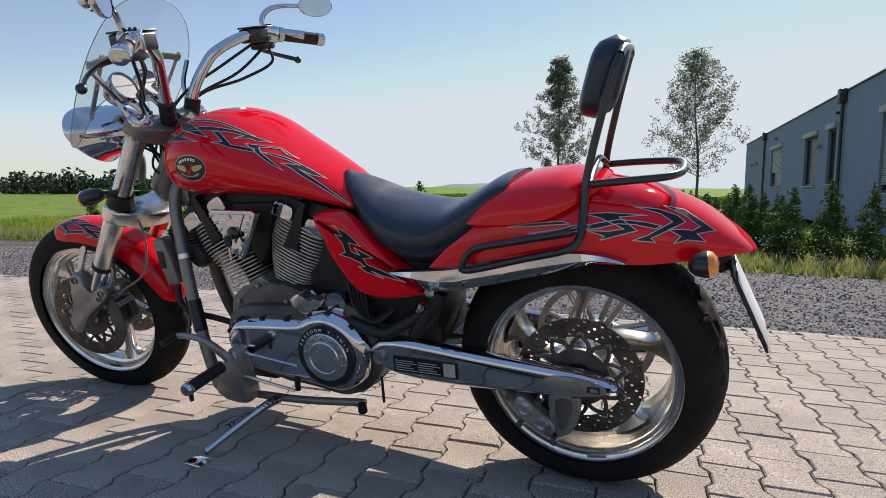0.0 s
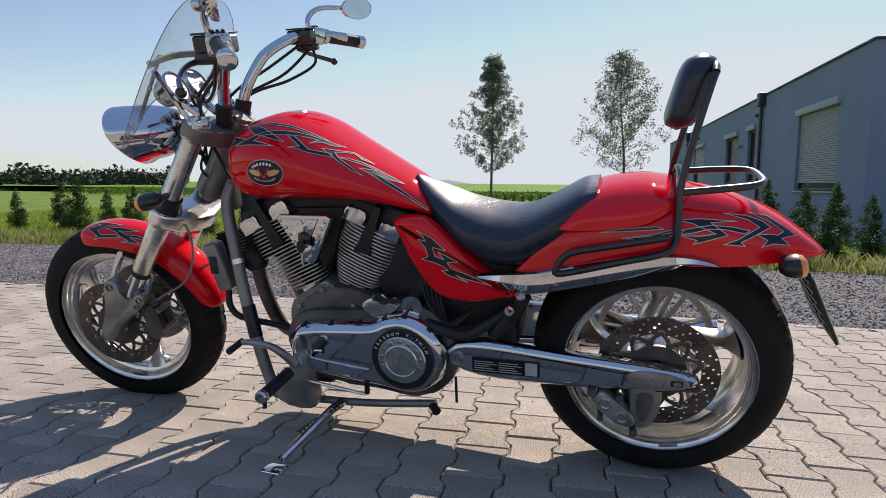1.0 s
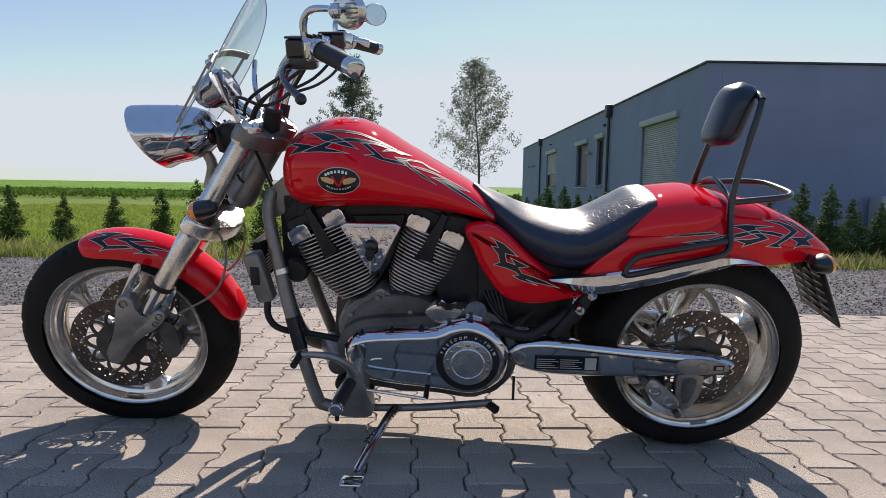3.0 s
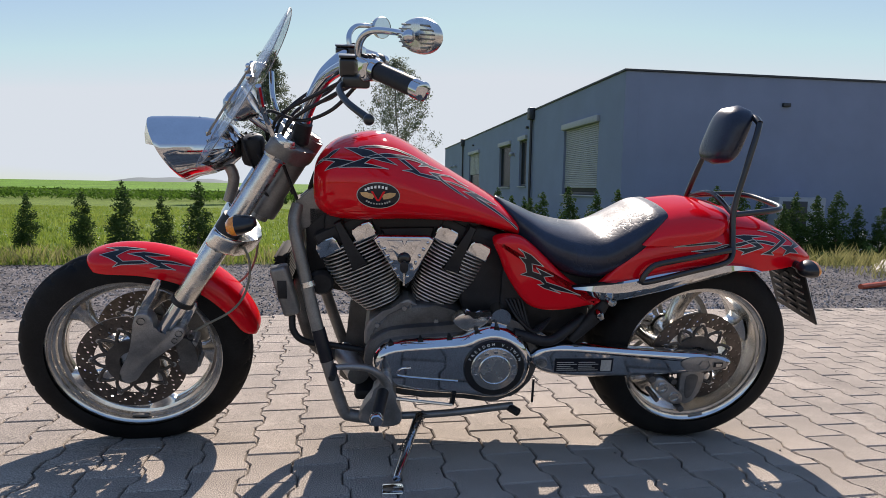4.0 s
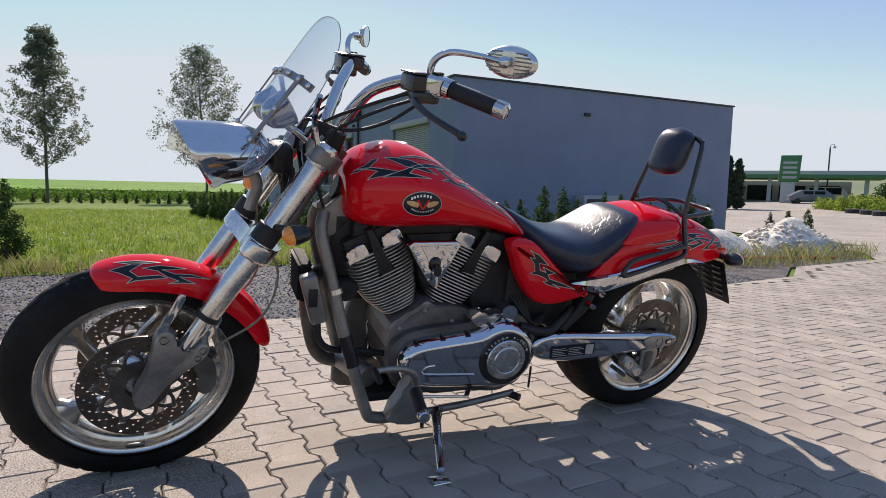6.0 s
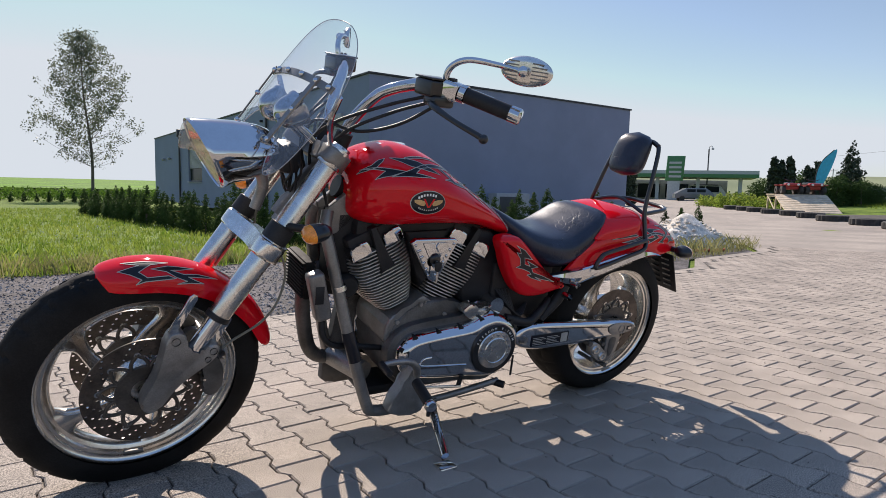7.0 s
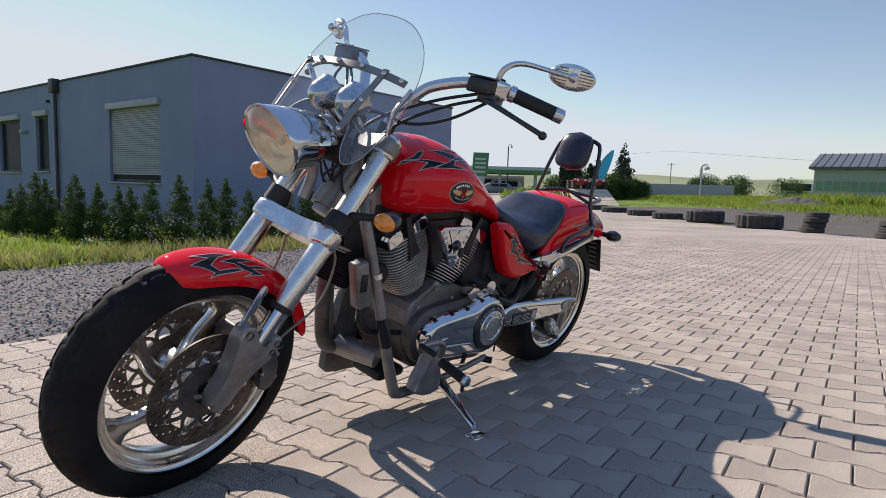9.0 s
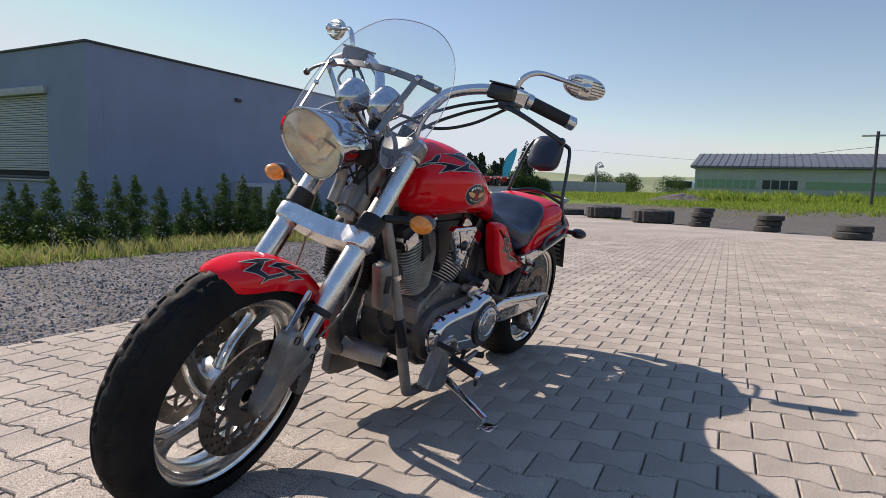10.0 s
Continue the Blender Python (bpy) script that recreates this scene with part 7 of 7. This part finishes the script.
# fuel station
M_CANOPY = mat("canopy_white", (0.40, 0.43, 0.42), 0.5, vary=0.05)
M_GREENB = mat("canopy_green", (0.04, 0.17, 0.06), 0.4, vary=0.05)
GM2 = Matrix.Translation((61, 55.2, -0.3)) @ Matrix.Rotation(math.atan2(42.8 - 55.2, 70.3 - 61), 4, "Z")
fuel = empty("fuel_station", GM2, "fuel station with a flat canopy edged in green", "fuel station")
part("canopy", block(-8, 15, 0, 12, 3.35, 4.2), M_CANOPY, fuel)
part("canopy_edge", block(-8, 15, -0.08, -0.01, 3.3, 3.75), M_GREENB, fuel)
for x in (-4, 3, 8, 13):
    part("pillar", block(x - 0.22, x + 0.22, 1, 1.5, 0, 3.349), M_CANOPY, fuel)
for x in (-2, 6, 13):
    part("pump", block(x - 0.4, x + 0.4, 3, 3.6, 0.0, 1.6, 0.05), M_GREENB, fuel)
part("shop", block(-10, 12, 13, 20, 0, 3.2), M_SHUT, fuel)
for x in (-8.5, -4.5, -0.5, 3.5, 7.5):
    part("shop_window", block(x, x + 3.2, 12.95, 12.995, 0.5, 2.6), M_PANE, fuel)
sign = empty("fuel_sign", Matrix.Translation((59.5, 47.5, -0.2)) @ Matrix.Rotation(radians(-50), 4, "Z"), "tall green price sign of a fuel station", "sign")
part("post", block(-0.7, 0.7, -0.2, 0.2, 0, 2.6), M_CANOPY, sign)
part("panel", plate([(-1.0, 2.61), (1.05, 2.61), (1.2, 5.6), (-0.85, 5.6)], -0.3, 0.3, 0.1), M_GREENB, sign)
for k in range(4):
    part("price_bar", block(-0.6, 0.8, -0.34, -0.305, 3.0 + k * 0.55, 3.25 + k * 0.55), M_CANOPY, sign)

# columnar trees behind the house, fir, bushes
def far_tree(name, x, y, h, w, kind, seed, label, material):
    t = empty(name, Matrix.Translation((x, y, gz(x, y) - 0.1)), label, "tree")
    r2 = random.Random(seed)
    part("trunk", tube([(0, 0, 0), (0, 0, h * 0.7)], [0.12, 0.03], 0, 6), M_BARK, t)
    cs = []
    for i in range(60):
        f = (i + r2.random()) / 60
        prof = (1 - f) ** (0.9 if kind == "cone" else 0.35) * min(1, f * 8 + 0.4)
        a = r2.uniform(0, 6.28)
        cs.append((w * prof * 0.6 * math.cos(a), w * prof * 0.6 * math.sin(a), h * (0.06 + 0.92 * f), w * prof * 0.5 + 0.06))
    part("crown", leaf_cloud(cs, 4200, 0.036 * h if kind != "cone" else 0.022 * h, seed), material, t)
    return t


for i, a in enumerate((44.0, 43.2, 42.4, 31.0, 30.5, 29.9, 28.6, 28.0)):
    a = radians(a)
    far_tree("columnar_tree", -1.9 + 58 * math.cos(a), -1.9 + 58 * math.sin(a), (4.4 if i < 3 else 3.9 if i < 6 else 3.4) + 0.3 * (i % 2), 0.55, "col", 60 + i, "dark columnar conifer by the road", M_WOOD)
far_tree("fir_tree", 52.6, 24.3, 5.5, 1.6, "cone", 71, "dark fir tree behind the grass", M_WOOD)
for i, (x, y, h, w) in enumerate(((50.4, 24.2, 2.5, 1.5), (51.5, 22.9, 2.0, 1.3), (53, 22.6, 1.7, 1.2), (66, 22, 2.0, 1.5), (72, 19.5, 2.4, 2.2), (75, 24, 2.6, 2.5), (80, 16, 2.2, 2.6), (50, 30, 2.3, 1.8), (84, 38, 2.6, 2.4), (62, 33, 3.2, 2.0))):
    far_tree("bush", x, y, h, w, "col", 80 + i, "green leafy bush on the far verge", M_THUJA)
wallp = tagged(part("boundary_wall", block(0, 12.0, 0, 0.3, -0.3, 1.3), M_SHUT), "long low pale grey boundary wall", "wall")
wallp.matrix_world = Matrix.Translation((60.5, 28.9, 0.55)) @ Matrix.Rotation(math.atan2(-10.5, 4.0), 4, "Z")

# ramp with red quad bikes and a flag
M_PLANK = mat("pale_planks", (0.50, 0.41, 0.30), 0.8, vary=0.15, scale=3)
STG = Matrix.Translation((35.9, 19.75, gz(37, 19.5) - 0.05)) @ Matrix.Rotation(radians(-43), 4, "Z")
stage = empty("wooden_ramp", STG, "pale wooden ramp built of planks", "ramp")
slope = math.atan2(1.13, 2.7)
for k in range(10):
    y, z = 0.1 + k * 0.27, 0.10 + k * 0.113
    part("plank", block(-0.05, 3.1, -0.125, 0.125, -0.03, 0.03, 0.006, m=Matrix.Translation((0, y, z)) @ Matrix.Rotation(slope, 4, "X")), M_PLANK, stage)
for k in range(7):
    part("plank", block(-0.05, 3.1, 2.76 + k * 0.26, 3.0 + k * 0.26, 1.17, 1.23, 0.006), M_PLANK, stage)
for x in (0.02, 1.5, 2.9):
    part("beam", block(x, x + 0.1, 2.7, 4.55, 1.05, 1.168), M_PLANK, stage)
    part("stringer", block(x, x + 0.1, -1.46, 1.44, -0.15, -0.034, m=Matrix.Translation((0, 1.32, 0.61)) @ Matrix.Rotation(slope, 4, "X")), M_PLANK, stage)
    part("sill", block(x, x + 0.1, 0.2, 4.55, -0.02, 0.08), M_PLANK, stage)
    for y, z in ((1.5, 0.5), (2.7, 1.05), (4.45, 1.05)):
        part("post", block(x + 0.002, x + 0.098, y - 0.05, y + 0.05, 0.081, z), M_PLANK, stage)
    part("brace", rod((x + 0.05, 2.75, 0.1), (x + 0.05, 4.4, 1.03), 0.045, 6), M_PLANK, stage)
M_REDB = mat("red_buggy_paint", (0.35, 0.03, 0.03), 0.4, vary=0.1)
buggy = empty("quad_bike", STG @ Matrix.Translation((1.05, 3.4, 1.232)), "red quad bike parked on the wooden ramp", "quad bike", "quad bikes on the ramp")
part("body", block(-0.42, 0.42, -0.6, 0.75, 0.30, 0.62, 0.1), M_REDB, buggy)
part("nose", block(-0.5, 0.5, -0.78, -0.45, 0.52, 0.74, 0.09), M_REDB, buggy)
part("saddle", block(-0.2, 0.2, -0.15, 0.7, 0.622, 0.80, 0.07), M_BLACK, buggy)
part("handlebar", tube([(-0.42, -0.25, 1.0), (-0.15, -0.32, 0.92), (0.15, -0.32, 0.92), (0.42, -0.25, 1.0)], 0.025, 3, 8), M_BLACK, buggy)
part("steering_column", rod((0, -0.45, 0.60), (0, -0.32, 0.92), 0.03, 8), M_BLACK, buggy)
for x in (-0.3, 0.3):
    part("headlight", ball((x, -0.79, 0.63), (0.09, 0.04, 0.07), u=10, v=6), M_WHITE, buggy)
for x in (-0.55, 0.55):
    for y in (-0.52, 0.62):
        part("mudguard", block(x - 0.15, x + 0.15, y - 0.3, y + 0.3, 0.58, 0.63, 0.02), M_REDB, buggy)
        part("wheel", lathe([(0.1, -0.12), (0.25, -0.12), (0.29, -0.06), (0.29, 0.06), (0.25, 0.12), (0.1, 0.12)], Matrix.Translation((x, y, 0.28)) @ Matrix.Rotation(radians(90), 4, "Y"), 20, closed=True), M_OLDTYRE, buggy)
copy_thing(buggy, STG @ Matrix.Translation((2.35, 3.5, 1.232)) @ Matrix.Rotation(radians(12), 4, "Z"))
M_FLAG = mat("blue_flag_cloth", (0.03, 0.40, 0.56), 0.7, vary=0.1)
flag = empty("feather_flag", Matrix.Translation((41.9, 21.4, gz(41.9, 21.4))) @ Matrix.Rotation(radians(-62), 4, "Z"), "blue feather flag on a thin pole", "flag")
part("pole", tube([(0, 0, 0), (0, 0, 2.4), (0.3, 0, 3.4), (0.95, 0, 4.15)], 0.03, 4, 6), M_ANTH, flag)
part("cloth", plate(round_poly([(0.03, 1.55), (0.04, 2.5), (0.32, 3.4), (0.97, 4.12), (1.12, 4.05), (0.95, 3.2), (0.62, 2.2), (0.34, 1.6)], 3), -0.012, 0.012), M_FLAG, flag)

# tall weeds on the bank by the ramp
cs = []
for k in range(150):
    f = rnd.random()
    x, y = 44.5 - 5.0 * f + rnd.uniform(0, 2.5), 33.0 - 9.5 * f + rnd.gauss(0, 0.5)
    h = rnd.uniform(0.4, 1.3) * (1 - 0.35 * abs(2 * f - 1))
    for j in range(3):
        cs.append((x, y, gz(x, y) + h * (0.2 + 0.35 * j), 0.42 - 0.1 * j))
me = leaf_cloud(cs, 9000, 0.09, 91)
me.materials.append(M_GRASS)
tagged(new("bank_weeds", me), "tall green weeds on the bank beside the ramp", "weeds", kind="stuff")


# vehicles and poles
def car(name, x, y, turn, paint, ln, hgt, roof, label):
    c = empty(name, Matrix.Translation((x, y, gz(x, y) - 0.1)) @ Matrix.Rotation(turn, 4, "Z"), label, "vehicle")
    h = ln / 2
    side = [(-h, 0.35), (-h, 0.85), (-h * 0.8, 0.98), (roof[0] * h, hgt), (roof[1] * h, hgt), (h * 0.9, 1.05), (h, 0.8), (h, 0.35)]
    part("body", plate(side, -0.85, 0.85, 0.07), paint, c)
    for x0, x1 in ((roof[0] * h + 0.15, (roof[0] + roof[1]) * h / 2 - 0.06), ((roof[0] + roof[1]) * h / 2 + 0.06, roof[1] * h - 0.1)):
        part("window", block(x0, x1, -0.865, 0.865, 1.05, hgt - 0.12, 0.01), M_PANE, c)
    for wx in (-h * 0.62, h * 0.62):
        for wy in (-0.78, 0.78):
            part("wheel", lathe([(0.05, -0.1), (0.3, -0.1), (0.32, 0), (0.3, 0.1), (0.05, 0.1)], Matrix.Translation((wx, wy, 0.32)) @ Matrix.Rotation(radians(90), 4, "X"), 20, closed=True), M_OLDTYRE, c)
    return c


M_CARW = mat("white_car_paint", (0.65, 0.66, 0.66), 0.3, coat=0.6, vary=0.03)
M_CARG = mat("grey_car_paint", (0.12, 0.13, 0.15), 0.3, coat=0.6, vary=0.03)
car("van", 70.0, 50.2, radians(130), M_CARW, 4.9, 1.95, (-0.55, 0.95), "white passenger van parked by the fuel station")
car("car", 58.5, 43.9, radians(-40), M_CARG, 4.3, 1.5, (-0.45, 0.6), "dark grey car parked by the fuel station")
car("van", 92, 17.0, radians(95), M_CARW, 5.0, 2.1, (-0.6, 0.95), "white van parked behind the verge")
for x, y, h, lb in ((42.0, -3.6, 4.6, "dark utility pole by the hall"), (60, 19.5, 2.95, "pale street lamp on the far verge"), (70, 23, 3.2, "pale street lamp on the far verge"), (110, 42, 6.3, "far power line pole"), (120, 60, 6.3, "far power line pole"), (72, 52, 7.0, "street lamp by the fuel station")):
    p = empty("pole", Matrix.Translation((x, y, gz(x, y) - 0.1)), lb, "pole")
    part("shaft", rod((0, 0, 0), (0, 0, h), 0.09, 8), M_ANTH if h > 4 and x < 100 else M_SHUT, p)
    if "street" in lb:
        part("swan_neck", tube([(0, 0, h - 0.02), (0, -0.05, h + 0.28), (0, -0.28, h + 0.42), (0, -0.52, h + 0.30), (0, -0.58, h + 0.08)], 0.05, 4, 6), M_SHUT, p)
        part("lamp_head", rod((0, -0.58, h + 0.10), (0, -0.58, h - 0.12), 0.17, 10), M_SHUT, p)
    else:
        part("top_arm", rod((0, -0.8, h - 0.25), (0, 0.8, h - 0.25), 0.06, 6), M_SHUT, p)
wire = tube([(42.0, -3.6, 4.0), (70, 10, 4.6), (110, 42, 8.6), (120, 60, 8.6)], 0.02, 6, 4)
tagged(part("overhead_wire", wire, M_ANTH), "thin overhead wire between poles", "wire")

# flowering weeds by the house hedge
M_BLOOM = mat("white_flower", (0.6, 0.6, 0.55), 0.7, vary=0.1)
cs = []
for k in range(90):
    f = rnd.random()
    x = rnd.choice((rnd.uniform(0.4, 7.0), rnd.uniform(0.0, 2.2)))
    y = 6.75 + 0.2 * (x - 1.2) + rnd.gauss(0, 0.25)
    cs.append((x, y, gz(x, y) + rnd.uniform(0.1, 0.42), 0.07))
me = leaf_cloud(cs, 900, 0.011, 77)
me.materials.append(M_BLOOM)
tagged(new("white_flowers", me), "small white weed flowers in front of the hedge", "flowers", kind="stuff")
cs = [(rnd.uniform(-8, 3), rnd.uniform(7, 16), 0, 0.1) for _ in range(150)]
cs = [(x, y, gz(x, y) + rnd.uniform(0.05, 0.2), 0.06) for x, y, _, _ in cs]
me = leaf_cloud(cs, 900, 0.012, 78)
me.materials.append(M_BLOOM)
tagged(new("clover_flowers", me), "scattered pale clover flowers on the lawn", "flowers", kind="stuff")

# ---- pavers ----
UA = radians(7.0)
PU, PV = Vector((math.cos(UA), math.sin(UA))), Vector((-math.sin(UA), math.cos(UA)))
COL, LEN, X0, Y0 = 0.1432, 0.2004, -0.044, 0.042


def inside(poly, x, y):
    c = False
    for i in range(len(poly)):
        (x1, y1), (x2, y2) = poly[i - 1], poly[i]
        if (y1 > y) != (y2 > y) and x < (x2 - x1) * (y - y1) / (y2 - y1) + x1:
            c = not c
    return c


def bone(shrink):
    w, n, a, b, e = 0.0815 - shrink, 0.0615 - shrink, 0.065 - shrink * 0.4, 0.035 - shrink * 0.4, LEN / 2 - shrink
    half = [(w, -e), (w, -a), (n, -b), (n, b), (w, a), (w, e)]
    return half + [(-x, -y) for x, y in half]


top, rim = bone(0.0062), bone(0.0018)
pv = [(x, y, 0.0) for x, y in top] + [(x, y, -0.0045) for x, y in bone(0.0025)] + [(x, y, -0.011) for x, y in rim]
pf = [tuple(range(12))] + [(i, 12 + i, 12 + (i + 1) % 12, (i + 1) % 12) for i in range(12)] + [(12 + i, 24 + i, 24 + (i + 1) % 12, 12 + (i + 1) % 12) for i in range(12)]
paver_mesh = bpy.data.meshes.new("paver")
paver_mesh.from_pydata(pv, [], [f[::-1] if len(f) == 4 else f for f in pf])
paver_mesh.materials.append(M_PAVER)
base_np = np.array(pv)
rp = random.Random(17)
verts, faces, near = [], [], 0
for i in range(-60, 110):
    for j in range(-40, 60):
        X, Y = X0 + i * COL, Y0 + (j + 0.5 * (i % 2) + 0.5) * LEN
        p = PU * X + PV * Y
        if not inside(BED, p.x, p.y):
            continue
        sx, sy = (gz(p.x + 0.05, p.y) - gz(p.x - 0.05, p.y)) / 0.1, (gz(p.x, p.y + 0.05) - gz(p.x, p.y - 0.05)) / 0.1
        tilt = Matrix.Rotation(math.atan(sy), 4, "X") @ Matrix.Rotation(-math.atan(sx), 4, "Y")
        m = Matrix.Translation((p.x, p.y, gz(p.x, p.y) + rp.gauss(0, 0.0007))) @ tilt @ pose(0, 0, 0, rp.gauss(0, 0.25), rp.gauss(0, 0.25), 7.0 + rp.gauss(0, 0.25))
        if near < 300 and -2.35 < X < 0.75 and -1.55 < Y < -0.05:
            ob = new("paver", paver_mesh)
            ob.parent = pavement
            ob.matrix_basis = m
            near += 1
        else:
            k = len(verts)
            mm = np.array(m)
            verts += (base_np @ mm[:3, :3].T + mm[:3, 3]).tolist()
            faces += [tuple(k + q for q in (f[::-1] if len(f) == 4 else f)) for f in pf]
me = bpy.data.meshes.new("pavers")
me.from_pydata(verts, [], faces)
me.materials.append(M_PAVER_I)
far = tagged(new("pavers", me), "beige bone-shaped concrete pavers further out", kind="stuff")
far.parent = pavement

# crumbs of dirt on the paving
rc = random.Random(31)
vs, fs = [], []
for k in range(150):
    cx, cy = rc.uniform(-3.4, 3.2), rc.uniform(-1.9, 2.2)
    for _ in range(rc.choice((1, 1, 1, 2, 5))):
        x, y, sz = cx + rc.gauss(0, 0.05), cy + rc.gauss(0, 0.05), rc.uniform(0.002, 0.0055)
        z, b = gz(x, y) + 0.001, len(vs)
        for a in range(5):
            vs.append((x + sz * math.cos(a * 1.26) * rc.uniform(0.6, 1.4), y + sz * math.sin(a * 1.26) * rc.uniform(0.6, 1.4), z - 0.001))
        vs.append((x, y, z + sz * rc.uniform(0.6, 1.1)))
        fs += [(b + a, b + (a + 1) % 5, b + 5) for a in range(5)]
pydata("dirt_crumbs", vs, fs, M_SAND, "small dark crumbs of dirt on the paving", "dirt")
